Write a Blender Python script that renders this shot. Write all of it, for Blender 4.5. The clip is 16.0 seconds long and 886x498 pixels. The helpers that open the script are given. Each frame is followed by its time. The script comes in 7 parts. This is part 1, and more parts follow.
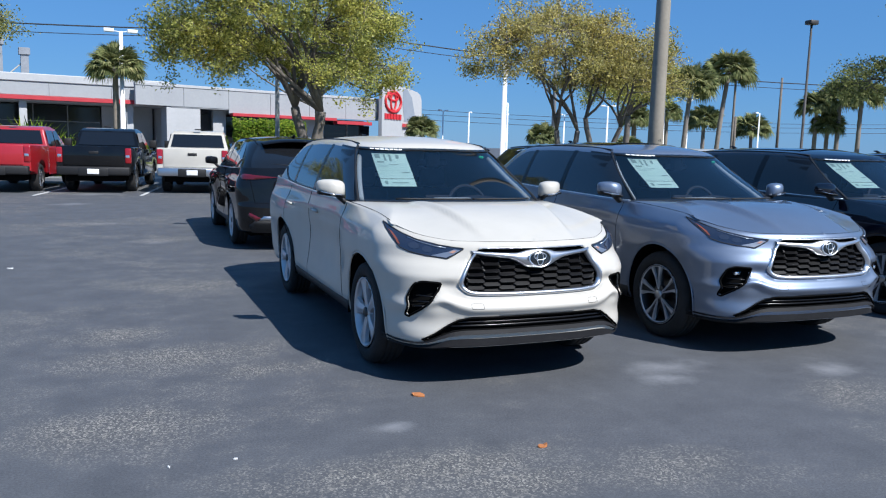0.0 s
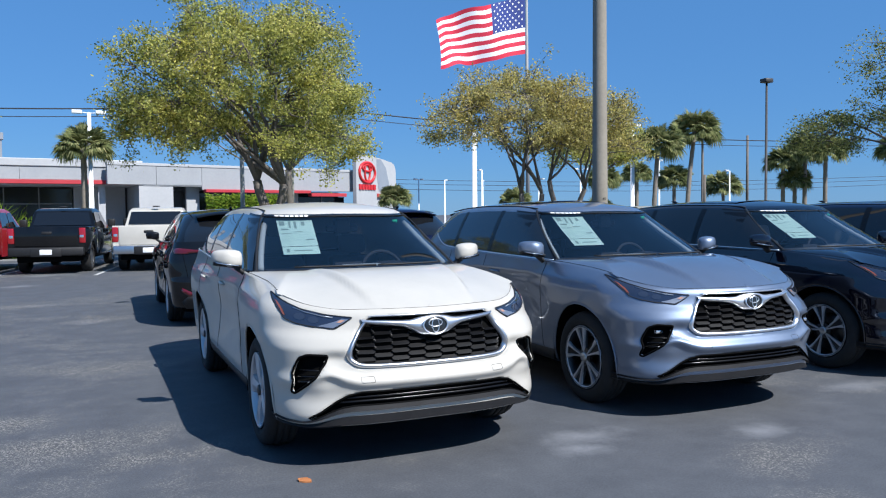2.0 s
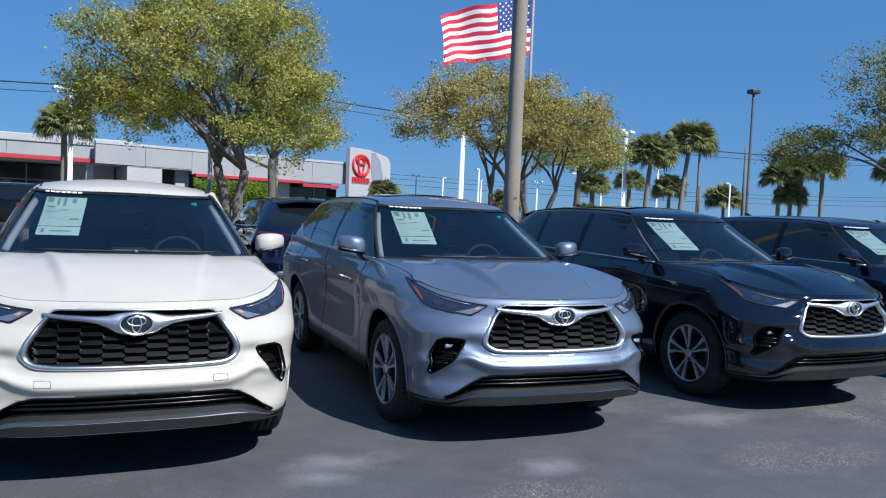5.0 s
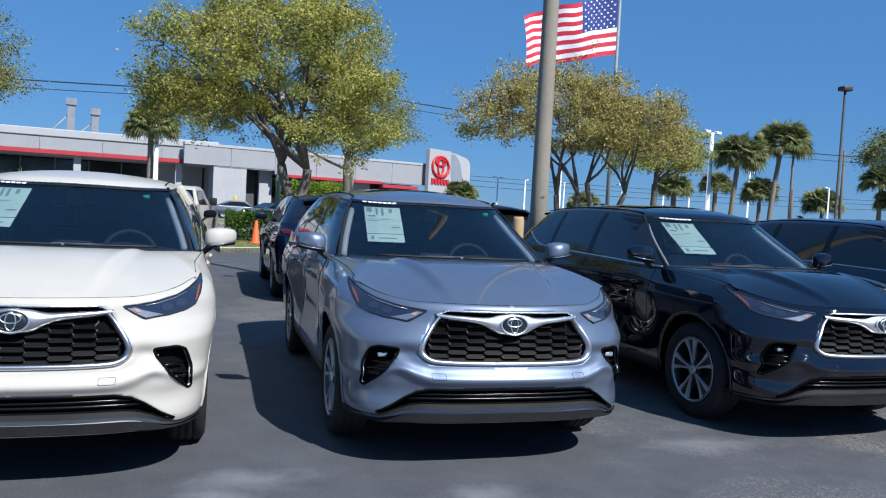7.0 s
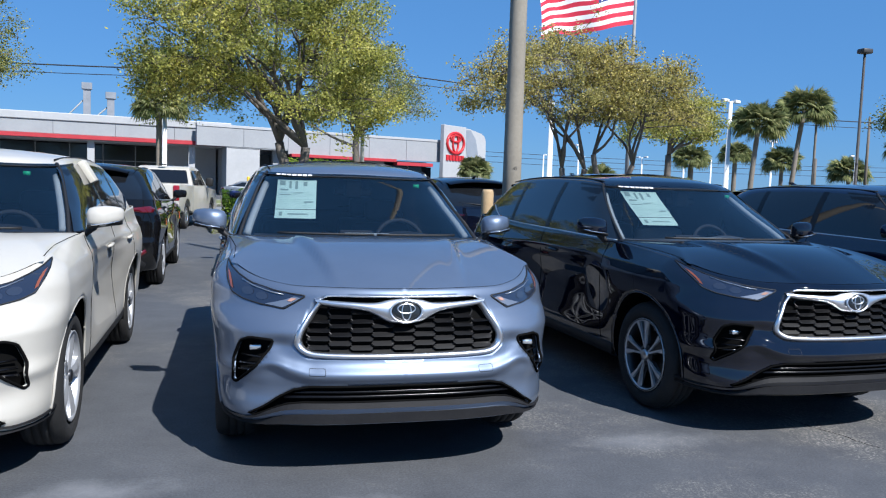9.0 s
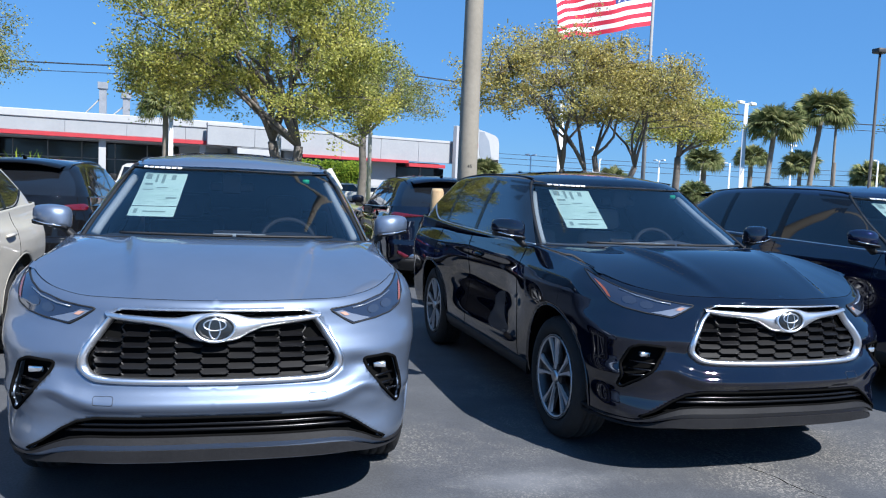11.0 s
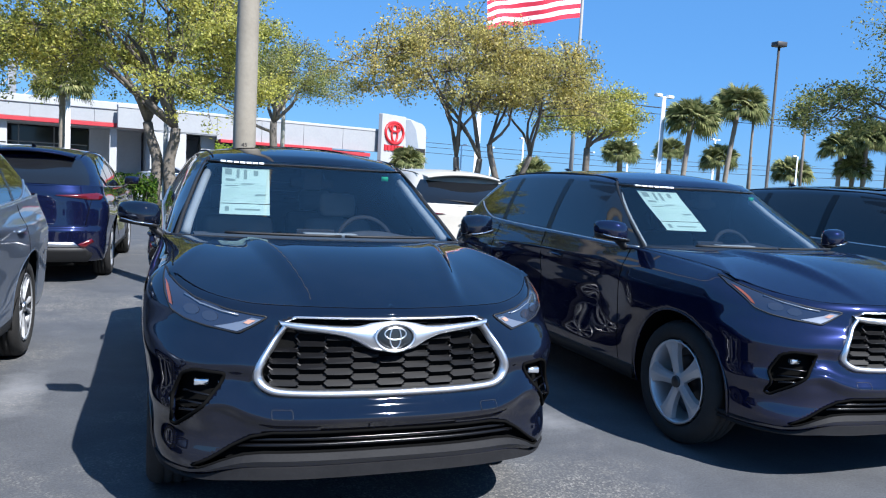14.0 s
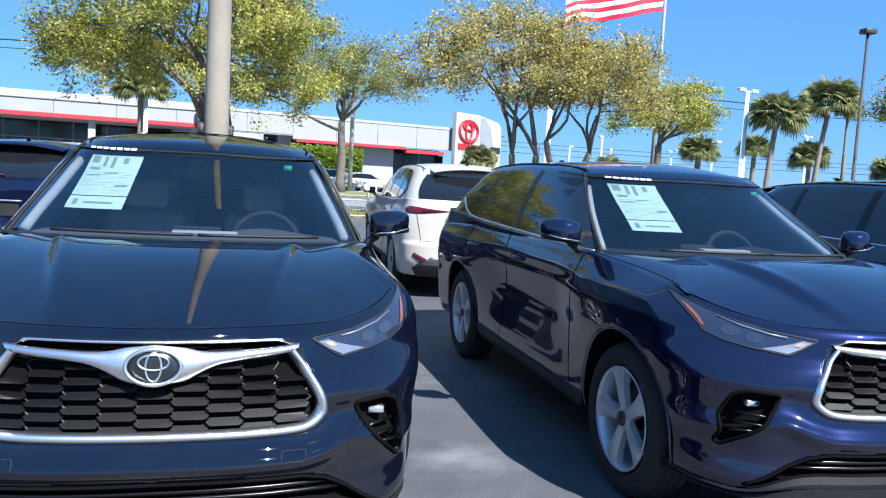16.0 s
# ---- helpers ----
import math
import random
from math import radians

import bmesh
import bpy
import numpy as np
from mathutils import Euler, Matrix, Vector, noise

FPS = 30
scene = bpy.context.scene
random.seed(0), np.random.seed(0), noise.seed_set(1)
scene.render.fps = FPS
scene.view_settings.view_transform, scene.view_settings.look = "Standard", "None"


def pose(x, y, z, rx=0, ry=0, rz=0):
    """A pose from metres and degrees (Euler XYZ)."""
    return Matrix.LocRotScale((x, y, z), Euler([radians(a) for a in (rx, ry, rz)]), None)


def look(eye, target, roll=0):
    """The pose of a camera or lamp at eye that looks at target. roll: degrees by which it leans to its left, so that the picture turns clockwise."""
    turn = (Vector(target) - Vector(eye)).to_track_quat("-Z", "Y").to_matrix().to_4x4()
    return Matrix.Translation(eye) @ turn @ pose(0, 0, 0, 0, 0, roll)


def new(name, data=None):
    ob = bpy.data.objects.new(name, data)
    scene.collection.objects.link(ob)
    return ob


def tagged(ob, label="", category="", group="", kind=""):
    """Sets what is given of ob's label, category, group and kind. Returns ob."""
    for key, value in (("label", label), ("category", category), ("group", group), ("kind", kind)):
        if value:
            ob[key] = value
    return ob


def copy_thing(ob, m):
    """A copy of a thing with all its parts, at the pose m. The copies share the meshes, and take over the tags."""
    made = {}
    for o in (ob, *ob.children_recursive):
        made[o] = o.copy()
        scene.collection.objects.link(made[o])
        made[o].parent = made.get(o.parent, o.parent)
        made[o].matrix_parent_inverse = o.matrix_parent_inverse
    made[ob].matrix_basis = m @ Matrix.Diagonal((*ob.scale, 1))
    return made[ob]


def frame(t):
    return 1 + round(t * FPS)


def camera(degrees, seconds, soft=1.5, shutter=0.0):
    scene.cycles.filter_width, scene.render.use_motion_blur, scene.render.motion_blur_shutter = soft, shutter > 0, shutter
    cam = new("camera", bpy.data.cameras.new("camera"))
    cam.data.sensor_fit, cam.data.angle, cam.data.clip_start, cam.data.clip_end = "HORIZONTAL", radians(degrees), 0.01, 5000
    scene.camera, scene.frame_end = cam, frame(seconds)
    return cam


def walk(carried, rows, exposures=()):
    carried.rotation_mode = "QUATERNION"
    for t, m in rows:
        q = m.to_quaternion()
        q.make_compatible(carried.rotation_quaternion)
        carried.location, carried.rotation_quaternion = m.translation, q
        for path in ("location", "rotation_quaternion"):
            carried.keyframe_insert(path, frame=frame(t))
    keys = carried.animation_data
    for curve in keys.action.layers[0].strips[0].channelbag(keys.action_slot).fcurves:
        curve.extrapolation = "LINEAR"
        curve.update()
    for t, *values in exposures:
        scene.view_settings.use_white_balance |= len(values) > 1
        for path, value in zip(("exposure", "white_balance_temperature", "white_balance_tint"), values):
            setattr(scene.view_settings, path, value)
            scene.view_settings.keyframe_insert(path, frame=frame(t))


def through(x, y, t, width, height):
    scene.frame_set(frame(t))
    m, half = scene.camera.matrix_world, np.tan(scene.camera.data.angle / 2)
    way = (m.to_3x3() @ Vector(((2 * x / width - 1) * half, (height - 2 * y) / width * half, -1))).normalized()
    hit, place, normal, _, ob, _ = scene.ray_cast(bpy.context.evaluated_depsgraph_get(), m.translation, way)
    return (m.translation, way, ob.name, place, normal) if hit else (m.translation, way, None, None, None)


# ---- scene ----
cam = camera(59.38, 16.0, 1.15)
PATH = [
    (0.0, look((0.000, -0.000, 1.602), (3.736, 9.182, 0.290), 1.52)),
    (0.5, look((0.081, -0.060, 1.591), (3.930, 9.091, 0.386), 1.37)),
    (1.0, look((0.219, -0.098, 1.572), (4.129, 9.031, 0.400), 1.22)),
    (1.5, look((0.388, -0.069, 1.534), (4.288, 9.070, 0.404), -0.87)),
    (2.0, look((0.676, 0.069, 1.563), (4.634, 9.241, 1.118), -0.63)),
    (2.5, look((0.994, 0.013, 1.549), (5.097, 9.124, 1.157), 0.59)),
    (3.0, look((1.250, -0.064, 1.553), (5.447, 9.004, 1.167), 1.71)),
    (3.5, look((1.514, -0.000, 1.529), (5.712, 9.066, 1.104), 2.90)),
    (4.0, look((1.824, 0.078, 1.548), (5.987, 9.159, 1.094), 2.43)),
    (4.2, look((1.954, 0.074, 1.541), (6.108, 9.159, 1.090), 2.14)),
    (6.3, look((3.140, 0.290, 1.529), (6.291, 9.767, 1.022), 3.80)),
    (6.5, look((3.264, 0.291, 1.533), (6.294, 9.809, 1.061), 3.67)),
    (7.0, look((3.453, 0.324, 1.526), (6.316, 9.893, 1.033), 3.08)),
    (7.5, look((3.701, 0.521, 1.510), (6.508, 10.100, 0.907), 3.24)),
    (8.0, look((3.885, 0.630, 1.512), (6.652, 10.214, 0.803), 2.11)),
    (8.2, look((3.977, 0.628, 1.519), (6.682, 10.225, 0.755), 1.43)),
    (10.3, look((4.939, 1.045, 1.498), (7.294, 10.731, 0.708), 3.06)),
    (10.5, look((5.049, 1.081, 1.502), (7.407, 10.767, 0.722), 2.72)),
    (11.0, look((5.337, 1.177, 1.504), (7.676, 10.868, 0.725), 2.38)),
    (11.5, look((5.635, 1.409, 1.503), (7.926, 11.100, 0.584), 2.06)),
    (12.0, look((5.973, 1.523, 1.490), (8.338, 11.196, 0.577), -0.32)),
    (12.5, look((6.320, 1.463, 1.524), (8.792, 11.110, 0.619), -0.33)),
    (13.0, look((6.620, 1.562, 1.493), (9.181, 11.185, 0.577), 0.81)),
    (13.5, look((6.957, 1.673, 1.519), (9.794, 11.219, 0.616), 3.76)),
    (14.0, look((7.316, 1.711, 1.519), (10.382, 11.190, 0.646), 3.21)),
    (14.5, look((7.610, 1.767, 1.509), (10.705, 11.222, 0.496), 3.10)),
    (15.0, look((7.918, 1.998, 1.517), (10.817, 11.512, 0.480), 4.03)),
    (15.5, look((8.205, 2.136, 1.512), (10.903, 11.706, 0.444), 3.54)),
    (16.0, look((8.481, 2.236, 1.516), (10.521, 11.980, 0.579), 3.21)),
]
EXPOSURES = [(0.0, 0.69, 5980, 10), (1.2, 0.72, 5980, 10), (2.0, 0.71, 5980, 10), (2.4, 0.57, 5980, 10), (4.2, 0.54, 5980, 10), (7.0, 0.56, 5980, 10), (8.2, 0.66, 5980, 10), (10.5, 0.95, 5980, 10), (12.5, 1.08, 5980, 10), (14.0, 1.17, 5980, 10), (15.0, 1.30, 5980, 10), (16.0, 1.37, 5980, 10)]
walk(cam, PATH, EXPOSURES)

# ---- light ----
SUN_AZ = Vector((0.44, -0.90))
SUN_EL = radians(47)
world = bpy.data.worlds.new("sky")
scene.world = world
world.use_nodes = True
wn = world.node_tree.nodes
sky = wn.new("ShaderNodeTexSky")
sky.sky_type = "NISHITA"
sky.sun_disc = False
sky.sun_elevation = SUN_EL
sky.sun_rotation = math.atan2(SUN_AZ.x, SUN_AZ.y)
sky.air_density, sky.dust_density, sky.ozone_density = 1.0, 0.05, 2.0
wn["Background"].inputs["Strength"].default_value = 0.055
tint = wn.new("ShaderNodeMixRGB")
tint.blend_type = "MULTIPLY"
tint.inputs[0].default_value = 1.0
tint.inputs[2].default_value = (0.55, 0.82, 1.15, 1)
deep = wn.new("ShaderNodeMixRGB")
deep.inputs[0].default_value = 0.62
deep.inputs[2].default_value = (1.25, 3.45, 7.2, 1)
world.node_tree.links.new(sky.outputs[0], tint.inputs[1])
world.node_tree.links.new(tint.outputs[0], deep.inputs[1])
world.node_tree.links.new(deep.outputs[0], wn["Background"].inputs["Color"])
sun_data = bpy.data.lights.new("sun", "SUN")
sun_data.energy, sun_data.angle, sun_data.color = 4.6, radians(0.55), (1.0, 0.95, 0.88)
sun = new("sun", sun_data)
sun_dir = Vector((SUN_AZ.x * math.cos(SUN_EL), SUN_AZ.y * math.cos(SUN_EL), math.sin(SUN_EL)))
sun.rotation_mode = "QUATERNION"
sun.rotation_quaternion = sun_dir.to_track_quat("Z", "Y")


# ---- materials ----
def material(name, color, rough=0.5, metal=0.0, coat=0.0, spec=0.5):
    m = bpy.data.materials.new(name)
    m.use_nodes = True
    b = m.node_tree.nodes["Principled BSDF"]
    b.inputs["Base Color"].default_value = (*color, 1)
    b.inputs["Roughness"].default_value = rough
    b.inputs["Metallic"].default_value = metal
    b.inputs["Coat Weight"].default_value = coat
    b.inputs["Coat Roughness"].default_value = 0.03
    b.inputs["Specular IOR Level"].default_value = spec
    return m


def node(m, kind, **values):
    n = m.node_tree.nodes.new(kind)
    for key, value in values.items():
        n.inputs[key.replace("_", " ")].default_value = value
    return n


def link(m, a, out, b, into):
    m.node_tree.links.new(a.outputs[out], b.inputs[into])


def ramp(m, source, out, stops):
    r = m.node_tree.nodes.new("ShaderNodeValToRGB")
    while len(r.color_ramp.elements) < len(stops):
        r.color_ramp.elements.new(0.5)
    for e, (at, c) in zip(r.color_ramp.elements, stops):
        e.position, e.color = at, (*c, 1) if len(c) == 3 else c
    link(m, source, out, r, 0)
    return r


def mottled(name, dark, light, scale, rough=0.8, bump=0.2, bump_scale=None, random=0.0, fine=9.0, metal=0.0):
    """A surface whose colour wanders between two tones at two scales, with a fine relief."""
    m = material(name, light, rough, metal)
    b = m.node_tree.nodes["Principled BSDF"]
    at = node(m, "ShaderNodeTexCoord")
    n1 = node(m, "ShaderNodeTexNoise", Scale=scale, Detail=5.0, Roughness=0.6)
    n2 = node(m, "ShaderNodeTexNoise", Scale=scale * fine, Detail=4.0, Roughness=0.7)
    link(m, at, "Object", n1, "Vector")
    link(m, at, "Object", n2, "Vector")
    mix = node(m, "ShaderNodeMath")
    mix.operation = "MULTIPLY_ADD"
    mix.inputs[1].default_value = 0.55
    link(m, n1, "Fac", mix, 0)
    half = node(m, "ShaderNodeMath")
    half.operation = "MULTIPLY"
    half.inputs[1].default_value = 0.45
    link(m, n2, "Fac", half, 0)
    link(m, half, 0, mix, 2)
    r = ramp(m, mix, 0, [(0.3, dark), (0.7, light)])
    link(m, r, "Color", b, "Base Color")
    if random:
        info = node(m, "ShaderNodeObjectInfo")
        hsv = node(m, "ShaderNodeHueSaturation")
        rng = node(m, "ShaderNodeMapRange")
        rng.inputs["To Min"].default_value, rng.inputs["To Max"].default_value = 1 - random, 1 + random
        link(m, info, "Random", rng, "Value")
        link(m, rng, "Result", hsv, "Value")
        link(m, r, "Color", hsv, "Color")
        link(m, hsv, "Color", b, "Base Color")
    bp = node(m, "ShaderNodeBump", Strength=bump, Distance=0.01)
    if bump_scale:
        n3 = node(m, "ShaderNodeTexNoise", Scale=bump_scale, Detail=3.0)
        link(m, at, "Object", n3, "Vector")
        link(m, n3, "Fac", bp, "Height")
    else:
        link(m, n2, "Fac", bp, "Height")
    link(m, bp, "Normal", b, "Normal")
    return m


def paint(name, color, metal=0.0, rough=0.35, spec=0.5, coat=1.0, gloss=1.5):
    """Car paint under a clear coat, with a faint film of dust and orange peel."""
    m = material(name, color, rough, metal, coat, spec)
    b = m.node_tree.nodes["Principled BSDF"]
    at = node(m, "ShaderNodeTexCoord")
    n = node(m, "ShaderNodeTexNoise", Scale=2.2, Detail=6.0, Roughness=0.65)
    link(m, at, "Object", n, "Vector")
    b.inputs["Coat IOR"].default_value = gloss
    r = ramp(m, n, "Fac", [(0.35, tuple(c * 0.94 for c in color)), (0.75, tuple(min(1, c * 1.04 + 0.003) for c in color))])
    link(m, r, "Color", b, "Base Color")
    d = ramp(m, n, "Fac", [(0.4, (0.015,) * 3), (0.8, (0.05,) * 3)])
    link(m, d, "Color", b, "Coat Roughness")
    return m


PAINT_WHITE = paint("white_paint", (0.480, 0.455, 0.402), 0.0, 0.45, 0.2, 0.6)
PAINT_SILVER = paint("blue_silver_paint", (0.172, 0.214, 0.290), 0.72, 0.46)
PAINT_BLACK = paint("black_paint", (0.0014, 0.0024, 0.0085), 0.0, 0.4, 0.0, 1.0, 1.75)
PAINT_NAVY = paint("navy_paint", (0.0038, 0.0058, 0.027), 0.35, 0.30, 0.0, 1.0, 1.7)
PAINT_RED = paint("red_paint", (0.34, 0.010, 0.016), 0.0, 0.35)
PAINT_COAL = paint("coal_black_paint", (0.004, 0.004, 0.0045), 0.0, 0.4, 0.0)
PAINT_GREY = paint("grey_paint", (0.28, 0.30, 0.33), 0.6, 0.35)
CHROME = material("chrome", (0.80, 0.80, 0.81), 0.34, 1.0)
SATIN = material("satin_silver", (0.60, 0.61, 0.63), 0.32, 1.0)
ALLOY = material("silver_alloy", (0.52, 0.53, 0.55), 0.36, 0.55)
DARK_ALLOY = material("dark_alloy", (0.06, 0.062, 0.066), 0.35, 0.8)
BLACK_GLOSS = material("black_gloss", (0.004, 0.004, 0.005), 0.25, 0.0, 0.0, 0.35)
GRILLE_BLACK = material("grille_plastic", (0.0035, 0.0035, 0.0042), 0.45, spec=0.25)
BLACK_PLASTIC = mottled("black_plastic", (0.004, 0.004, 0.0045), (0.010, 0.010, 0.011), 9, 0.6, 0.15)
LIP_GREY = mottled("dark_grey_plastic", (0.008, 0.008, 0.009), (0.016, 0.016, 0.0175), 8, 0.65, 0.15)
LIP_GREY.node_tree.nodes["Principled BSDF"].inputs["Specular IOR Level"].default_value = 0.2
RUBBER = mottled("tyre_rubber", (0.007, 0.007, 0.0075), (0.018, 0.0175, 0.017), 14, 0.85, 0.3)
VOID = material("dark_inside", (0.006, 0.006, 0.006), 0.9, spec=0.0)
CABIN = mottled("dark_cabin_fabric", (0.012, 0.012, 0.013), (0.03, 0.03, 0.032), 12, 0.8, 0.2)
CABIN_GREY = mottled("grey_seat_cloth", (0.04, 0.04, 0.04), (0.065, 0.065, 0.063), 12, 0.8, 0.2)
DASH_GREY = mottled("grey_dash", (0.09, 0.095, 0.10), (0.13, 0.135, 0.14), 12, 0.8, 0.2)
CABIN_PALE = mottled("pale_cabin_trim", (0.40, 0.41, 0.39), (0.50, 0.51, 0.48), 10, 0.7, 0.2)
TRUCK_RED = material("bright_red_lens", (0.26, 0.006, 0.010), 0.2, 0.0, coat=1.0)
TAIL_RED = material("red_lens", (0.085, 0.003, 0.006), 0.15, 0.0, coat=1.0)
AMBER = material("amber_lens", (0.22, 0.06, 0.026), 0.15, 0.0, coat=1.0)
AMBER_PALE = material("pale_amber_lens", (0.50, 0.28, 0.20), 0.2, 0.0, coat=1.0)
LAMP_DARK = material("smoked_lens", (0.058, 0.072, 0.108), 0.10, 0.7, coat=1.0)
LAMP_GREY = material("grey_reflector", (0.30, 0.32, 0.36), 0.35, 0.7, coat=0.8)
LAMP_EYE = material("projector_glass", (0.055, 0.068, 0.10), 0.06, 0.5, coat=1.0)
LAMP_CLEAR = material("clear_reflector", (0.75, 0.77, 0.8), 0.12, 0.9)
BADGE_DARK = material("badge_dark", (0.012, 0.015, 0.018), 0.3, 0.0, coat=0.3)
PAPER = mottled("pale_green_paper", (0.58, 0.76, 0.60), (0.64, 0.80, 0.66), 12, 0.8, 0.05)
PAPER_INK = material("grey_green_ink", (0.27, 0.36, 0.30), 0.8)
PALE_INK = material("pale_ink", (0.46, 0.58, 0.47), 0.8)
WHITE_CHALK = material("white_marker", (0.8, 0.8, 0.8), 0.7)
PLATE_WHITE = material("white_plate", (0.75, 0.75, 0.74), 0.5)


def glass(name, tint):
    """A tinted pane: mirror gloss over a see-through body."""
    m = bpy.data.materials.new(name)
    m.use_nodes = True
    t = m.node_tree
    t.nodes.remove(t.nodes["Principled BSDF"])
    see = node(m, "ShaderNodeBsdfTransparent", Color=(*tint, 1))
    gloss = node(m, "ShaderNodeBsdfGlossy", Roughness=0.015)
    facing = node(m, "ShaderNodeLayerWeight", Blend=0.5)
    steep = node(m, "ShaderNodeMath")
    steep.operation = "POWER"
    steep.inputs[1].default_value = 4.5
    link(m, facing, "Facing", steep, 0)
    share = node(m, "ShaderNodeMapRange")
    share.inputs["To Min"].default_value, share.inputs["To Max"].default_value = 0.118, 1.0
    link(m, steep, 0, share, "Value")
    mix = node(m, "ShaderNodeMixShader")
    link(m, share, "Result", mix, 0)
    link(m, see, 0, mix, 1)
    link(m, gloss, 0, mix, 2)
    link(m, mix, 0, t.nodes["Material Output"], "Surface")
    return m


GLASS_FRONT = glass("windscreen_glass", (0.60, 0.645, 0.70))
GLASS_DARK = material("privacy_glass", (0.008, 0.009, 0.011), 0.03, 0.0, coat=0.5)
GLASS_SHOP = material("dark_shop_glass", (0.012, 0.014, 0.016), 0.08, 0.0)


# ---- mesh helpers ----
def part(name, bm, mat, parent=None, label="", smooth=True):
    me = bpy.data.meshes.new(name)
    if smooth:
        for f in bm.faces:
            f.smooth = True
    bm.to_mesh(me)
    bm.free()
    ob = new(name, me)
    me.materials.append(mat)
    if parent:
        ob.parent = parent
    if label:
        ob["label"] = label
    return ob


def raw(name, verts, faces, mat, parent=None, label="", smooth=True):
    me = bpy.data.meshes.new(name)
    me.from_pydata([tuple(v) for v in verts], [], faces)
    if smooth:
        me.polygons.foreach_set("use_smooth", [True] * len(me.polygons))
    me.materials.append(mat)
    ob = new(name, me)
    if parent:
        ob.parent = parent
    if label:
        ob["label"] = label
    return ob


def thing(name, label, category, m=None, group="", kind=""):
    ob = new(name)
    ob.empty_display_size = 0.2
    if m is not None:
        ob.matrix_basis = m
    return tagged(ob, label, category, group, kind)


def box(bm, lo, hi, bevel=0.0, m=None):
    lo, hi = Vector(lo), Vector(hi)
    mat = Matrix.Translation((lo + hi) / 2) @ Matrix.Diagonal((*(hi - lo), 1))
    vs = bmesh.ops.create_cube(bm, size=1, matrix=mat)["verts"]
    if bevel:
        es = list({e for v in vs for e in v.link_edges})
        r = bmesh.ops.bevel(bm, geom=es, offset=bevel, segments=2, affect="EDGES", profile=0.5)
        vs = list({v for f in r["faces"] for v in f.verts} | {v for v in vs if v.is_valid})
    if m is not None:
        bmesh.ops.transform(bm, matrix=m, verts=vs)
    return vs


def tube(bm, points, radius, sides=6, closed=False, flat=1.0, cap=True):
    """A tube along points; radius a number or one for each point."""
    pts = [Vector(p) for p in points]
    n = len(pts)
    rad = [radius] * n if isinstance(radius, (int, float)) else list(radius)
    rings, side = [], None
    for i, p in enumerate(pts):
        a = pts[i - 1] if i or closed else p
        b = pts[(i + 1) % n] if i < n - 1 or closed else p
        d = (b - a)
        if d.length < 1e-9:
            d = Vector((0, 0, 1))
        d.normalize()
        if side is None:
            ref = Vector((0, 0, 1)) if abs(d.z) < 0.9 else Vector((1, 0, 0))
            side = d.cross(ref).normalized()
        else:
            side = (side - d * side.dot(d))
            if side.length < 1e-6:
                side = d.orthogonal()
            side.normalize()
        up = side.cross(d)
        rings.append([bm.verts.new(p + (side * math.cos(k * math.tau / sides) + up * math.sin(k * math.tau / sides) * flat) * rad[i]) for k in range(sides)])
    for i in range(n if closed else n - 1):
        a, b = rings[i], rings[(i + 1) % n]
        for k in range(sides):
            bm.faces.new((a[k], a[(k + 1) % sides], b[(k + 1) % sides], b[k]))
    if cap and not closed:
        bm.faces.new(rings[0][::-1])
        bm.faces.new(rings[-1])


def lathe(bm, profile, segs=32, m=None):
    """Turn (radius, height) pairs about the z axis."""
    rings = []
    for r, h in profile:
        rings.append([bm.verts.new((r * math.cos(k * math.tau / segs), r * math.sin(k * math.tau / segs), h)) for k in range(segs)])
    for a, b in zip(rings, rings[1:]):
        for k in range(segs):
            bm.faces.new((a[k], a[(k + 1) % segs], b[(k + 1) % segs], b[k]))
    if m is not None:
        bmesh.ops.transform(bm, matrix=m, verts=[v for r in rings for v in r])
    return rings


def tab(x, pts):
    """A smooth curve through (x, value) pairs."""
    xs = [p[0] for p in pts]
    ys = [p[1] for p in pts]
    if x <= xs[0]:
        return ys[0]
    if x >= xs[-1]:
        return ys[-1]
    i = max(k for k in range(len(xs) - 1) if xs[k] <= x)
    h = xs[i + 1] - xs[i]
    t = (x - xs[i]) / h

    def slope(k):
        if k == 0:
            return (ys[1] - ys[0]) / (xs[1] - xs[0])
        if k == len(xs) - 1:
            return (ys[-1] - ys[-2]) / (xs[-1] - xs[-2])
        a, b = (ys[k] - ys[k - 1]) / (xs[k] - xs[k - 1]), (ys[k + 1] - ys[k]) / (xs[k + 1] - xs[k])
        return 0.0 if a * b <= 0 else 2 * a * b / (a + b)

    m0, m1 = slope(i) * h, slope(i + 1) * h
    return (2 * t**3 - 3 * t**2 + 1) * ys[i] + (t**3 - 2 * t**2 + t) * m0 + (-2 * t**3 + 3 * t**2) * ys[i + 1] + (t**3 - t**2) * m1


def inside(px, pz, poly):
    hit = False
    for (x0, z0), (x1, z1) in zip(poly, poly[1:] + poly[:1]):
        if (z0 > pz) != (z1 > pz) and px < (x1 - x0) * (pz - z0) / (z1 - z0) + x0:
            hit = not hit
    return hit


def rounded(poly, radius=0.03, steps=4):
    """A closed outline with its corners rounded."""
    out, n = [], len(poly)
    for i in range(n):
        p, a, b = Vector(poly[i]), Vector(poly[i - 1]), Vector(poly[(i + 1) % n])
        r = min(radius, (a - p).length * 0.45, (b - p).length * 0.45)
        s, e = p + (a - p).normalized() * r, p + (b - p).normalized() * r
        for k in range(steps + 1):
            t = k / steps
            q = s * (1 - t) ** 2 + p * 2 * t * (1 - t) + e * t**2
            out.append((q.x, q.y))
    return out


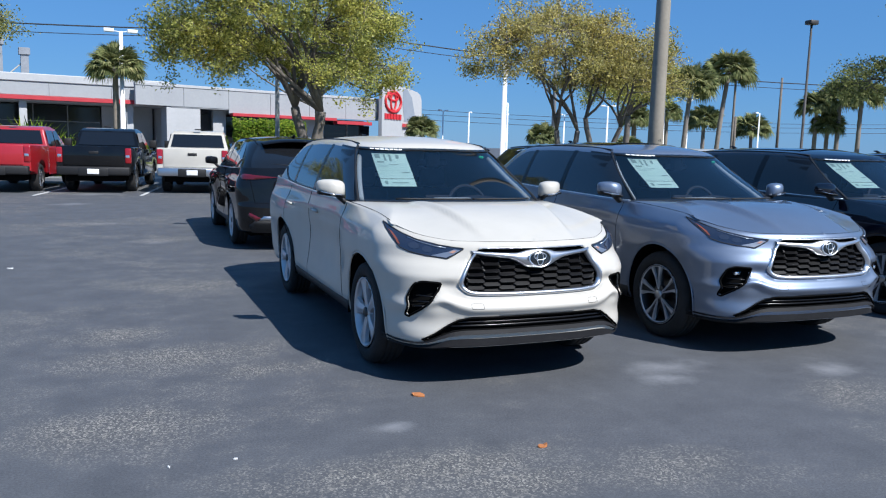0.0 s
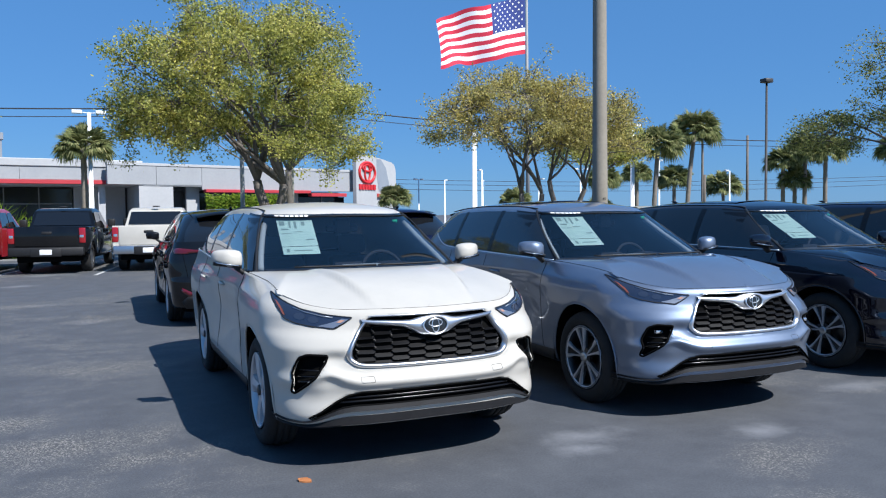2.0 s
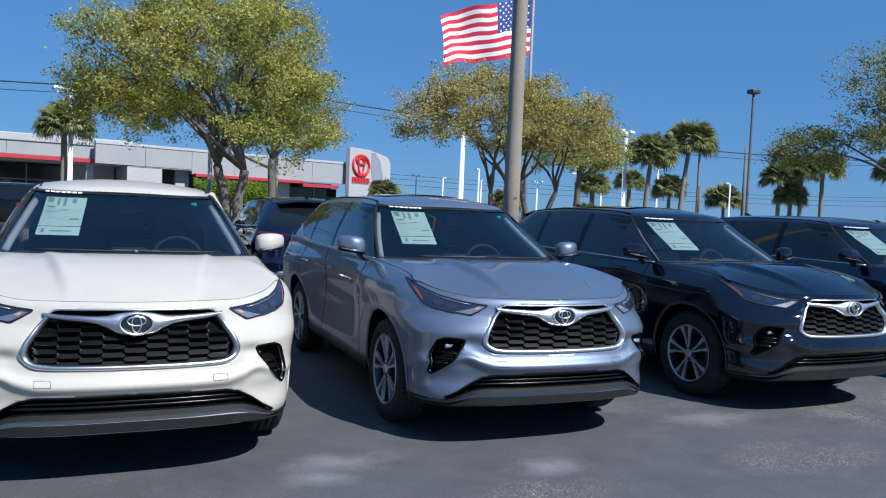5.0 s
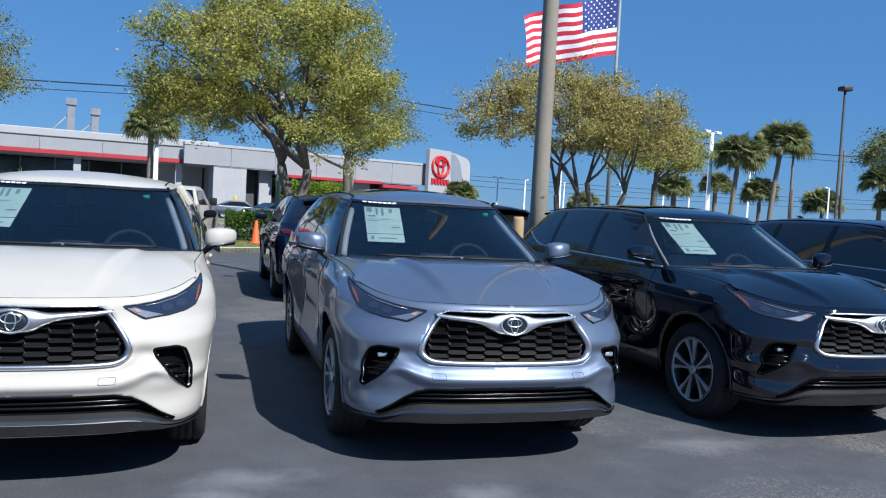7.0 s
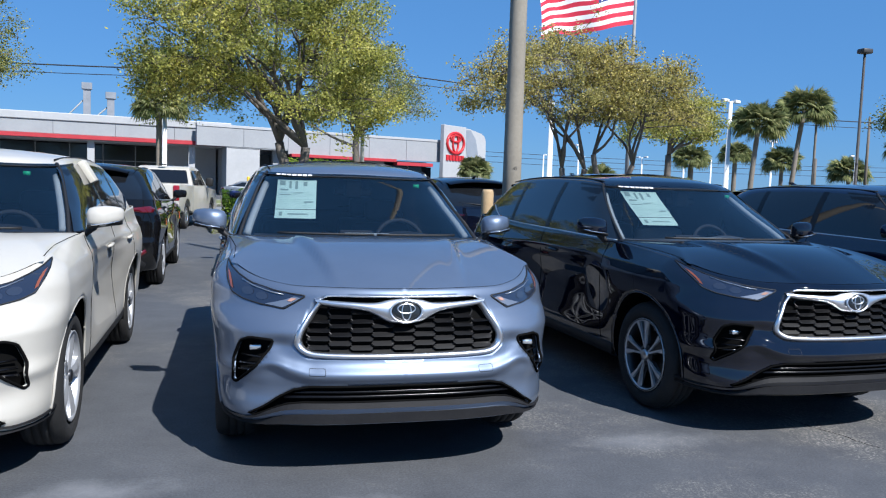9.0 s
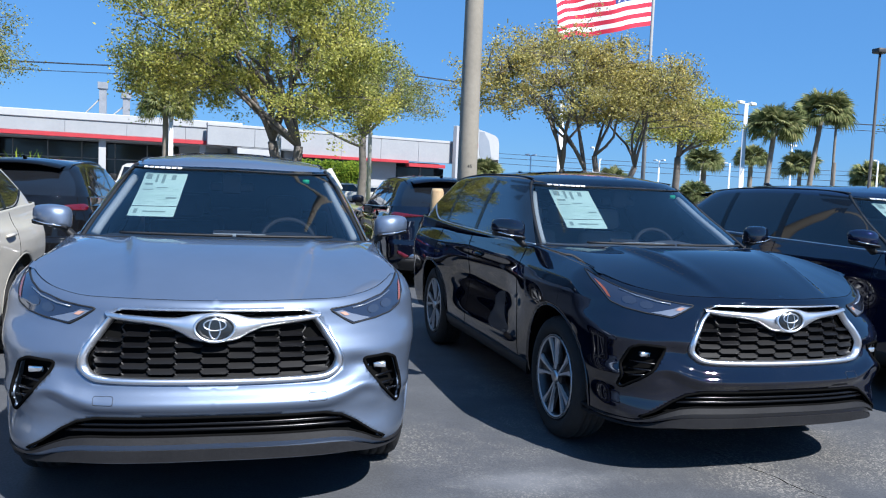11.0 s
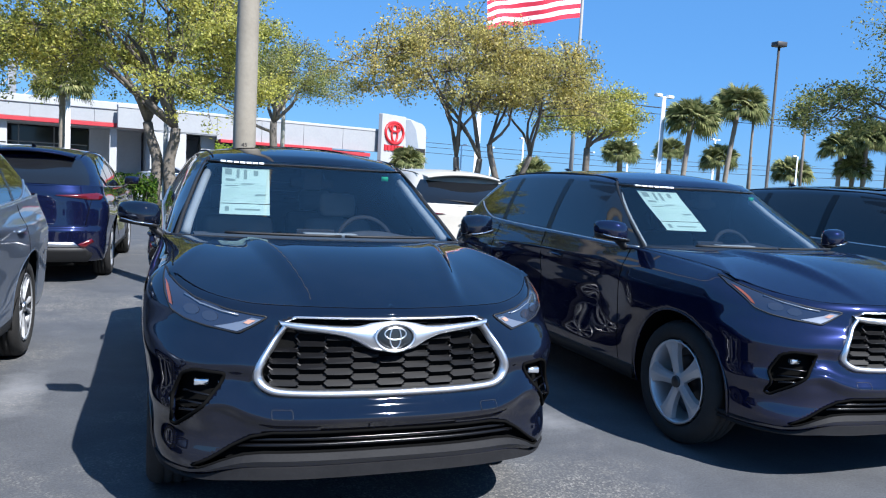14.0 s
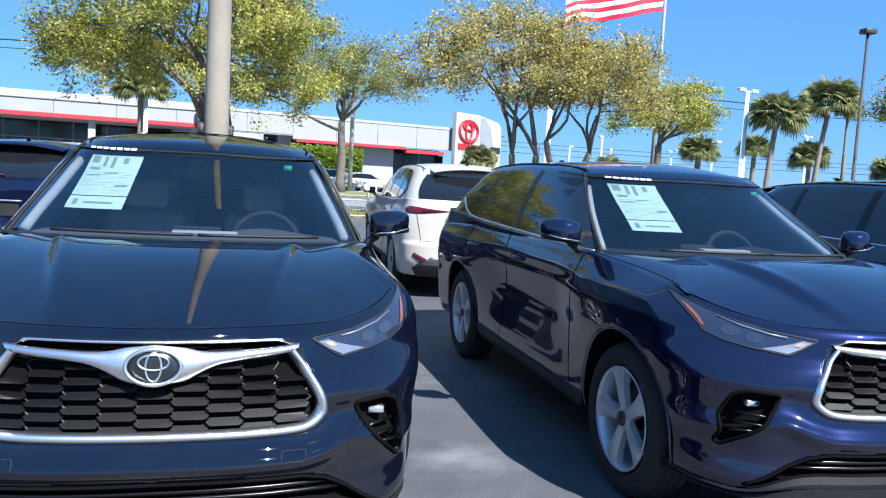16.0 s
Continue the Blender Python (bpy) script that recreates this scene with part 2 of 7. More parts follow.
def resample(poly, step):
    out = []
    for a, b in zip(poly, poly[1:] + poly[:1]):
        d = math.hypot(b[0] - a[0], b[1] - a[1])
        n = max(1, round(d / step))
        out += [(a[0] + (b[0] - a[0]) * k / n, a[1] + (b[1] - a[1]) * k / n) for k in range(n)]
    return out

# ---- ground ----
def asphalt():
    """Sealed asphalt: smooth dark grey with pale worn patches where the stones show."""
    m = material("asphalt", (0.05, 0.05, 0.055), 0.75)
    b = m.node_tree.nodes["Principled BSDF"]
    at = node(m, "ShaderNodeTexCoord")
    big = node(m, "ShaderNodeTexNoise", Scale=0.28, Detail=6.0, Roughness=0.62, Distortion=0.6)
    mid = node(m, "ShaderNodeTexNoise", Scale=2.3, Detail=6.0, Roughness=0.7)
    fine = node(m, "ShaderNodeTexNoise", Scale=75.0, Detail=4.0, Roughness=0.7)
    chips = node(m, "ShaderNodeTexVoronoi", Scale=100.0)
    for n in (big, mid, fine, chips):
        link(m, at, "Object", n, "Vector")
    base = ramp(m, mid, "Fac", [(0.3, (0.059, 0.0625, 0.070)), (0.7, (0.089, 0.0935, 0.102))])
    grain = ramp(m, fine, "Fac", [(0.3, (0.68, 0.68, 0.68)), (0.75, (1.36, 1.36, 1.36))])
    tone = node(m, "ShaderNodeMixRGB", Fac=1.0)
    tone.blend_type = "MULTIPLY"
    link(m, base, "Color", tone, 1)
    link(m, grain, "Color", tone, 2)
    stones = ramp(m, chips, "Color", [(0.0, (0.045, 0.046, 0.05)), (0.50, (0.085, 0.085, 0.085)), (0.68, (0.18, 0.17, 0.15)), (1.0, (0.37, 0.35, 0.31))])
    add = node(m, "ShaderNodeMath")
    add.operation = "MULTIPLY_ADD"
    add.inputs[1].default_value = 0.35
    link(m, mid, "Fac", add, 0)
    link(m, big, "Fac", add, 2)
    def patches(spots):
        """Where the seal coat has worn off: the greatest of several soft blots."""
        total = None
        for x, y, rx, ry in spots:
            off = node(m, "ShaderNodeVectorMath")
            off.operation = "SUBTRACT"
            off.inputs[1].default_value = (x, y, 0)
            link(m, at, "Object", off, 0)
            squash = node(m, "ShaderNodeVectorMath")
            squash.operation = "MULTIPLY"
            squash.inputs[1].default_value = (1 / rx, 1 / ry, 0)
            link(m, off, 0, squash, 0)
            far = node(m, "ShaderNodeVectorMath")
            far.operation = "LENGTH"
            link(m, squash, 0, far, 0)
            blot = node(m, "ShaderNodeMapRange")
            blot.inputs["From Min"].default_value, blot.inputs["From Max"].default_value = 1.5, 0.2
            link(m, far, "Value", blot, "Value")
            if total is None:
                total = blot
            else:
                top = node(m, "ShaderNodeMath")
                top.operation = "MAXIMUM"
                link(m, total, 0, top, 0)
                link(m, blot, 0, top, 1)
                total = top
        return total

    rough_spots = patches(((0.35, 5.95, 0.75, 0.35), (0.95, 5.45, 0.4, 0.22), (-0.15, 4.5, 0.5, 0.28), (-0.1, 6.7, 0.4, 0.3), (0.6, 8.7, 0.7, 0.5), (2.62, 3.08, 0.55, 0.28), (4.7, 3.75, 0.7, 0.35), (1.25, 3.5, 0.8, 0.25), (1.75, 3.1, 0.4, 0.2), (-0.9, 15.7, 0.9, 0.4), (0.5, 13.1, 0.5, 0.4), (6.6, 3.9, 0.7, 0.4), (10.6, 3.6, 0.5, 0.3), (8.05, 4.7, 0.3, 0.35), (9.1, 4.7, 0.5, 0.4), (4.0, 10.6, 0.3, 0.4)))
    pale_spots = patches(((3.53, 4.38, 0.28, 0.2), (1.39, 4.06, 0.16, 0.1), (6.8, 4.9, 0.6, 0.22), (3.7, 4.6, 0.45, 0.25), (6.24, 7.2, 0.25, 0.7), (7.1, 11.1, 0.5, 0.3), (4.9, 4.2, 0.4, 0.2), (9.5, 6.2, 0.4, 0.3), (8.02, 4.75, 0.22, 0.3), (-0.5, 15.75, 0.7, 0.25), (0.38, 12.95, 0.42, 0.4), (-1.3, 20.4, 0.6, 0.5), (-0.9, 24.0, 0.9, 0.6)))
    lift = node(m, "ShaderNodeMath")
    lift.operation = "MULTIPLY_ADD"
    lift.inputs[1].default_value = 0.18
    link(m, rough_spots, 0, lift, 0)
    link(m, add, 0, lift, 2)
    worn = ramp(m, lift, 0, [(0.69, (0.0, 0.0, 0.0)), (0.87, (1, 1, 1))])
    speck = ramp(m, fine, "Fac", [(0.36, (0.15, 0.15, 0.15)), (0.50, (1, 1, 1))])
    dust = node(m, "ShaderNodeMath")
    dust.operation = "MULTIPLY"
    link(m, pale_spots, 0, dust, 0)
    link(m, mid, "Fac", dust, 1)
    powder = ramp(m, dust, 0, [(0.22, (0, 0, 0)), (0.6, (0.75, 0.75, 0.75))])
    pale = node(m, "ShaderNodeMixRGB")
    pale.inputs[2].default_value = (0.20, 0.205, 0.215, 1)
    link(m, powder, "Color", pale, 0)
    link(m, tone, "Color", pale, 1)
    tone = pale
    mask = node(m, "ShaderNodeMixRGB", Fac=1.0)
    mask.blend_type = "MULTIPLY"
    link(m, worn, "Color", mask, 1)
    link(m, speck, "Color", mask, 2)
    mix = node(m, "ShaderNodeMixRGB")
    link(m, mask, "Color", mix, 0)
    link(m, tone, "Color", mix, 1)
    link(m, stones, "Color", mix, 2)
    link(m, mix, "Color", b, "Base Color")
    bp = node(m, "ShaderNodeBump", Strength=0.35, Distance=0.004)
    link(m, fine, "Fac", bp, "Height")
    link(m, bp, "Normal", b, "Normal")
    return m


ASPHALT = asphalt()
GRASS = mottled("dry_grass", (0.09, 0.12, 0.03), (0.22, 0.22, 0.08), 1.5, 0.95, 0.5)
CONCRETE = mottled("concrete", (0.30, 0.29, 0.27), (0.46, 0.45, 0.42), 3.0, 0.85, 0.2)
POLE_CONCRETE = mottled("pole_concrete", (0.21, 0.185, 0.145), (0.30, 0.27, 0.215), 2.2, 0.85, 0.25)
ROAD_GREY = mottled("pale_road", (0.16, 0.16, 0.16), (0.24, 0.24, 0.235), 0.5, 0.9, 0.2)
LINE_WHITE = mottled("worn_white_line", (0.25, 0.25, 0.25), (0.65, 0.65, 0.63), 6, 0.8, 0.2)

bm = bmesh.new()
bmesh.ops.create_grid(bm, x_segments=8, y_segments=8, size=1500)
tagged(part("ground", bm, ASPHALT, None, "", False), "dark grey worn asphalt of a car park", "ground", kind="structure")

# a hairline crack that wanders across the seal coat
rnd = random.Random(21)
bm = bmesh.new()
rows = []
for k in range(41):
    f = k / 40
    x = 8.00 + 0.25 * f + 0.012 * math.sin(f * 17) + rnd.uniform(-0.005, 0.005)
    w = 0.0042 * (0.35 + 0.65 * math.sin(math.pi * f)) * rnd.uniform(0.55, 1.2)
    y = 5.25 - 0.95 * f
    rows.append([bm.verts.new((x - w, y, 0.001)), bm.verts.new((x, y, 0.0015)), bm.verts.new((x + w, y, 0.001))])
for p, q in zip(rows, rows[1:]):
    for i in range(2):
        bm.faces.new((p[i], q[i], q[i + 1], p[i + 1]))
tagged(part("asphalt_crack", bm, VOID, None, "", False), "thin dark crack across the grey asphalt", "crack", kind="structure")

# ---- the family car that fills the rows ----
from mathutils.geometry import delaunay_2d_cdt

NOSE = [(0.22, -0.80), (0.285, -0.868), (0.36, -0.905), (0.41, -0.905), (0.50, -0.924), (0.546, -0.955), (0.556, -0.957), (0.566, -0.951), (0.610, -0.918), (0.64, -0.911), (0.70, -0.910), (0.80, -0.905), (0.93, -0.893), (0.97, -0.875), (1.0, -0.84), (1.03, -0.80)]
TAIL = [(0.22, 3.86), (0.34, 3.96), (0.50, 4.02), (0.66, 4.02), (0.72, 3.985), (0.95, 3.965), (1.08, 3.96), (1.18, 3.93), (1.3, 3.88)]
WIDE = [(0.22, 0.86), (0.30, 0.905), (0.40, 0.922), (0.55, 0.930), (0.70, 0.938), (0.82, 0.950), (0.92, 0.952), (1.0, 0.938), (1.06, 0.915), (1.12, 0.895), (1.2, 0.880)]


def ease(t):
    t = max(0.0, min(1.0, t))
    return t * t * (3 - 2 * t)


def half_width(y, z):
    """Half the body's width: round the wheels it swells, the doors lie deeper and are hollowed below the waist."""
    bump = 0.026 * math.exp(-((y - 0.02) / 0.52) ** 2) + 0.034 * math.exp(-((y - 2.95) / 0.6) ** 2)
    where = math.exp(-((z - 0.80) / 0.24) ** 2)
    doors = ease((y - 0.45) / 0.55) * ease((2.72 - y) / 0.95)
    inset = -0.036 * doors * ease((1.10 - z) / 0.16)
    hollow = -0.020 * doors * math.exp(-((z - 0.80) / 0.10) ** 2)
    flare = 0.046 * doors * math.exp(-((z - 0.40) / 0.17) ** 2)
    waist = 0.010 * math.exp(-((z - 1.02) / 0.035) ** 2) * math.exp(-((y - 1.7) / 1.3) ** 2)
    round_off = max(0.0, min(1.0, (0.55 - y) / 0.5)) * max(0.0, 1 - (fend_top(y) - z) / 0.10) ** 2
    return tab(z, WIDE) + bump * where + inset + hollow + flare + waist - 0.055 * min(1.0, round_off)


FD, RD, RN = 0.64, 0.42, 2.5


def squareness(z):
    """How square the nose is in plan: squarer towards the ground."""
    return tab(z, [(0.22, 3.3), (0.30, 3.2), (0.38, 3.0), (0.50, 2.6), (0.62, 2.58), (0.74, 2.58), (0.80, 2.3), (0.87, 1.88), (0.93, 1.8), (1.05, 1.8)])


def front_y(x, z):
    a = abs(x)
    lift = tab(a, [(0.0, 0.0), (0.45, 0.0), (0.56, 0.022), (0.66, 0.060), (0.72, 0.045), (0.82, 0.0)])
    n = tab(z - lift * math.exp(-((z - 0.58) / 0.09) ** 2), NOSE)
    w = half_width(tab(z, NOSE) + FD, z)
    q = min(a / w, 1.0)
    k = squareness(z)
    valley = 0.026 * math.exp(-((a - 0.615) / 0.075) ** 2) * math.exp(-((z - 0.695) / 0.035) ** 2)
    cheek = 0.016 * math.exp(-((a - 0.72) / 0.09) ** 2) * math.exp(-((z - 0.53) / 0.06) ** 2)
    return n + FD * (1 - max(0.0, 1 - q**k) ** (1 / k)) + valley - cheek


def rear_y(x, z):
    n = tab(z, TAIL)
    w = half_width(n - RD, z)
    q = min(abs(x) / w, 1.0)
    return n - RD * (1 - max(0.0, 1 - q**RN) ** (1 / RN))


def fend_top(y):
    return tab(y, [(-0.90, 0.986), (-0.80, 0.985), (-0.73, 0.984), (-0.65, 0.994), (-0.50, 1.026), (-0.40, 1.054), (-0.29, 1.082), (0.1, 1.116), (0.5, 1.14), (1.2, 1.155), (2.4, 1.175), (3.3, 1.21), (4.0, 1.22)])


def on_front(x, z, out=0.0):
    """A place on the nose, moved out along the surface's normal."""
    h = 0.004
    dx = (front_y(x + h, z) - front_y(x - h, z)) / (2 * h)
    dz = (front_y(x, z + h) - front_y(x, z - h)) / (2 * h)
    dx = max(-3.0, min(3.0, dx))
    n = Vector((dx, -1, dz)).normalized()
    return Vector((x, front_y(x, z), z)) + n * out


def on_rear(x, z, out=0.0):
    h = 0.004
    dx = (rear_y(x + h, z) - rear_y(x - h, z)) / (2 * h)
    dz = (rear_y(x, z + h) - rear_y(x, z - h)) / (2 * h)
    dx = max(-3.0, min(3.0, dx))
    n = Vector((-dx, 1, -dz)).normalized()
    return Vector((x, rear_y(x, z), z)) + n * out


def on_side(y, z, out=0.0, sign=-1):
    return Vector((sign * (half_width(y, z) + out), y, z))


GRILLE = rounded([(0.0, 0.943), (0.385, 0.940), (0.440, 0.914), (0.495, 0.825), (0.548, 0.725), (0.545, 0.68), (0.505, 0.646), (0.44, 0.635), (0.0, 0.631)], 0.02)
GRILLE = [(0.0, 0.943)] + [p for p in GRILLE if p[0] > 0.02] + [(0.0, 0.631)]
LIGHT = rounded([(0.492, 0.937), (0.545, 0.900), (0.60, 0.867), (0.72, 0.882), (0.80, 0.899), (0.853, 0.926), (0.878, 0.985), (0.884, 1.03), (0.876, 1.076), (0.86, 1.046), (0.82, 1.013), (0.76, 0.982), (0.64, 0.953), (0.56, 0.943)], 0.010, 2)
FOGHOLE = rounded([(0.652, 0.716), (0.765, 0.722), (0.812, 0.70), (0.845, 0.60), (0.846, 0.488), (0.830, 0.480), (0.715, 0.615), (0.668, 0.672)], 0.016, 3)
INTAKE = [(0.0, 0.497), (0.47, 0.492), (0.55, 0.473), (0.62, 0.434), (0.70, 0.376), (0.765, 0.338), (0.74, 0.328), (0.66, 0.370), (0.58, 0.401), (0.50, 0.410), (0.0, 0.411)]
ARCHES = ((0.0, 0.375, 0.445), (2.85, 0.375, 0.445))
TAIL_LAMP = rounded([(0.38, 1.088), (0.62, 1.105), (0.84, 1.128), (0.885, 1.095), (0.875, 1.045), (0.74, 1.045), (0.55, 1.068)], 0.015, 2)


def nearest(px, pz, poly):
    best, at = 9.0, None
    for (x0, z0), (x1, z1) in zip(poly, poly[1:] + poly[:1]):
        dx, dz = x1 - x0, z1 - z0
        t = max(0, min(1, ((px - x0) * dx + (pz - z0) * dz) / (dx * dx + dz * dz + 1e-12)))
        qx, qz = x0 + dx * t, z0 + dz * t
        d = math.hypot(px - qx, pz - qz)
        if d < best:
            best, at = d, (qx, qz)
    return best, at


def shrunk(poly, k):
    cx, cz = sum(p[0] for p in poly) / len(poly), sum(p[1] for p in poly) / len(poly)
    return [(cx + (x - cx) * k, cz + (z - cz) * k) for x, z in poly]


def lower_body():
    """The painted shell below the windows: bumpers, wings and doors with real openings."""
    nf, ns, nr, nz = 72, 150, 30, 58
    cols = []
    for i in range(nf + 1):
        cols.append(("f", i / nf))
    for i in range(1, ns + 1):
        cols.append(("s", i / ns))
    for i in range(1, nr + 1):
        cols.append(("r", i / nr))
    table = {}

    def front_curve(z):
        key = round(z, 3)
        if key not in table:
            n, w = tab(z, NOSE), half_width(tab(z, NOSE) + FD, z)
            e = 2 / squareness(z)
            pts = [(w * math.sin(a) ** e, n + FD * (1 - math.cos(a) ** e)) for a in np.linspace(0, math.pi / 2, 160)]
            arc = np.r_[0, np.cumsum([math.dist(p, q) for p, q in zip(pts, pts[1:])])]
            table[key] = ([p[0] for p in pts], arc / arc[-1])
        return table[key]

    holes = [GRILLE, shrunk(FOGHOLE, 0.95), [(x * 0.995, z) for x, z in INTAKE]]
    verts, cellkind = [], []
    for kind, u in cols:
        row = []
        for k in range(nz + 1):
            v = k / nz
            if kind == "f":
                z = 0.285 + v * 0.70
                for _ in range(3):
                    xs, arc = front_curve(z)
                    x = float(np.interp(u, arc, xs))
                    top = fend_top(front_y(x, z)) if u > 0 else 1.0
                    z = 0.285 + v * (top - 0.285)
                xs, arc = front_curve(z)
                x = float(np.interp(u, arc, xs))
                for h in holes:
                    d, at = nearest(x, z, h)
                    if d < 0.0085 and x < 0.89 and u > 0:
                        x, z = at
                        break
                row.append((x, front_y(x, z) if u < 1 else tab(z, NOSE) + FD, z))
            elif kind == "s":
                z = 0.285 + v * 0.8
                for _ in range(3):
                    y0, y1 = tab(z, NOSE) + FD, tab(z, TAIL) - RD
                    y = y0 + (y1 - y0) * u
                    z = 0.285 + v * (fend_top(y) - 0.285)
                for ay, az, ar in ARCHES:
                    d = math.hypot(y - ay, z - az)
                    if abs(d - ar) < 0.014:
                        y, z = ay + (y - ay) * ar / d, az + (z - az) * ar / d
                row.append((half_width(y, z), y, z))
            else:
                z = 0.285 + v * 0.935
                n, w = tab(z, TAIL), half_width(tab(z, TAIL) - RD, z)
                a = math.pi / 2 * (1 - u)
                row.append((w * math.sin(a) ** (2 / RN) if a > 1e-6 else 0.0, n - RD * (1 - math.cos(a) ** (2 / RN)), z))
        verts.append(row)
    flat = [p for row in verts for p in row]
    count = len(flat)
    faces = []
    for i in range(len(cols) - 1):
        for k in range(nz):
            a, b, c, d = i * (nz + 1) + k, (i + 1) * (nz + 1) + k, (i + 1) * (nz + 1) + k + 1, i * (nz + 1) + k + 1
            mx = sum(flat[j][0] for j in (a, b, c, d)) / 4
            my = sum(flat[j][1] for j in (a, b, c, d)) / 4
            mz = sum(flat[j][2] for j in (a, b, c, d)) / 4
            if i < nf and any(inside(mx, mz, h) for h in holes):
                continue
            if any(math.hypot(my - ay, mz - az) < ar for ay, az, ar in ARCHES) and mx > 0.6:
                continue
            faces.append((a, b, c, d))
    bm = bmesh.new()
    both = [(p[0], p[1], p[2]) for p in flat] + [(-p[0], p[1], p[2]) for p in flat]
    vs = [bm.verts.new(p) for p in both]
    for a, b, c, d in faces:
        for f in ((a, b, c, d), (a + count, d + count, c + count, b + count)):
            try:
                bm.faces.new([vs[j] for j in f])
            except ValueError:
                pass
    bmesh.ops.remove_doubles(bm, verts=bm.verts, dist=0.0006)
    bmesh.ops.delete(bm, geom=[v for v in bm.verts if not v.link_faces], context="VERTS")
    # a folded edge round every opening gives the skin its thickness
    rim = [e for e in bm.edges if len(e.link_faces) == 1]
    ext = bmesh.ops.extrude_edge_only(bm, edges=rim)["geom"]
    for v in (g for g in ext if isinstance(g, bmesh.types.BMVert)):
        away = Vector((v.co.x * 0.9, (v.co.y - 1.5) * 0.35, 0))
        v.co -= away.normalized() * 0.014
    bmesh.ops.recalc_face_normals(bm, faces=bm.faces)
    return bm


def cowl(q):
    """The foot of the windscreen: q from 0 at the middle to 1 at its corner."""
    x = 0.845 * q
    return Vector((x, 0.24 + 0.31 * q**2.5, 1.150 + 0.012 * (1 - q * q)))


def hood():
    n, m = 64, 30
    bm = bmesh.new()
    edge = []
    for i in range(n + 1):
        u = i / n
        if u < 0.62:
            a = (u / 0.62)
            x = 0.848 * a
            z = 1.0
            for _ in range(3):
                y = front_y(x, z)
                z = fend_top(y)
            edge.append(Vector((x, y + 0.001, z - 0.003)))
        else:
            a = (u - 0.62) / 0.38
            y0 = edge[int(0.62 * n)].y if len(edge) > int(0.62 * n) else -0.4
            y = y0 + (0.56 - y0) * a
            edge.append(Vector((half_width(y, fend_top(y)) - 0.002, y, fend_top(y) + 0.001)))
    grid = []
    for i in range(n + 1):
        p, q = edge[i], cowl((i / n) ** 0.9)
        row = []
        for k in range(m + 1):
            t = k / m
            z = p.z + (q.z - p.z) * (1 - (1 - t) ** 1.7) + 0.030 * math.sin(math.pi * t) * (1 - (i / n) ** 3)
            x, y = p.x + (q.x - p.x) * t, p.y + (q.y - p.y) * t
            line = 0.34 + 0.20 * t
            flat = max(0, min(1, (line + 0.02 - abs(x)) / 0.04))
            rise = (0.030 * flat * flat * (3 - 2 * flat) + 0.008 * math.exp(-((abs(x) - line + 0.03) / 0.05) ** 2)) * math.sin(math.pi * min(1, t * 1.05)) ** 0.9
            z += rise * (1 if t < 0.85 else max(0, (1 - t) / 0.15))
            row.append((x, y, z))
        grid.append(row)
    for s in (1, -1):
        vs = [[bm.verts.new((s * x, y, z)) for x, y, z in row] for row in grid]
        for i in range(n):
            for k in range(m):
                f = (vs[i][k], vs[i + 1][k], vs[i + 1][k + 1], vs[i][k + 1])
                bm.faces.new(f if s > 0 else f[::-1])
    bmesh.ops.remove_doubles(bm, verts=bm.verts, dist=0.0006)
    bmesh.ops.recalc_face_normals(bm, faces=bm.faces)
    if sum(f.normal.z for f in bm.faces) < 0:
        bmesh.ops.reverse_faces(bm, faces=bm.faces)
    return bm


def belt(y):
    return tab(y, [(0.0, 1.10), (0.5, 1.135), (1.2, 1.148), (2.4, 1.17), (3.3, 1.205), (4.0, 1.22)])


def eave(y):
    return tab(y, [(0.9, 1.555), (1.15, 1.592), (1.7, 1.632), (2.3, 1.642), (2.9, 1.622), (3.4, 1.575), (3.7, 1.54)])


def cab_w(v):
    return tab(v, [(0.0, 0.875), (0.3, 0.825), (0.6, 0.762), (0.85, 0.695), (0.95, 0.655), (1.0, 0.615)])


def cab_front(v):
    return tab(v, [(0, 0.23), (0.5, 0.62), (1.0, 1.02)])


def cab_rear(v):
    return tab(v, [(0, 3.93), (0.35, 3.83), (0.7, 3.66), (1.0, 3.50)])


CF, CFN, CR, CRN = 0.62, 3.0, 0.62, 2.7


def cab_point(section, u, v):
    w = cab_w(v)
    yf, yr = cab_front(v), cab_rear(v)
    if section == "f":
        a = math.pi / 2 * u
        x, y = w * math.sin(a) ** (2 / CFN), yf + CF * (1 - max(0, math.cos(a)) ** (2 / CFN))
    elif section == "s":
        x, y = w, yf + CF + (yr - CR - yf - CF) * u
    else:
        a = math.pi / 2 * (1 - u)
        x, y = w * max(0, math.sin(a)) ** (2 / CRN), yr - CR * (1 - max(0, math.cos(a)) ** (2 / CRN))
    zb, zt = belt(y) - 0.02, eave(y)
    if section == "f":
        crown = 0.035 * (1 - (x / w) ** 2)
        zt += crown
    z = zb + (zt - zb) * v
    return Vector((x, y, z))


def cab_side(y, v, out=0.0, sign=-1):
    w = cab_w(v)
    yf, yr = cab_front(v) + CF, cab_rear(v) - CR
    if y < yf:
        q = min(1, (yf - y) / CF)
        w *= max(0, 1 - q**CFN) ** (1 / CFN)
    elif y > yr:
        q = min(1, (y - yr) / CR)
        w *= max(0, 1 - q**CRN) ** (1 / CRN)
    zb, zt = belt(y) - 0.02, eave(y)
    if y < yf:
        zt += 0.035 * (1 - (w / cab_w(v)) ** 2)
        return Vector((sign * (w + out), y - out * 0.6, zb + (zt - zb) * v + out * 0.5))
    return Vector((sign * (w + out), y, zb + (zt - zb) * v + out * 0.3))


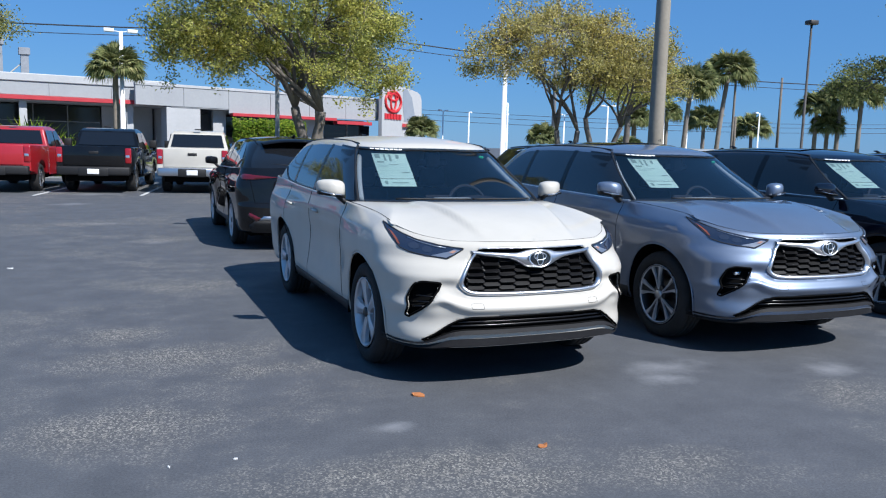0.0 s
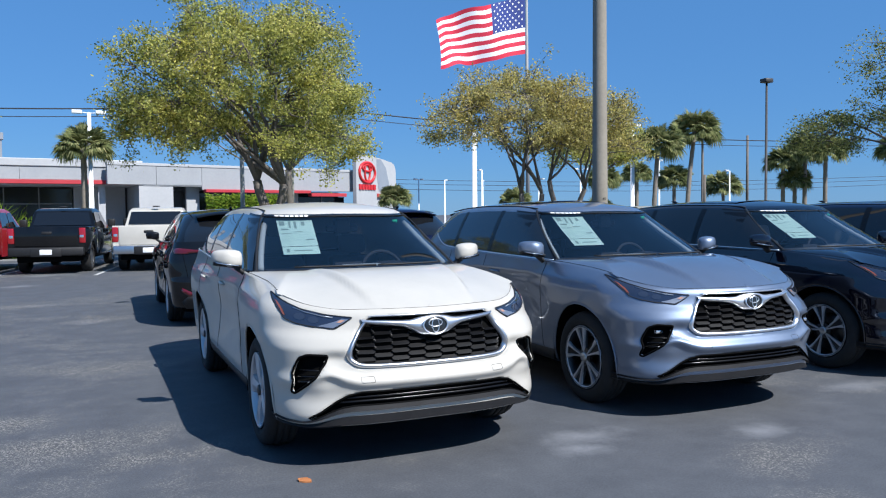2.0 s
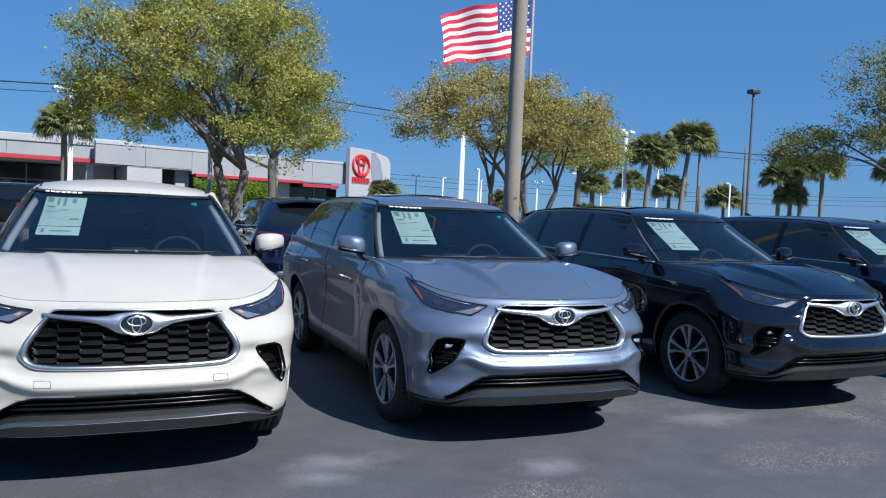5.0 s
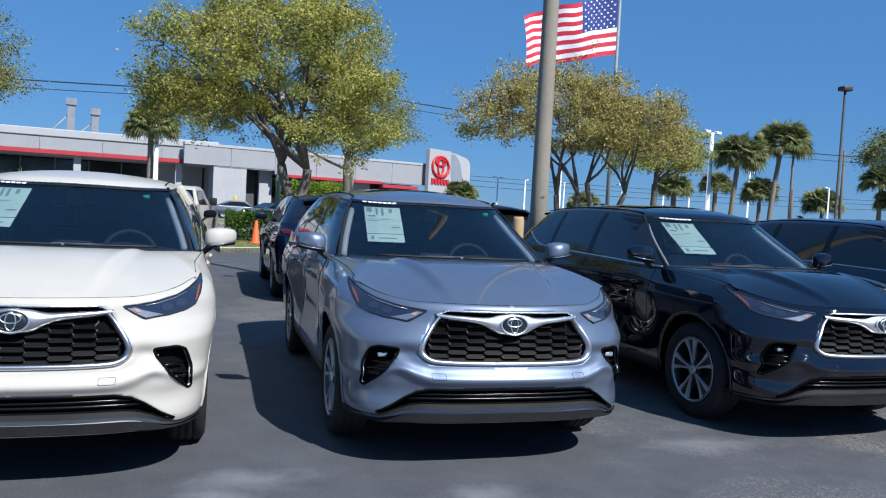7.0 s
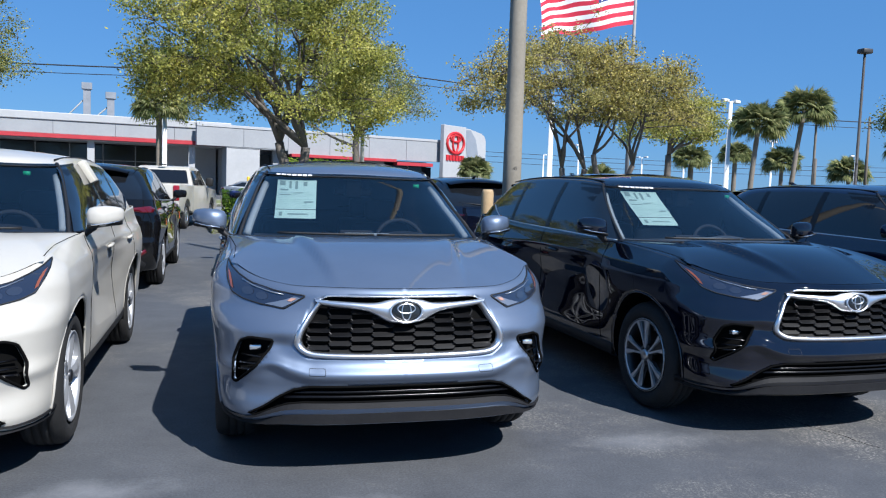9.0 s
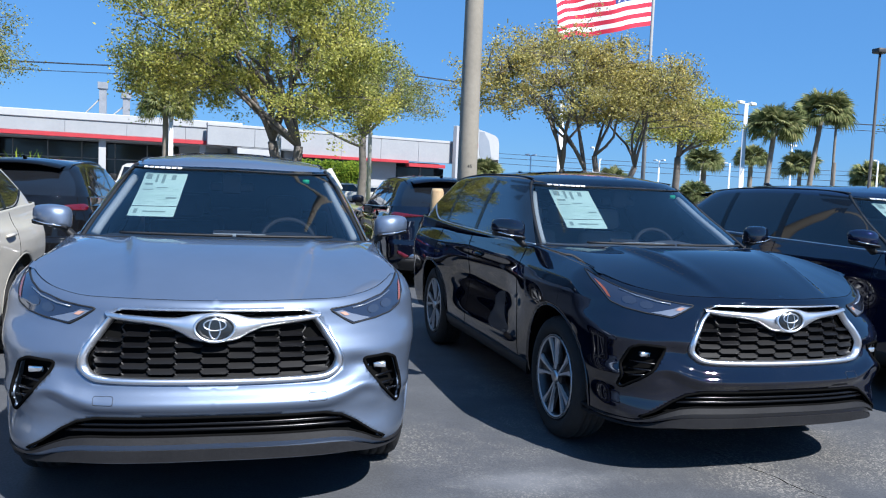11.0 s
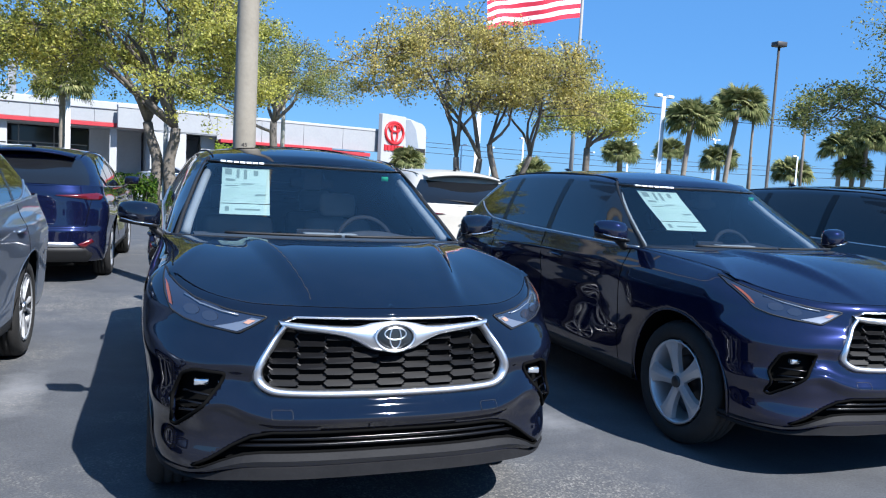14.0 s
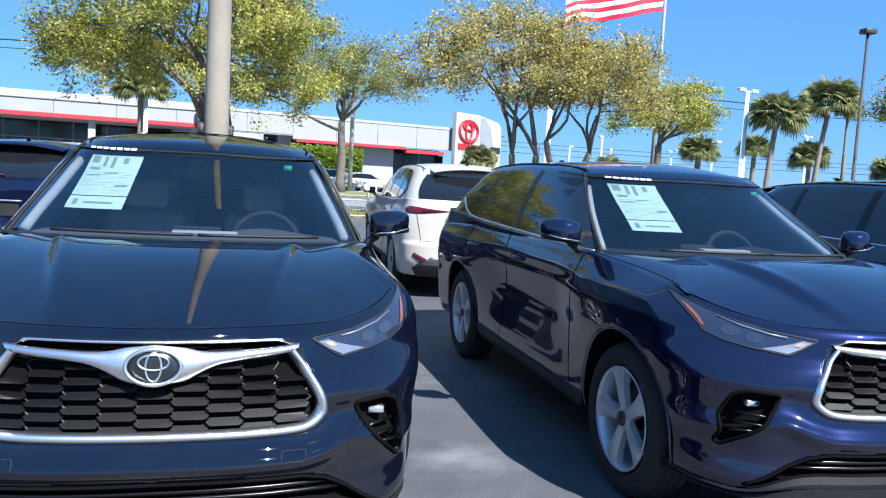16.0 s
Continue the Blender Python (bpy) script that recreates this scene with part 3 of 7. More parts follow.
def cab_shell():
    """Pillars and roof, with the windscreen left open."""
    nf, ns, nr, nv, nt = 36, 50, 30, 20, 9
    cols = [("f", i / nf) for i in range(nf + 1)] + [("s", i / ns) for i in range(1, ns + 1)] + [("r", i / nr) for i in range(1, nr + 1)]
    bm = bmesh.new()
    for s in (1, -1):
        grid = []
        for sec, u in cols:
            col = [cab_point(sec, u, k / nv) for k in range(nv + 1)]
            p = col[-1]
            spine = Vector((0, max(1.75, min(2.75, p.y)), 1.690 - 0.010 * abs(max(1.75, min(2.75, p.y)) - 2.1)))
            for k in range(1, nt + 1):
                t = k / nt
                q = p.lerp(spine, t)
                q.z = p.z + (spine.z - p.z) * (1 - (1 - t) ** 2.2)
                col.append(q)
            grid.append([bm.verts.new((s * q.x, q.y, q.z)) for q in col])
        for i in range(len(cols) - 1):
            for k in range(nv + nt):
                if i < nf * 0.74 and k < nv - 1:
                    continue
                f = (grid[i][k], grid[i + 1][k], grid[i + 1][k + 1], grid[i][k + 1])
                try:
                    bm.faces.new(f if s > 0 else f[::-1])
                except ValueError:
                    pass
    bmesh.ops.remove_doubles(bm, verts=bm.verts, dist=0.0006)
    bmesh.ops.delete(bm, geom=[v for v in bm.verts if not v.link_faces], context="VERTS")
    bmesh.ops.recalc_face_normals(bm, faces=bm.faces)
    if sum(f.normal.z for f in bm.faces) < 0:
        bmesh.ops.reverse_faces(bm, faces=bm.faces)
    return bm


def windscreen(shrink=0.0, out=0.0, v0=0.0, v1=0.955, top=0.74):
    bm = bmesh.new()
    nf, nv = 22, 16
    grid = []
    for i in range(-nf, nf + 1):
        row = []
        for k in range(nv + 1):
            q = cab_point("f", abs(i) / nf * (top + 0.012 - shrink), v0 + (v1 - v0) * k / nv)
            row.append(bm.verts.new((math.copysign(q.x, i), q.y - out, q.z + out * 0.7)))
        grid.append(row)
    for i in range(2 * nf):
        for k in range(nv):
            bm.faces.new((grid[i][k], grid[i + 1][k], grid[i + 1][k + 1], grid[i][k + 1]))
    return bm


def rear_window():
    bm = bmesh.new()
    nf, nv = 14, 10
    grid = []
    for i in range(-nf, nf + 1):
        row = []
        for k in range(nv + 1):
            edge = 0.60 + 0.05 * math.sin(math.pi * k / nv)
            q = cab_point("r", 1 - abs(i) / nf * edge, 0.06 + 0.80 * k / nv)
            row.append(bm.verts.new((math.copysign(q.x, i), q.y + 0.006, q.z + 0.003)))
        grid.append(row)
    for i in range(2 * nf):
        for k in range(nv):
            bm.faces.new((grid[i + 1][k], grid[i][k], grid[i][k + 1], grid[i + 1][k + 1]))
    return bm


def side_pane(y0, y1, lo, hi, sign, out=0.004, n=16, nv=6):
    """A side window between two heights that vary along the car."""
    bm = bmesh.new()
    grid = []
    for i in range(n + 1):
        y = y0 + (y1 - y0) * i / n
        a, b = lo(y), hi(y)
        grid.append([bm.verts.new(cab_side(y, a + (b - a) * k / nv, out, sign)) for k in range(nv + 1)])
    for i in range(n):
        for k in range(nv):
            f = (grid[i][k], grid[i + 1][k], grid[i + 1][k + 1], grid[i][k + 1])
            bm.faces.new(f if sign > 0 else f[::-1])
    return bm


def sheet(poly, where, step=0.025, depth=0.0):
    """A panel that follows a curved skin: the outline poly in two flat coordinates, laid on by where(a, b)."""
    edge = resample(poly, step)
    xs, zs = [p[0] for p in edge], [p[1] for p in edge]
    pts = [Vector(p) for p in edge]
    a = min(xs) + step / 2
    while a < max(xs):
        b = min(zs) + step / 2
        while b < max(zs):
            if inside(a, b, edge) and nearest(a, b, edge)[0] > step * 0.45:
                pts.append(Vector((a, b)))
            b += step
        a += step
    n = len(edge)
    v2, _, f2, *_ = delaunay_2d_cdt(pts, [(i, (i + 1) % n) for i in range(n)], [list(range(n))], 1, 1e-6)
    bm = bmesh.new()
    vs = [bm.verts.new(where(p.x, p.y)) for p in v2]
    for f in f2:
        try:
            bm.faces.new([vs[j] for j in f])
        except ValueError:
            pass
    if depth:
        rim = [e for e in bm.edges if len(e.link_faces) == 1]
        ext = bmesh.ops.extrude_edge_only(bm, edges=rim)["geom"]
        mid = sum((v.co for v in bm.verts), Vector()) / len(bm.verts)
        push = Vector((0, 1 if mid.y < 1 else -1, 0))
        for g in ext:
            if isinstance(g, bmesh.types.BMVert):
                g.co += push * depth
    bmesh.ops.recalc_face_normals(bm, faces=bm.faces)
    return bm


def flip(poly):
    return [(-x, z) for x, z in poly[::-1]]


def wheel(parent, at, sign, style):
    """Tyre, rim, spokes and hub; the axle lies along x and sign says which side faces out."""
    m = Matrix.Translation(at) @ Matrix.Rotation(sign * math.pi / 2, 4, "Y")
    bm = bmesh.new()
    lathe(bm, [(0.245, -0.10), (0.257, 0.085), (0.274, 0.108), (0.30, 0.118), (0.335, 0.115), (0.360, 0.100), (0.373, 0.072), (0.375, 0.048), (0.367, 0.046), (0.367, 0.038), (0.376, 0.036), (0.376, 0.006), (0.367, 0.004), (0.367, -0.004), (0.376, -0.006), (0.376, -0.036), (0.367, -0.038), (0.367, -0.046), (0.375, -0.048), (0.373, -0.072), (0.36, -0.1), (0.30, -0.118), (0.245, -0.10)], 40)
    bm.transform(m)
    bmesh.ops.recalc_face_normals(bm, faces=bm.faces)
    tyre = part("tyre", bm, RUBBER, parent)
    bm = bmesh.new()
    lathe(bm, [(0.236, 0.100), (0.244, 0.110), (0.236, 0.112), (0.226, 0.098), (0.216, 0.03), (0.21, -0.09)], 40)
    big = m @ Matrix.Diagonal((1.055, 1.055, 1.0, 1.0))
    bm.transform(big)
    part("rim", bm, ALLOY if style == "five" else DARK_ALLOY, tyre)
    bm = bmesh.new()
    lathe(bm, [(0.215, -0.03), (0.10, -0.035), (0.0, -0.04)], 24)
    lathe(bm, [(0.165, -0.02), (0.16, 0.0), (0.06, 0.0)], 32)
    bm.transform(m)
    part("brake_disc", bm, DARK_ALLOY, tyre)

    def spoke(bm, a, r0, r1, w0, w1, h0, h1, thick=0.022, skew=0.0):
        c = Matrix.Rotation(a, 4, "Z")
        top = [(r0, -w0, h0), (r1, -w1 + skew, h1), (r1, w1 + skew, h1), (r0, w0, h0)]
        up = [bm.verts.new(c @ Vector(p)) for p in top]
        inner = [bm.verts.new(c @ Vector((p[0], p[1] * 1.25, p[2] - thick))) for p in top]
        bm.faces.new(up)
        for i in range(4):
            bm.faces.new((up[i], inner[i], inner[(i + 1) % 4], up[(i + 1) % 4]))

    def finish(name, bm, mat):
        bm.transform(big)
        bmesh.ops.recalc_face_normals(bm, faces=bm.faces)
        return part(name, bm, mat, tyre, smooth=False)

    hub = bmesh.new()
    def blade(bm, a, stations):
        """A broad spoke with a ridge along its middle; stations are (radius, half width, edge height, ridge height)."""
        c = Matrix.Rotation(a, 4, "Z")
        rows = [[bm.verts.new(c @ Vector(p)) for p in ((r, -w * 1.08, h - 0.03), (r, -w, h), (r, -w * 0.15, g), (r, w * 0.15, g), (r, w, h), (r, w * 1.08, h - 0.03))] for r, w, h, g in stations]
        for p, q in zip(rows, rows[1:]):
            for i in range(5):
                bm.faces.new((p[i], q[i], q[i + 1], p[i + 1]))

    if style == "five":
        for k in range(5):
            bm = bmesh.new()
            blade(bm, k / 5 * math.tau + 0.3, ((0.035, 0.026, 0.084, 0.094), (0.09, 0.030, 0.090, 0.100), (0.15, 0.036, 0.094, 0.106), (0.20, 0.050, 0.096, 0.106), (0.236, 0.070, 0.100, 0.106)))
            finish("spoke", bm, ALLOY)
        lathe(hub, [(0.060, 0.06), (0.056, 0.086), (0.04, 0.094), (0.0, 0.094)], 24)
        finish("hub", hub, ALLOY)
    else:
        for k in range(5):
            bm, dk = bmesh.new(), bmesh.new()
            a = k / 5 * math.tau + 0.2
            for s in (-1, 1):
                spoke(bm, a + s * 0.10, 0.040, 0.15, 0.006, 0.006, 0.092, 0.100, 0.02, s * 0.010)
                spoke(bm, a + s * 0.17, 0.15, 0.237, 0.006, 0.016, 0.100, 0.106, 0.02, s * 0.012)
            finish("spoke", bm, ALLOY)
            spoke(dk, a, 0.05, 0.232, 0.020, 0.042, 0.080, 0.088)
            finish("spoke_web", dk, DARK_ALLOY)
        lathe(hub, [(0.075, 0.06), (0.072, 0.086), (0.045, 0.092)], 24)
        finish("hub", hub, DARK_ALLOY)
        bm = bmesh.new()
        lathe(bm, [(0.226, 0.102), (0.232, 0.109), (0.243, 0.111), (0.246, 0.104)], 40)
        finish("rim_edge", bm, ALLOY)
    bm = bmesh.new()
    lathe(bm, [(0.038, 0.09), (0.036, 0.104), (0.03, 0.108), (0.0, 0.109)], 20)
    bm.transform(m)
    part("hub_cap", bm, DARK_ALLOY if style == "five" else SATIN, tyre)


def grille_mesh(bm):
    """Staggered columns of wide lozenge plates, each tilted up, joined by thin slanted bars."""
    long, flat, tall = 0.132, 0.086, 0.0460
    step = (long + flat) / 2
    for c in range(-6, 7):
        for r in range(-1, 9):
            cx, cz = c * step, 0.640 + r * tall + (tall / 2 if c % 2 else 0)
            if inside(abs(cx), cz, GRILLE) or inside(abs(cx) - 0.04, cz, GRILLE):
                rim = [(-0.060, 0.0, -0.022), (-0.044, 0.012, -0.034), (0.044, 0.012, -0.034), (0.060, 0.0, -0.022), (0.046, -0.011, -0.012), (-0.046, -0.011, -0.012)]
                ok = [p for p in rim if inside(abs(cx + p[0]), cz + p[1], GRILLE)]
                if len(ok) >= 4:
                    top = [bm.verts.new(on_front(cx + a, cz + b, o)) for a, b, o in ok]
                    low = [bm.verts.new(v.co + Vector((0, 0.012, -0.004))) for v in top]
                    bm.faces.new(top)
                    n = len(top)
                    for i in range(n):
                        bm.faces.new((top[i], low[i], low[(i + 1) % n], top[(i + 1) % n]))
            b = (cx + flat / 2, cz)
            for q in ((cx + long / 2, cz + tall / 2), (cx + long / 2, cz - tall / 2)):
                if inside(abs((b[0] + q[0]) / 2), (b[1] + q[1]) / 2, GRILLE) and inside(abs(q[0]), q[1], GRILLE):
                    tube(bm, [on_front(*b, -0.030), on_front(*q, -0.030)], 0.0038, 5, cap=False)
    bmesh.ops.recalc_face_normals(bm, faces=bm.faces)


def band(bm, outer, inner, profile, closed=False):
    """A raised strip on the nose between two outlines of equal count; profile gives (across, out) pairs."""
    rows = []
    for a, b in zip(outer, inner):
        rows.append([bm.verts.new(on_front(a[0] + (b[0] - a[0]) * k, a[1] + (b[1] - a[1]) * k, o)) for k, o in profile])
    n = len(rows)
    for i in range(n if closed else n - 1):
        p, q = rows[i], rows[(i + 1) % n]
        for k in range(len(profile) - 1):
            bm.faces.new((p[k], q[k], q[k + 1], p[k + 1]))


def even(points, n):
    """n points at equal steps along a smooth open line."""
    fine = []
    for i in range(len(points) - 1):
        p0, p1, p2, p3 = points[max(0, i - 1)], points[i], points[i + 1], points[min(len(points) - 1, i + 2)]
        for k in range(8):
            t = k / 8
            fine.append(tuple(0.5 * (2 * b + (c - a) * t + (2 * a - 5 * b + 4 * c - d) * t * t + (3 * b - a - 3 * c + d) * t**3) for a, b, c, d in zip(p0, p1, p2, p3)))
    fine.append(points[-1])
    arc = np.r_[0, np.cumsum([math.dist(p, q) for p, q in zip(fine, fine[1:])])]
    at = np.linspace(0, arc[-1], n)
    return list(zip(np.interp(at, arc, [p[0] for p in fine]).tolist(), np.interp(at, arc, [p[1] for p in fine]).tolist()))


def family_car(paint_mat, style, label, m, chrome_line=True):
    car = thing("sport_utility_car", label, "car", None, "parked family cars")

    def painted(ob):
        ob.material_slots[0].link = "OBJECT"
        ob.material_slots[0].material = paint_mat
        ob["coat"] = 1
        return ob

    body = painted(part("body", lower_body(), paint_mat, car))
    painted(part("hood", hood(), paint_mat, car))
    cab = painted(part("roof", cab_shell(), paint_mat, car))
    ws = part("windscreen", windscreen(), GLASS_FRONT, car)
    # dark printed band round the screen
    bm = bmesh.new()
    for pts in (
        [("f", abs(i) / 20 * 0.745, 0.035, i) for i in range(-20, 21)],
        [("f", abs(i) / 20 * 0.745, 0.930, i) for i in range(-20, 21)],
    ):
        tube(bm, [Vector((math.copysign(cab_point(s, u, v).x, i), cab_point(s, u, v).y + 0.006, cab_point(s, u, v).z - 0.004)) for s, u, v, i in pts], 0.024, 6, flat=0.15)
    for s in (1, -1):
        tube(bm, [Vector((s * cab_point("f", 0.740, k / 12 * 0.95).x, cab_point("f", 0.740, k / 12 * 0.95).y - 0.001, cab_point("f", 0.740, k / 12 * 0.95).z)) for k in range(13)], 0.013, 6)
    part("screen_band", bm, BLACK_PLASTIC, ws)
    bm = bmesh.new()
    pts = [cowl(abs(i) / 16) + Vector((0, 0.0, -0.012)) for i in range(-16, 17)]
    pts = [Vector((math.copysign(p.x, i - 16), p.y, p.z)) for i, p in enumerate(pts)]
    tube(bm, pts, 0.034, 6, flat=0.6)
    part("cowl", bm, BLACK_PLASTIC, car)
    for x0, x1 in ((-0.58, 0.03), (0.05, 0.60)):
        bm = bmesh.new()
        tube(bm, [Vector((x0 + (x1 - x0) * k / 8, cab_point("f", 0, 0.05).y + 0.05 - 0.02 + 0.16 * abs((x0 + (x1 - x0) * k / 8) / 0.8) ** 2.2 - 0.035, 1.186)) for k in range(9)], 0.008, 5)
        part("wiper", bm, BLACK_PLASTIC, car)
    # side glass
    panes = (
        (0.61, 1.18, lambda y: 0.07, lambda y: min(0.90, 0.08 + (y - 0.61) / 0.57 * 0.81)),
        (1.18, 1.80, lambda y: 0.07, lambda y: 0.90),
        (1.87, 2.66, lambda y: 0.09, lambda y: 0.90 - 0.02 * (y - 1.87)),
        (2.72, 3.28, lambda y: 0.09 + 0.27 * max(0, (y - 2.85) / 0.43) ** 2, lambda y: 0.884 - 0.50 * max(0, (y - 2.80) / 0.48) ** 2.2),
    )
    for s in (1, -1):
        for y0, y1, lo, hi in panes:
            part("side_window", side_pane(y0, y1, lo, hi, s, 0.009 if y0 < 0.7 else 0.005), GLASS_DARK, car)
        part("pillar_trim", side_pane(1.795, 1.875, lambda y: 0.06, lambda y: 0.915, s, 0.0065, 3), BLACK_GLOSS, car)
        part("pillar_trim", side_pane(2.655, 2.725, lambda y: 0.06, lambda y: 0.90, s, 0.0065, 3), BLACK_GLOSS, car)
        bm = bmesh.new()
        tube(bm, [cab_side(0.60 + 2.70 * k / 40, 0.055 + 0.29 * max(0, (0.60 + 2.70 * k / 40 - 2.85) / 0.43) ** 2, 0.008, s) for k in range(41)], 0.007, 6)
        part("window_strip", bm, CHROME if chrome_line else BLACK_GLOSS, car)
        # black skin on the front pillar: trim on white, painted-in shade on silver
        bm = bmesh.new()
        g = []
        for i in range(9):
            row = []
            for k in range(13):
                q = cab_point("f", 0.74 + 0.26 * i / 8, 0.93 * k / 12)
                row.append(bm.verts.new((s * (q.x + 0.003), q.y - 0.003, q.z + 0.003)))
            g.append(row)
        for p, q in zip(g, g[1:]):
            for k in range(12):
                bm.faces.new((p[k], q[k], q[k + 1], p[k + 1]))
        bmesh.ops.recalc_face_normals(bm, faces=bm.faces)
        part("pillar_trim_shade", bm, BLACK_GLOSS, car)
        # roof strip
        bm = bmesh.new()
        tube(bm, [Vector((s * (0.600 + 0.012 * math.sin(math.pi * k / 20)), 1.28 + 2.0 * k / 20, eave(1.28 + 2.0 * k / 20) + 0.004)) for k in range(21)], 0.006, 8)
        part("roof_strip", bm, BLACK_PLASTIC, car)
        # sill
        bm = bmesh.new()
        rows = [[bm.verts.new(on_side(0.44 + 1.97 * k / 16, z, o, s)) for z, o in ((0.372, -0.004), (0.366, 0.006), (0.30, 0.010), (0.255, -0.01), (0.235, -0.08))] for k in range(17)]
        for p, q in zip(rows, rows[1:]):
            for k in range(4):
                bm.faces.new((p[k], q[k], q[k + 1], p[k + 1]))
        bmesh.ops.recalc_face_normals(bm, faces=bm.faces)
        part("sill", bm, BLACK_PLASTIC, car)
        # wheel arches: lip and liner
        for ay, az, ar in ARCHES:
            bm = bmesh.new()
            pts = []
            for k in range(29):
                a = radians(-14 + 208 * k / 28)
                y, z = ay + ar * math.cos(a), max(0.27, az + ar * math.sin(a))
                pts.append(on_side(y, z, 0.0, s) if y > -0.25 else Vector((s * min(half_width(y, z), 0.955), y, z)))
            tube(bm, [Vector((p.x - s * 0.004, p.y, p.z)) for p in pts], 0.0075, 6)
            painted(part("arch_lip", bm, paint_mat, car))
            bm = bmesh.new()
            rings = []
            for k in range(25):
                a = radians(-12 + 204 * k / 24)
                y = ay + (ar + 0.012) * math.cos(a)
                wide = 0.925 if -0.15 < y < 3.05 else 0.845
                rings.append([bm.verts.new((s * x, y, az + (ar + 0.012) * math.sin(a))) for x in (wide, 0.60)])
            for p, q in zip(rings, rings[1:]):
                bm.faces.new((p[0], q[0], q[1], p[1]))
            bm.faces.new([r[1] for r in rings])
            part("arch_liner", bm, VOID, car)
        # shut lines
        bm = bmesh.new()
        for y, z0, z1, bend in ((0.62, 0.34, 1.13, 0.05), (1.84, 0.36, 1.15, 0.02)):
            tube(bm, [on_side(y + bend * math.sin(math.pi * k / 14), z0 + (z1 - z0) * k / 14, -0.0005, s) for k in range(15)], 0.0035, 4)
        tube(bm, [on_side(2.72 - 0.34 * max(0, 1 - (0.36 + 0.8 * k / 16 - 0.36) / 0.42) ** 1.5, 0.36 + 0.8 * k / 16, -0.0005, s) for k in range(17)], 0.0035, 4)
        tube(bm, [on_side(0.62 + 1.8 * k / 14, 0.345, -0.0005, s) for k in range(15)], 0.0035, 4)
        part("door_gap", bm, VOID, body)
        for y in (1.60, 2.52):
            bm = bmesh.new()
            p = on_side(y, 0.985, 0.0, s)
            tube(bm, [p + Vector((s * o, dy, dz)) for o, dy, dz in ((0.0, -0.10, 0), (0.018, -0.085, 0.004), (0.022, 0, 0.008), (0.018, 0.085, 0.008), (0.0, 0.10, 0.006))], [0.010, 0.013, 0.014, 0.013, 0.010], 7)
            painted(part("door_handle", bm, paint_mat, car))
        # mirror: cap, foot and dark face
        bm = bmesh.new()
        g = bmesh.ops.create_uvsphere(bm, u_segments=18, v_segments=12, radius=1.0)["verts"]
        for v in g:
            x, y, z = v.co
            q = 1 / max(1e-6, (abs(x) ** 5 + abs(y) ** 3 + abs(z) ** 5) ** 0.2)
            x, y, z = x * q, y * q, z * q
            tall = (0.074 if z > 0 else 0.066) * (1 - 0.22 * max(0, x) - (0.10 * (1 + x) if z < 0 else 0))
            v.co = Vector((s * (1.010 + 0.110 * x), 0.700 + (0.095 * (1 - 0.40 * max(0, x)) if y < 0 else 0.035) * y + 0.03 * max(0, x), 1.243 + tall * z + 0.010 * x))
        bmesh.ops.recalc_face_normals(bm, faces=bm.faces)
        mir = painted(part("door_mirror", bm, paint_mat, car))
        bm = bmesh.new()
        rows = [[bm.verts.new((s * (0.915 + 0.195 * k / 10), 0.695 + y * (1 - 0.35 * k / 10) + 0.02 * k / 10, z + 0.030 * k / 10)) for y, z in ((-0.088, 1.196), (-0.092, 1.184), (-0.07, 1.172), (0.0, 1.166), (0.036, 1.172), (0.040, 1.20))] for k in range(11)]
        for p, q in zip(rows, rows[1:]):
            for k in range(5):
                bm.faces.new((p[k], q[k], q[k + 1], p[k + 1]))
        bm.faces.new(rows[0])
        bm.faces.new(rows[-1][::-1])
        tube(bm, [Vector((s * 0.868, 0.70, 1.112)), Vector((s * 0.895, 0.70, 1.140)), Vector((s * 0.945, 0.695, 1.182))], [0.042, 0.040, 0.048], 8, flat=0.5)
        bmesh.ops.recalc_face_normals(bm, faces=bm.faces)
        part("mirror_foot", bm, BLACK_PLASTIC, mir)
        bm = bmesh.new()
        tube(bm, [Vector((s * 0.94, 0.602, 1.196)), Vector((s * 1.03, 0.616, 1.206)), Vector((s * 1.10, 0.650, 1.222))], 0.004, 5)
        part("turn_strip", bm, LAMP_CLEAR, mir)
        bm = bmesh.new()
        box(bm, (min(s * 0.93, s * 1.095), 0.728, 1.19), (max(s * 0.93, s * 1.095), 0.738, 1.285), 0.004)
        part("mirror_glass", bm, BLACK_GLOSS, mir)
        # headlamp
        pl = LIGHT if s > 0 else flip(LIGHT)
        lamp = part("headlight", sheet(pl, lambda a, b: on_front(a, b, 0.003), 0.02, 0.0), LAMP_DARK, car)
        bm = bmesh.new()
        tube(bm, [on_front(*p, 0.002) for p in pl], 0.0045, 5, closed=True)
        part("headlight_rim", bm, BLACK_PLASTIC, lamp)
        am = [(0.846, 0.942), (0.858, 0.950), (0.871, 1.000), (0.874, 1.030), (0.863, 1.012), (0.853, 0.975)]
        part("side_marker", sheet(am if s > 0 else flip(am), lambda a, b: on_front(a, b, 0.006), 0.012), AMBER, lamp)
        inner = [(0.515, 0.925), (0.555, 0.898), (0.605, 0.873), (0.690, 0.884), (0.640, 0.897), (0.585, 0.914), (0.550, 0.930)]
        part("reflector", sheet(inner if s > 0 else flip(inner), lambda a, b: on_front(a, b, 0.006), 0.012), LAMP_GREY, lamp)
        corner = [(0.535, 0.920), (0.560, 0.903), (0.582, 0.906), (0.560, 0.922)]
        part("turn_lamp", sheet(corner if s > 0 else flip(corner), lambda a, b: on_front(a, b, 0.009), 0.012), AMBER_PALE, lamp)
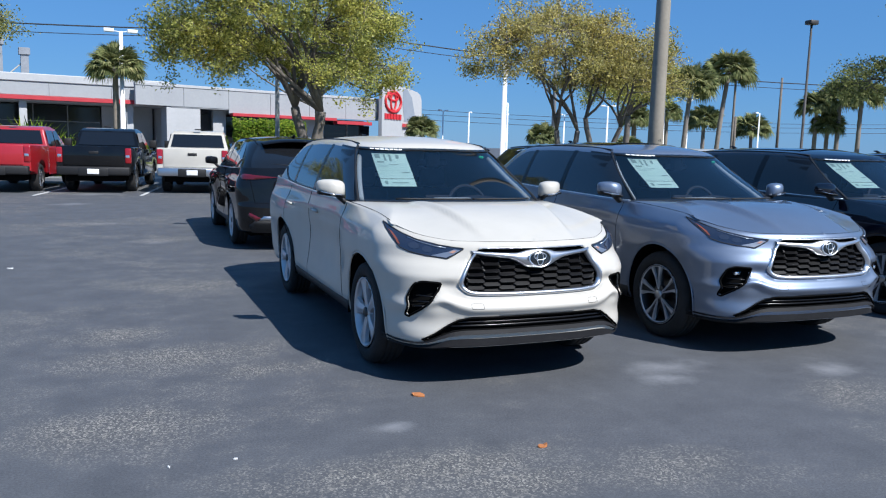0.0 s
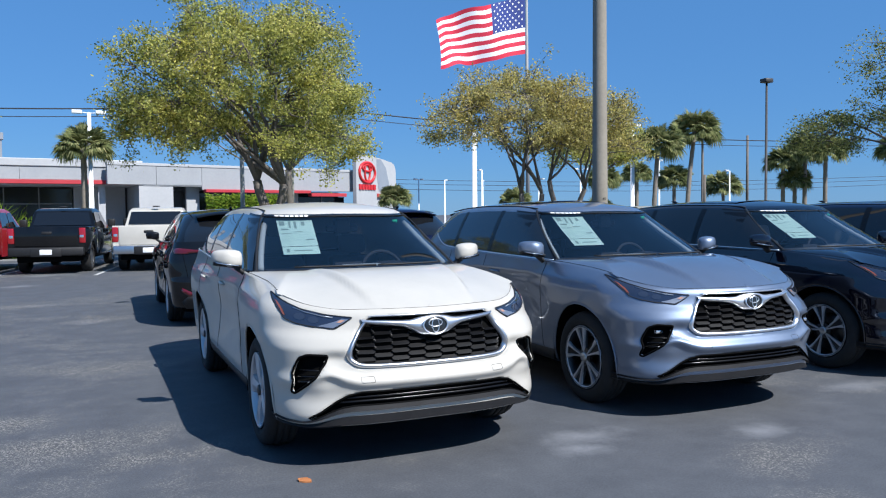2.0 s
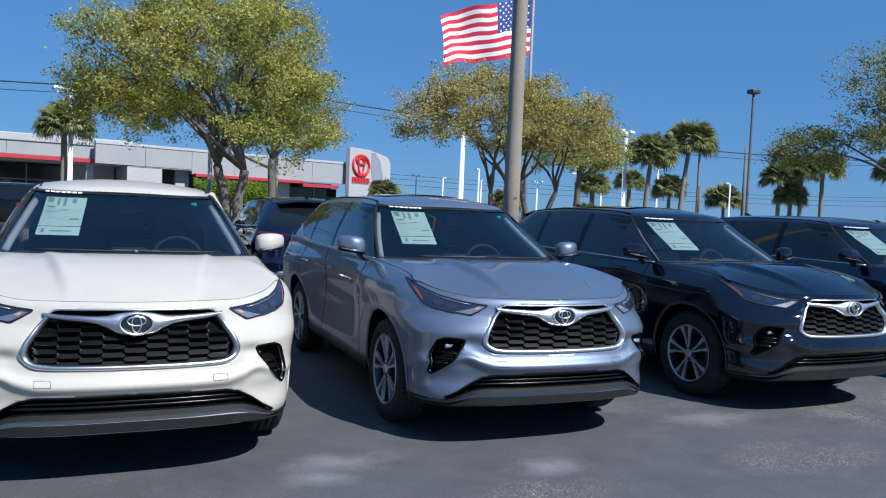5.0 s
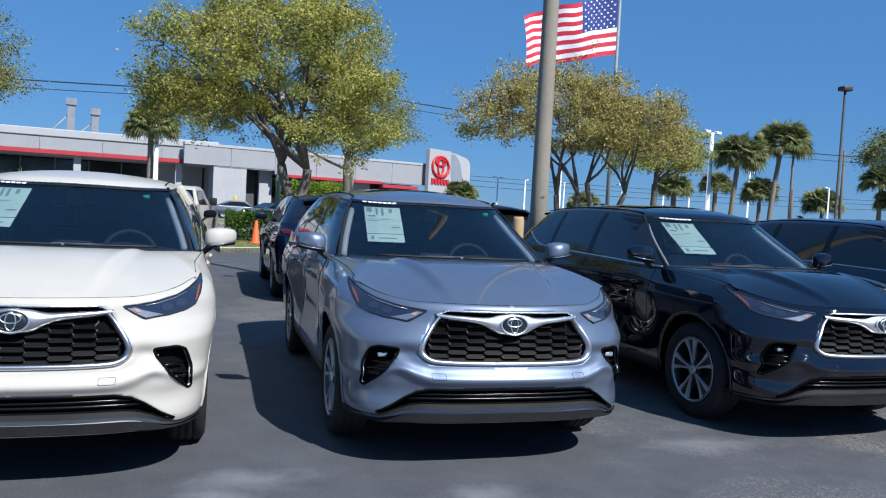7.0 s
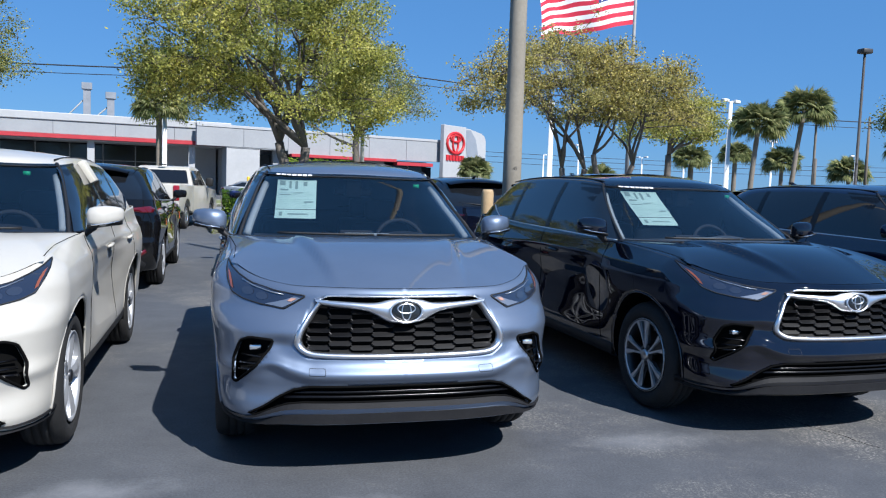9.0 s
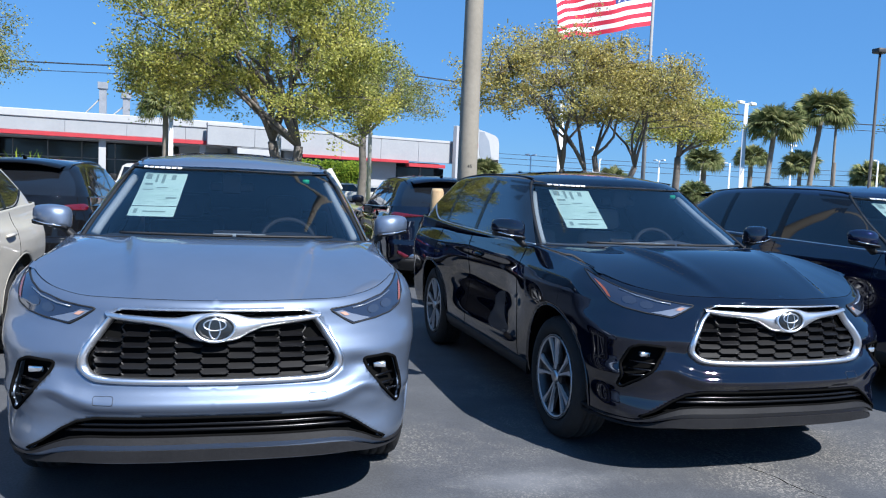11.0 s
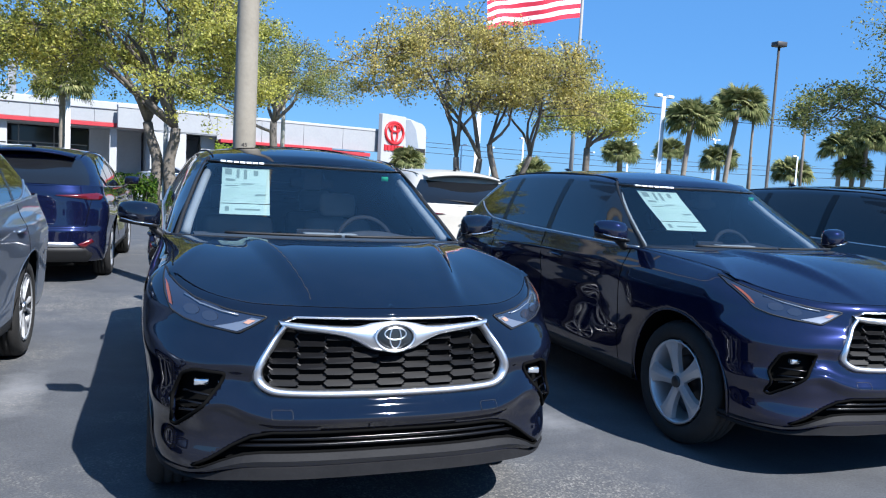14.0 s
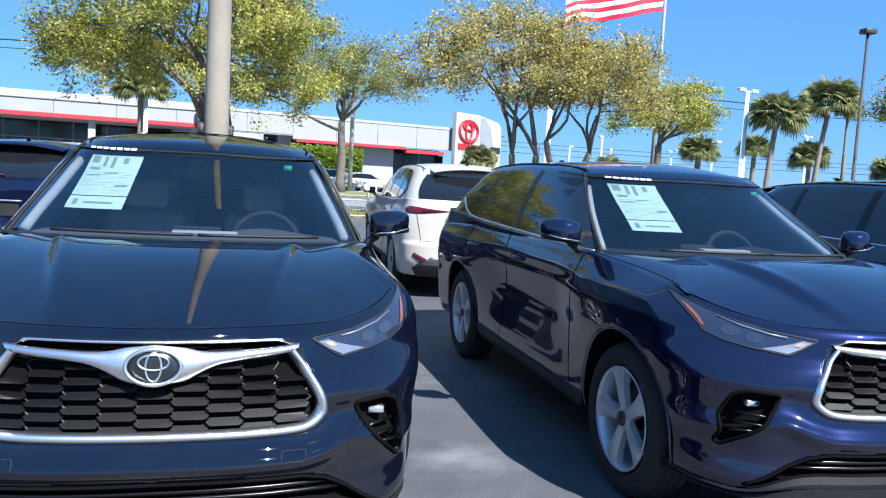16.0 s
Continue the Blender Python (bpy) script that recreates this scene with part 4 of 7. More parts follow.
        for cx, cz in ((0.705, 0.922), (0.775, 0.940)):
            eye = [(cx + 0.030 * math.cos(k / 12 * math.tau), cz + 0.020 * math.sin(k / 12 * math.tau)) for k in range(12)]
            part("projector", sheet(eye if s > 0 else flip(eye), lambda a, b: on_front(a, b, 0.005), 0.015), LAMP_EYE, lamp)
        bm = bmesh.new()
        tube(bm, [on_front(s * x, z, 0.006) for x, z in ((0.60, 0.936), (0.66, 0.944), (0.74, 0.964), (0.80, 0.988))], 0.004, 4)
        part("lamp_bar", bm, LAMP_GREY, lamp)
        # fog lamp pocket
        pf = FOGHOLE if s > 0 else flip(FOGHOLE)
        pocket = part("fog_pocket", sheet(shrunk(pf, 1.25), lambda a, b: on_front(a, b, -0.045), 0.02), VOID, car)
        bm = bmesh.new()
        for k in range(3):
            z = 0.632 - 0.036 * k
            tube(bm, [on_front(s * (0.700 + 0.030 * k), z, -0.012), on_front(s * (0.812 + 0.008 * k), z - 0.004, -0.012)], 0.006, 5)
        part("pocket_fin", bm, BLACK_GLOSS, pocket)
        bm = bmesh.new()
        tube(bm, [on_front(*p, -0.001) for p in resample(pf, 0.02)], 0.0085, 6, closed=True)
        part("pocket_rim", bm, VOID, pocket)
        if style != "five" or paint_mat is PAINT_NAVY:
            bm = bmesh.new()
            c = on_front(s * 0.748, 0.668, -0.020)
            box(bm, c - Vector((0.030, 0.006, 0.014)), c + Vector((0.030, 0.03, 0.014)), 0.006)
            part("fog_lamp", bm, LAMP_CLEAR, pocket)
    # grille
    full = GRILLE + [(-x, z) for x, z in GRILLE[-2:0:-1]]
    back = part("grille", sheet(full, lambda a, b: on_front(a, b, -0.045), 0.04), VOID, car)
    bm = bmesh.new()
    grille_mesh(bm)
    part("grille_mesh", bm, GRILLE_BLACK, back, smooth=False)
    bm = bmesh.new()
    raised = ((0.0, -0.004), (0.12, 0.010), (0.5, 0.017), (0.88, 0.010), (1.0, -0.020))
    out_line = even([(0.0, 0.630), (0.25, 0.632), (0.45, 0.638), (0.512, 0.656), (0.546, 0.690), (0.552, 0.728), (0.534, 0.775), (0.494, 0.832), (0.457, 0.882), (0.434, 0.912)], 44)
    in_line = even([(0.0, 0.661), (0.25, 0.662), (0.43, 0.666), (0.485, 0.677), (0.514, 0.700), (0.519, 0.730), (0.505, 0.772), (0.472, 0.826), (0.440, 0.872), (0.418, 0.898)], 44)
    wing_top = even([(0.452, 0.928), (0.40, 0.922), (0.30, 0.918), (0.20, 0.915), (0.14, 0.918), (0.085, 0.930), (0.0, 0.940)], 30)
    wing_low = even([(0.428, 0.898), (0.36, 0.890), (0.28, 0.884), (0.20, 0.873), (0.145, 0.852), (0.085, 0.820), (0.0, 0.808)], 30)
    strip_top = even([(0.405, 0.937), (0.39, 0.947), (0.20, 0.950), (0.0, 0.951)], 20)
    strip_low = even([(0.395, 0.933), (0.38, 0.939), (0.20, 0.941), (0.0, 0.942)], 20)
    for a, b in ((out_line, in_line), (wing_top, wing_low), (strip_top, strip_low)):
        whole = [(-x, z) for x, z in a[:0:-1]] + a if a[0][0] < 0.01 else a + [(-x, z) for x, z in a[-2::-1]]
        other = [(-x, z) for x, z in b[:0:-1]] + b if b[0][0] < 0.01 else b + [(-x, z) for x, z in b[-2::-1]]
        band(bm, whole, other, raised if a is not strip_top else ((0.0, -0.004), (0.3, 0.006), (0.8, 0.006), (1.0, -0.010)))
    bmesh.ops.recalc_face_normals(bm, faces=bm.faces)
    part("grille_surround", bm, CHROME if chrome_line else SATIN, back, "bright metal grille surround")
    bm = bmesh.new()
    oval = [(0.080 * math.cos(k / 28 * math.tau), 0.874 + 0.054 * math.sin(k / 28 * math.tau)) for k in range(28)]
    plate = sheet([(x * 0.95, z) for x, z in oval], lambda a, b: on_front(a, b, 0.026), 0.03, 0.03)
    badge = part("badge", plate, BADGE_DARK, car)
    tube(bm, [on_front(a, b, 0.028) for a, b in oval], 0.0065, 7, closed=True)
    tube(bm, [on_front(0.55 * a, 0.874 + 0.42 * (b - 0.874) + 0.014, 0.028) for a, b in oval], 0.0035, 5, closed=True)
    tube(bm, [on_front(0.28 * a, 0.874 + 0.80 * (b - 0.874), 0.028) for a, b in oval], 0.0035, 5, closed=True)
    part("badge_ring", bm, CHROME, badge)
    # lower intake
    full = INTAKE + [(-x, z) for x, z in INTAKE[-2:0:-1]]
    deep = [(x * 1.02, z - 0.03 if z < 0.42 and abs(x) < 0.6 else z + 0.008) for x, z in full]
    low = part("lower_intake", sheet(deep, lambda a, b: on_front(a, b, -0.04), 0.04), VOID, car)
    bm = bmesh.new()
    for z, w in ((0.461, 0.555), (0.436, 0.60)):
        tube(bm, [on_front(-w + 2 * w * k / 16, z - 0.02 * max(0, abs(-1 + k / 8) - 0.8), -0.010) for k in range(17)], 0.0085, 6)
    part("intake_slat", bm, BLACK_GLOSS, low)
    bm = bmesh.new()
    tube(bm, [on_front(*p, 0.001) for p in resample(full, 0.03)], 0.007, 6, closed=True)
    part("intake_rim", bm, VOID, low)
    bm = bmesh.new()
    rows = []
    for k in range(-36, 37):
        a = abs(k) / 36 * math.pi / 2 * 0.985
        sx = 1 if k >= 0 else -1

        def at(z, o):
            n, w = tab(z, NOSE), half_width(tab(z, NOSE) + FD, z)
            e = 2 / squareness(z)
            p = Vector((w * math.sin(a) ** e, n + FD * (1 - math.cos(a) ** e), z))
            d = Vector((math.sin(a) ** 1.1, -math.cos(a) ** 1.1, 0)).normalized()
            return Vector(((p.x + d.x * o) * sx, p.y + d.y * o, z))

        q = at(0.35, 0).x * sx
        top = tab(q, [(0, 0.413), (0.50, 0.412), (0.58, 0.403), (0.66, 0.372), (0.74, 0.330), (0.80, 0.316), (0.93, 0.320)])
        o = 1 - 0.6 * max(0, (q - 0.6) / 0.33)
        foot = tab(q, [(0, 0.288), (0.55, 0.286), (0.72, 0.268), (0.93, 0.258)])
        drop = top - foot
        rows.append([bm.verts.new(at(z, d)) for z, d in ((top, -0.014), (top - 0.004, 0.012 * o), (top - 0.24 * drop, 0.024 * o), (top - 0.28 * drop, -0.012 * o), (top - 0.46 * drop, -0.012 * o), (top - 0.50 * drop, 0.008 * o), (foot + 0.016, 0.032 * o), (foot - 0.012, -0.03))])
    for p, q in zip(rows, rows[1:]):
        for k in range(7):
            bm.faces.new((p[k], q[k], q[k + 1], p[k + 1]))
    bmesh.ops.recalc_face_normals(bm, faces=bm.faces)
    part("front_lip", bm, LIP_GREY, car, smooth=False)
    bm = bmesh.new()
    box(bm, (-0.60, -0.55, 0.25), (0.60, -0.30, 0.33), 0.03)
    box(bm, (-0.54, -0.73, 0.305), (0.54, -0.50, 0.325))
    box(bm, (-0.34, -0.82, 0.306), (0.34, -0.70, 0.326))
    box(bm, (-0.76, -0.32, 0.20), (0.76, 3.55, 0.30), 0.03)
    box(bm, (-0.60, 3.5, 0.22), (0.60, 3.85, 0.30), 0.03)
    rim = [(0.80 * k / 20, min(-0.22, front_y(0.80 * k / 20, 0.30) + 0.035)) for k in range(-20, 21)]
    for z in (0.302, 0.286):
        bm.faces.new([bm.verts.new((x, y, z)) for x, y in rim] + [bm.verts.new((0.80, -0.20, z)), bm.verts.new((-0.80, -0.20, z))])
    part("underbody", bm, VOID, car)
    # gap between hood and nose
    bm = bmesh.new()
    seam = []
    for k in range(-28, 29):
        x, z = 0.83 * k / 28, 1.0
        for _ in range(3):
            y = front_y(x, z)
            z = fend_top(y)
        seam.append(Vector((x, y - 0.001, z - 0.001)))
    tube(bm, seam, 0.0014, 5)
    for s in (1, -1):
        tube(bm, [Vector((s * (half_width(y, fend_top(y)) - 0.010), y, fend_top(y) + 0.003)) for y in [-0.30 + 0.84 * k / 14 for k in range(15)]], 0.0035, 4)
    part("hood_gap", bm, VOID, body)
    if style != "five":
        bm = bmesh.new()
        g = []
        for i in range(-8, 9):
            row = []
            for k in range(11):
                x, y = 0.43 * i / 8, 1.58 + 1.0 * k / 10
                top = 1.690 - 0.010 * abs(max(1.75, min(2.75, y)) - 2.1)
                row.append(bm.verts.new((x, y, eave(y) + (top - eave(y)) * (1 - (abs(x) / 0.615) ** 2.2) + 0.007)))
            g.append(row)
        for p, q in zip(g, g[1:]):
            for k in range(10):
                bm.faces.new((p[k], q[k], q[k + 1], p[k + 1]))
        part("sunroof", bm, GLASS_DARK, car)
    # tow-hook covers
    for s in (-1, 1):
        bm = bmesh.new()
        c = [(s * 0.40, 0.555), (s * 0.48, 0.555), (s * 0.48, 0.588), (s * 0.40, 0.588)]
        tube(bm, [on_front(a, b, 0.0) for a, b in rounded(c, 0.008, 2)], 0.0013, 4, closed=True)
        part("tow_cover_gap", bm, BLACK_PLASTIC, body)
    # tail
    for s in (1, -1):
        pt = TAIL_LAMP if s > 0 else flip(TAIL_LAMP)
        part("tail_light", sheet(pt, lambda a, b: on_rear(a, b, 0.010), 0.03, 0.03), TAIL_RED, car)
        rf = [(0.64, 0.50), (0.79, 0.575), (0.81, 0.53), (0.70, 0.45)]
        part("rear_reflector", sheet(rf if s > 0 else flip(rf), lambda a, b: on_rear(a, b, 0.008), 0.03, 0.02), TAIL_RED, car)
    part("rear_window", rear_window(), GLASS_DARK, car)
    bm = bmesh.new()
    rows = []
    for k in range(25):
        x = -0.54 + 1.08 * k / 24
        q = (x / 0.54) ** 2
        top = 1.652 - 0.058 * abs(x / 0.54) ** 2.4
        rows.append([bm.verts.new(p) for p in ((x, 3.22 - 0.03 * q, top + 0.004), (x, 3.66 - 0.12 * q, top - 0.030), (x, 3.67 - 0.12 * q, top - 0.050), (x, 3.42 - 0.06 * q, top - 0.065))])
    for p, q in zip(rows, rows[1:]):
        for k in range(3):
            bm.faces.new((p[k], q[k], q[k + 1], p[k + 1]))
    bmesh.ops.recalc_face_normals(bm, faces=bm.faces)
    painted(part("roof_spoiler", bm, paint_mat, car))
    low = [(-0.72, 0.46), (0.72, 0.46), (0.80, 0.38), (0.74, 0.28), (-0.74, 0.28), (-0.80, 0.38)]
    part("rear_skirt", sheet(low, lambda a, b: on_rear(a, b, 0.008), 0.05, 0.03), BLACK_PLASTIC, car)
    mid = [(-0.60, 0.53), (0.60, 0.53), (0.66, 0.47), (-0.66, 0.47)]
    part("rear_trim", sheet(mid, lambda a, b: on_rear(a, b, 0.012), 0.05, 0.03), SATIN, car)
    num = rounded([(-0.17, 0.78), (0.17, 0.78), (0.17, 0.92), (-0.17, 0.92)], 0.015, 2)
    part("plate_recess", sheet(num, lambda a, b: on_rear(a, b, 0.004), 0.05), BLACK_PLASTIC, car)
    bm = bmesh.new()
    tube(bm, [on_rear(-0.20 + 0.4 * k / 6, 0.955, 0.012) for k in range(7)], 0.012, 6)
    part("tailgate_strip", bm, CHROME, car)
    bm = bmesh.new()
    tube(bm, [on_rear(-0.72, 0.74, 0.0)] + [on_rear(-0.72 + 1.44 * k / 20, 0.715, 0.0) for k in range(21)] + [on_rear(0.72, 0.74, 0.0)], 0.004, 4)
    for s in (1, -1):
        tube(bm, [on_rear(s * (0.72 + 0.06 * k / 8), 0.74 + 0.32 * k / 8, 0.0) for k in range(9)], 0.004, 4)
    part("tailgate_gap", bm, VOID, body)
    bm = bmesh.new()
    tube(bm, [Vector((0.0, 3.925, 1.245)), Vector((0.22, 3.89, 1.26)), Vector((0.46, 3.82, 1.275))], 0.010, 5)
    part("rear_wiper", bm, BLACK_PLASTIC, car)
    bm = bmesh.new()
    for x in (-0.02, 0.02):
        tube(bm, [Vector((x * 0.3, 3.02, 1.66)), Vector((x * 0.2, 3.10, 1.70)), Vector((0, 3.16, 1.705))], [0.02, 0.016, 0.004], 6)
    part("roof_fin", bm, BLACK_GLOSS, car)
    # wheels
    for s in (1, -1):
        for y in (0.0, 2.85):
            wheel(car, (s * 0.822, y, 0.376), s, style)
    cabin(car)
    return place_car(car, m)


def place_car(car, m):
    car.matrix_basis = m
    return car


def cabin(car):
    """What shows through the windscreen: dashboard, wheel, seats, mirror and pale pillar trim."""
    bm = bmesh.new()
    rows = []
    for k in range(21):
        x = -0.72 + 1.44 * k / 20
        hump = 0.035 * math.exp(-((x - 0.36) / 0.2) ** 2)
        rows.append([bm.verts.new(p) for p in ((x, 0.30 + 0.3 * abs(x) ** 2.2, 1.135), (x, 0.62, 1.150), (x, 0.86, 1.145 + hump), (x, 1.0, 1.08), (x, 1.02, 0.75))])
    for p, q in zip(rows, rows[1:]):
        for k in range(4):
            bm.faces.new((p[k], q[k], q[k + 1], p[k + 1]))
    part("dashboard", bm, CABIN, car)
    bm = bmesh.new()
    box(bm, (-0.11, 0.90, 1.12), (0.13, 0.93, 1.175), 0.008)
    part("dash_screen", bm, CABIN, car)
    # pale bar that paints in a reflection along the windscreen's foot
    bm = bmesh.new()
    box(bm, (-0.10, 0.66, 1.150), (0.22, 0.74, 1.168), 0.006)
    part("dash_reflection", bm, CABIN_PALE, car)
    bm = bmesh.new()
    c, tilt = Vector((0.37, 1.06, 1.075)), Matrix.Rotation(radians(-22), 4, "X")
    tube(bm, [c + tilt @ Vector((0.185 * math.cos(k / 28 * math.tau), 0, 0.185 * math.sin(k / 28 * math.tau))) for k in range(28)], 0.016, 7, closed=True)
    for a in (0.0, math.pi, -math.pi / 2):
        tube(bm, [c, c + tilt @ Vector((0.18 * math.cos(a), 0, 0.18 * math.sin(a)))], 0.022, 6)
    part("steering_wheel", bm, CABIN, car)
    for x in (-0.37, 0.37):
        for y in (1.62, 2.55):
            bm = bmesh.new()
            lean = Matrix.Translation((x, y, 0.0)) @ Matrix.Rotation(radians(-14), 4, "X")
            box(bm, (-0.25, -0.06, 0.70), (0.25, 0.08, 1.22), 0.05, lean)
            box(bm, (-0.135, -0.05, 1.24), (0.135, 0.06, 1.42), 0.04, lean)
            box(bm, (x - 0.25, y - 0.55, 0.58), (x + 0.25, y, 0.74), 0.05)
            part("seat", bm, CABIN_GREY, car)
    bm = bmesh.new()
    box(bm, (-0.14, 1.03, 1.425), (0.14, 1.06, 1.485), 0.014)
    box(bm, (-0.065, 0.985, 1.41), (0.055, 1.09, 1.545), 0.015)
    part("rear_view_mirror", bm, VOID, car)
    bm = bmesh.new()
    for s in (1, -1):
        tube(bm, [Vector((s * (cab_point("f", 0.725, v).x - 0.035), cab_point("f", 0.725, v).y + 0.055, cab_point("f", 0.725, v).z - 0.02)) for v in [0.12 + 0.70 * k / 8 for k in range(9)]], 0.026, 7)
    part("pillar_lining", bm, CABIN_PALE, car)
    bm = bmesh.new()
    box(bm, (-0.53, 1.22, 1.555), (0.53, 3.2, 1.575), 0.005)
    part("headlining", bm, CABIN_PALE, car)
    bm = bmesh.new()
    box(bm, (-0.84, 0.9, 0.45), (0.84, 3.6, 0.5))
    box(bm, (-0.80, 2.95, 0.5), (0.80, 3.05, 1.25), 0.04)
    part("cabin_floor", bm, VOID, car)
    bm = bmesh.new()
    box(bm, (0.455, 1.035, 1.495), (0.50, 1.041, 1.523))
    part("inspection_sticker", bm, bpy.data.materials.get("green_sticker") or material("green_sticker", (0.02, 0.45, 0.18), 0.6), car)


def recolour(car, new_paint, label):
    for o in car.children_recursive:
        if o.get("coat"):
            o.material_slots[0].material = new_paint
    car["label"] = label
    return car


def sticker(car_m):
    """The price sheet behind the windscreen, with blocks of unreadable print."""
    ob = thing("price_sheet", "pale green printed price sheet behind windscreen glass", "sign", None, "price sheets")
    lo, hi, x0, x1 = 0.365, 0.90, -0.545, -0.275

    def at(a, b, out=0.0):
        v = lo + (hi - lo) * b
        x = x0 + (x1 - x0) * a - 0.045 * (1 - b)
        w = cab_w(v)
        q = abs(x) / w
        y = cab_front(v) + CF * (1 - (1 - q**CFN) ** (1 / CFN))
        zt = eave(y) + 0.035 * (1 - q * q)
        zb = belt(y) - 0.02
        return Vector((x, y + 0.034 - out, zb + (zt - zb) * v - 0.018 + out * 0.5))

    def block(a0, a1, b0, b1, out, name, mat):
        bm = bmesh.new()
        g = [[bm.verts.new(at(a0 + (a1 - a0) * i / 8, b0 + (b1 - b0) * k / 8, out)) for k in range(9)] for i in range(9)]
        for i in range(8):
            for k in range(8):
                bm.faces.new((g[i][k], g[i + 1][k], g[i + 1][k + 1], g[i][k + 1]))
        part(name, bm, mat, ob)

    block(0, 1, 0.235, 1, 0, "sheet", PAPER)
    block(0, 1, 0, 0.22, 0, "slip", PAPER)
    for a0, a1, b0, b1 in ((0.06, 0.20, 0.86, 0.97), (0.30, 0.36, 0.80, 0.97), (0.45, 0.52, 0.78, 0.97), (0.66, 0.76, 0.86, 0.96), (0.08, 0.28, 0.74, 0.78), (0.08, 0.34, 0.62, 0.64), (0.40, 0.66, 0.66, 0.68), (0.1, 0.18, 0.06, 0.16), (0.30, 0.80, 0.09, 0.12), (0.70, 0.92, 0.40, 0.44)):
        block(a0, a1, b0, b1, 0.002, "print", PAPER_INK)
    rnd = random.Random(4)
    for k in range(9):
        b = 0.28 + 0.05 * k
        bm = bmesh.new()
        a = 0.06
        while a < 0.9:
            long = rnd.uniform(0.03, 0.16)
            if rnd.random() < 0.75:
                bm.faces.new([bm.verts.new(at(p, q, 0.002)) for p, q in ((a, b), (min(0.95, a + long), b), (min(0.95, a + long), b + 0.006), (a, b + 0.006))])
            a += long + 0.03
        part("print_line", bm, PALE_INK, ob)
    for k in range(7):
        block(-0.05 + k * 0.135, 0.05 + k * 0.135, 1.030, 1.065, 0.042, "marker_stroke", WHITE_CHALK)
    ob.matrix_basis = car_m
    return ob

# ---- the row that faces the walk ----
CARS = ((2.521, 5.430, 0.85), (5.176, 5.460, 0.0), (8.069, 5.644, 2.39), (11.073, 5.760, 3.12), (14.05, 5.98, 3.1))


def car_pose(x, y, turn):
    return pose(x, y, 0, 0, 0, turn)


white_car = family_car(PAINT_WHITE, "five", "white family car with silver five-spoke wheels", car_pose(*CARS[0]), False)
silver_car = family_car(PAINT_SILVER, "ten", "blue-silver metallic family car with two-tone wheels", car_pose(*CARS[1]))
black_car = recolour(copy_thing(silver_car, car_pose(*CARS[2])), PAINT_BLACK, "black family car with chrome grille surround")
for o in black_car.children:
    if o.name.split(".")[0] == "seat":
        o.material_slots[0].link = "OBJECT"
        o.material_slots[0].material = CABIN_PALE
    if o.name.split(".")[0] == "dashboard":
        o.material_slots[0].link = "OBJECT"
        o.material_slots[0].material = DASH_GREY
navy_car = family_car(PAINT_NAVY, "five", "dark blue family car with silver five-spoke wheels", car_pose(*CARS[3]), True)
recolour(copy_thing(silver_car, car_pose(*CARS[4])), PAINT_BLACK, "black family car at the end of row")
for c in CARS:
    sticker(car_pose(*c))

# ---- the row behind, tails to the walk ----
recolour(copy_thing(navy_car, pose(2.41, 15.3, 0, 0, 0, 180)), PAINT_COAL, "black family car seen from behind")
recolour(copy_thing(navy_car, pose(5.34, 15.95, 0, 0, 0, 180)), PAINT_NAVY, "dark blue family car seen from behind")
recolour(copy_thing(silver_car, pose(8.15, 16.2, 0, 0, 0, 180)), PAINT_BLACK, "black family car seen from behind")
recolour(copy_thing(white_car, pose(10.85, 15.35, 0, 0, 0, 180)), PAINT_WHITE, "white family car seen from behind")

# ---- light pole between the rows ----
lamp_post = thing("concrete_pole", "round tapered concrete lamp pole, grey-tan and weathered", "pole")
bm = bmesh.new()
lathe(bm, [(0.0, 0.0), (0.128, 0.0), (0.118, 2.0), (0.100, 6.0), (0.08, 11.0), (0.0, 11.0)], 28)
part("shaft", bm, POLE_CONCRETE, lamp_post)
lamp_post.matrix_basis = pose(7.81, 10.34, 0)


digits = bpy.data.curves.new("pole_number", "FONT")
digits.body, digits.size, digits.extrude, digits.align_x = "45", 0.06, 0.001, "CENTER"
digits.materials.append(BLACK_PLASTIC)
num = new("pole_number", digits)
num.parent = lamp_post
num.matrix_basis = pose(-0.005, -0.1195, 1.76, 90, 0, 0)

# pale cards hung in the rear door glass
CARD = mottled("buff_card", (0.46, 0.43, 0.36), (0.58, 0.55, 0.47), 6, 0.8, 0.1)
for c in CARS[:2]:
    card = thing("window_card", "buff cardboard tag box hooked on the side window", "card", car_pose(*c), "window cards")
    a, b, e = cab_side(1.72, 0.93, 0.006, 1), cab_side(1.72, 0.62, 0.006, 1), cab_side(1.90, 0.62, 0.006, 1)
    up, along = (a - b).normalized(), (e - b).normalized()
    out = along.cross(up).normalized()
    out = out if out.x > 0 else -out
    bm = bmesh.new()
    box(bm, (0, 0, 0), (0.17, (a - b).length, 0.045), 0.006, Matrix.Translation(b) @ Matrix((along, up, out)).transposed().to_4x4())
    bmesh.ops.recalc_face_normals(bm, faces=bm.faces)
    part("card", bm, CARD, card)

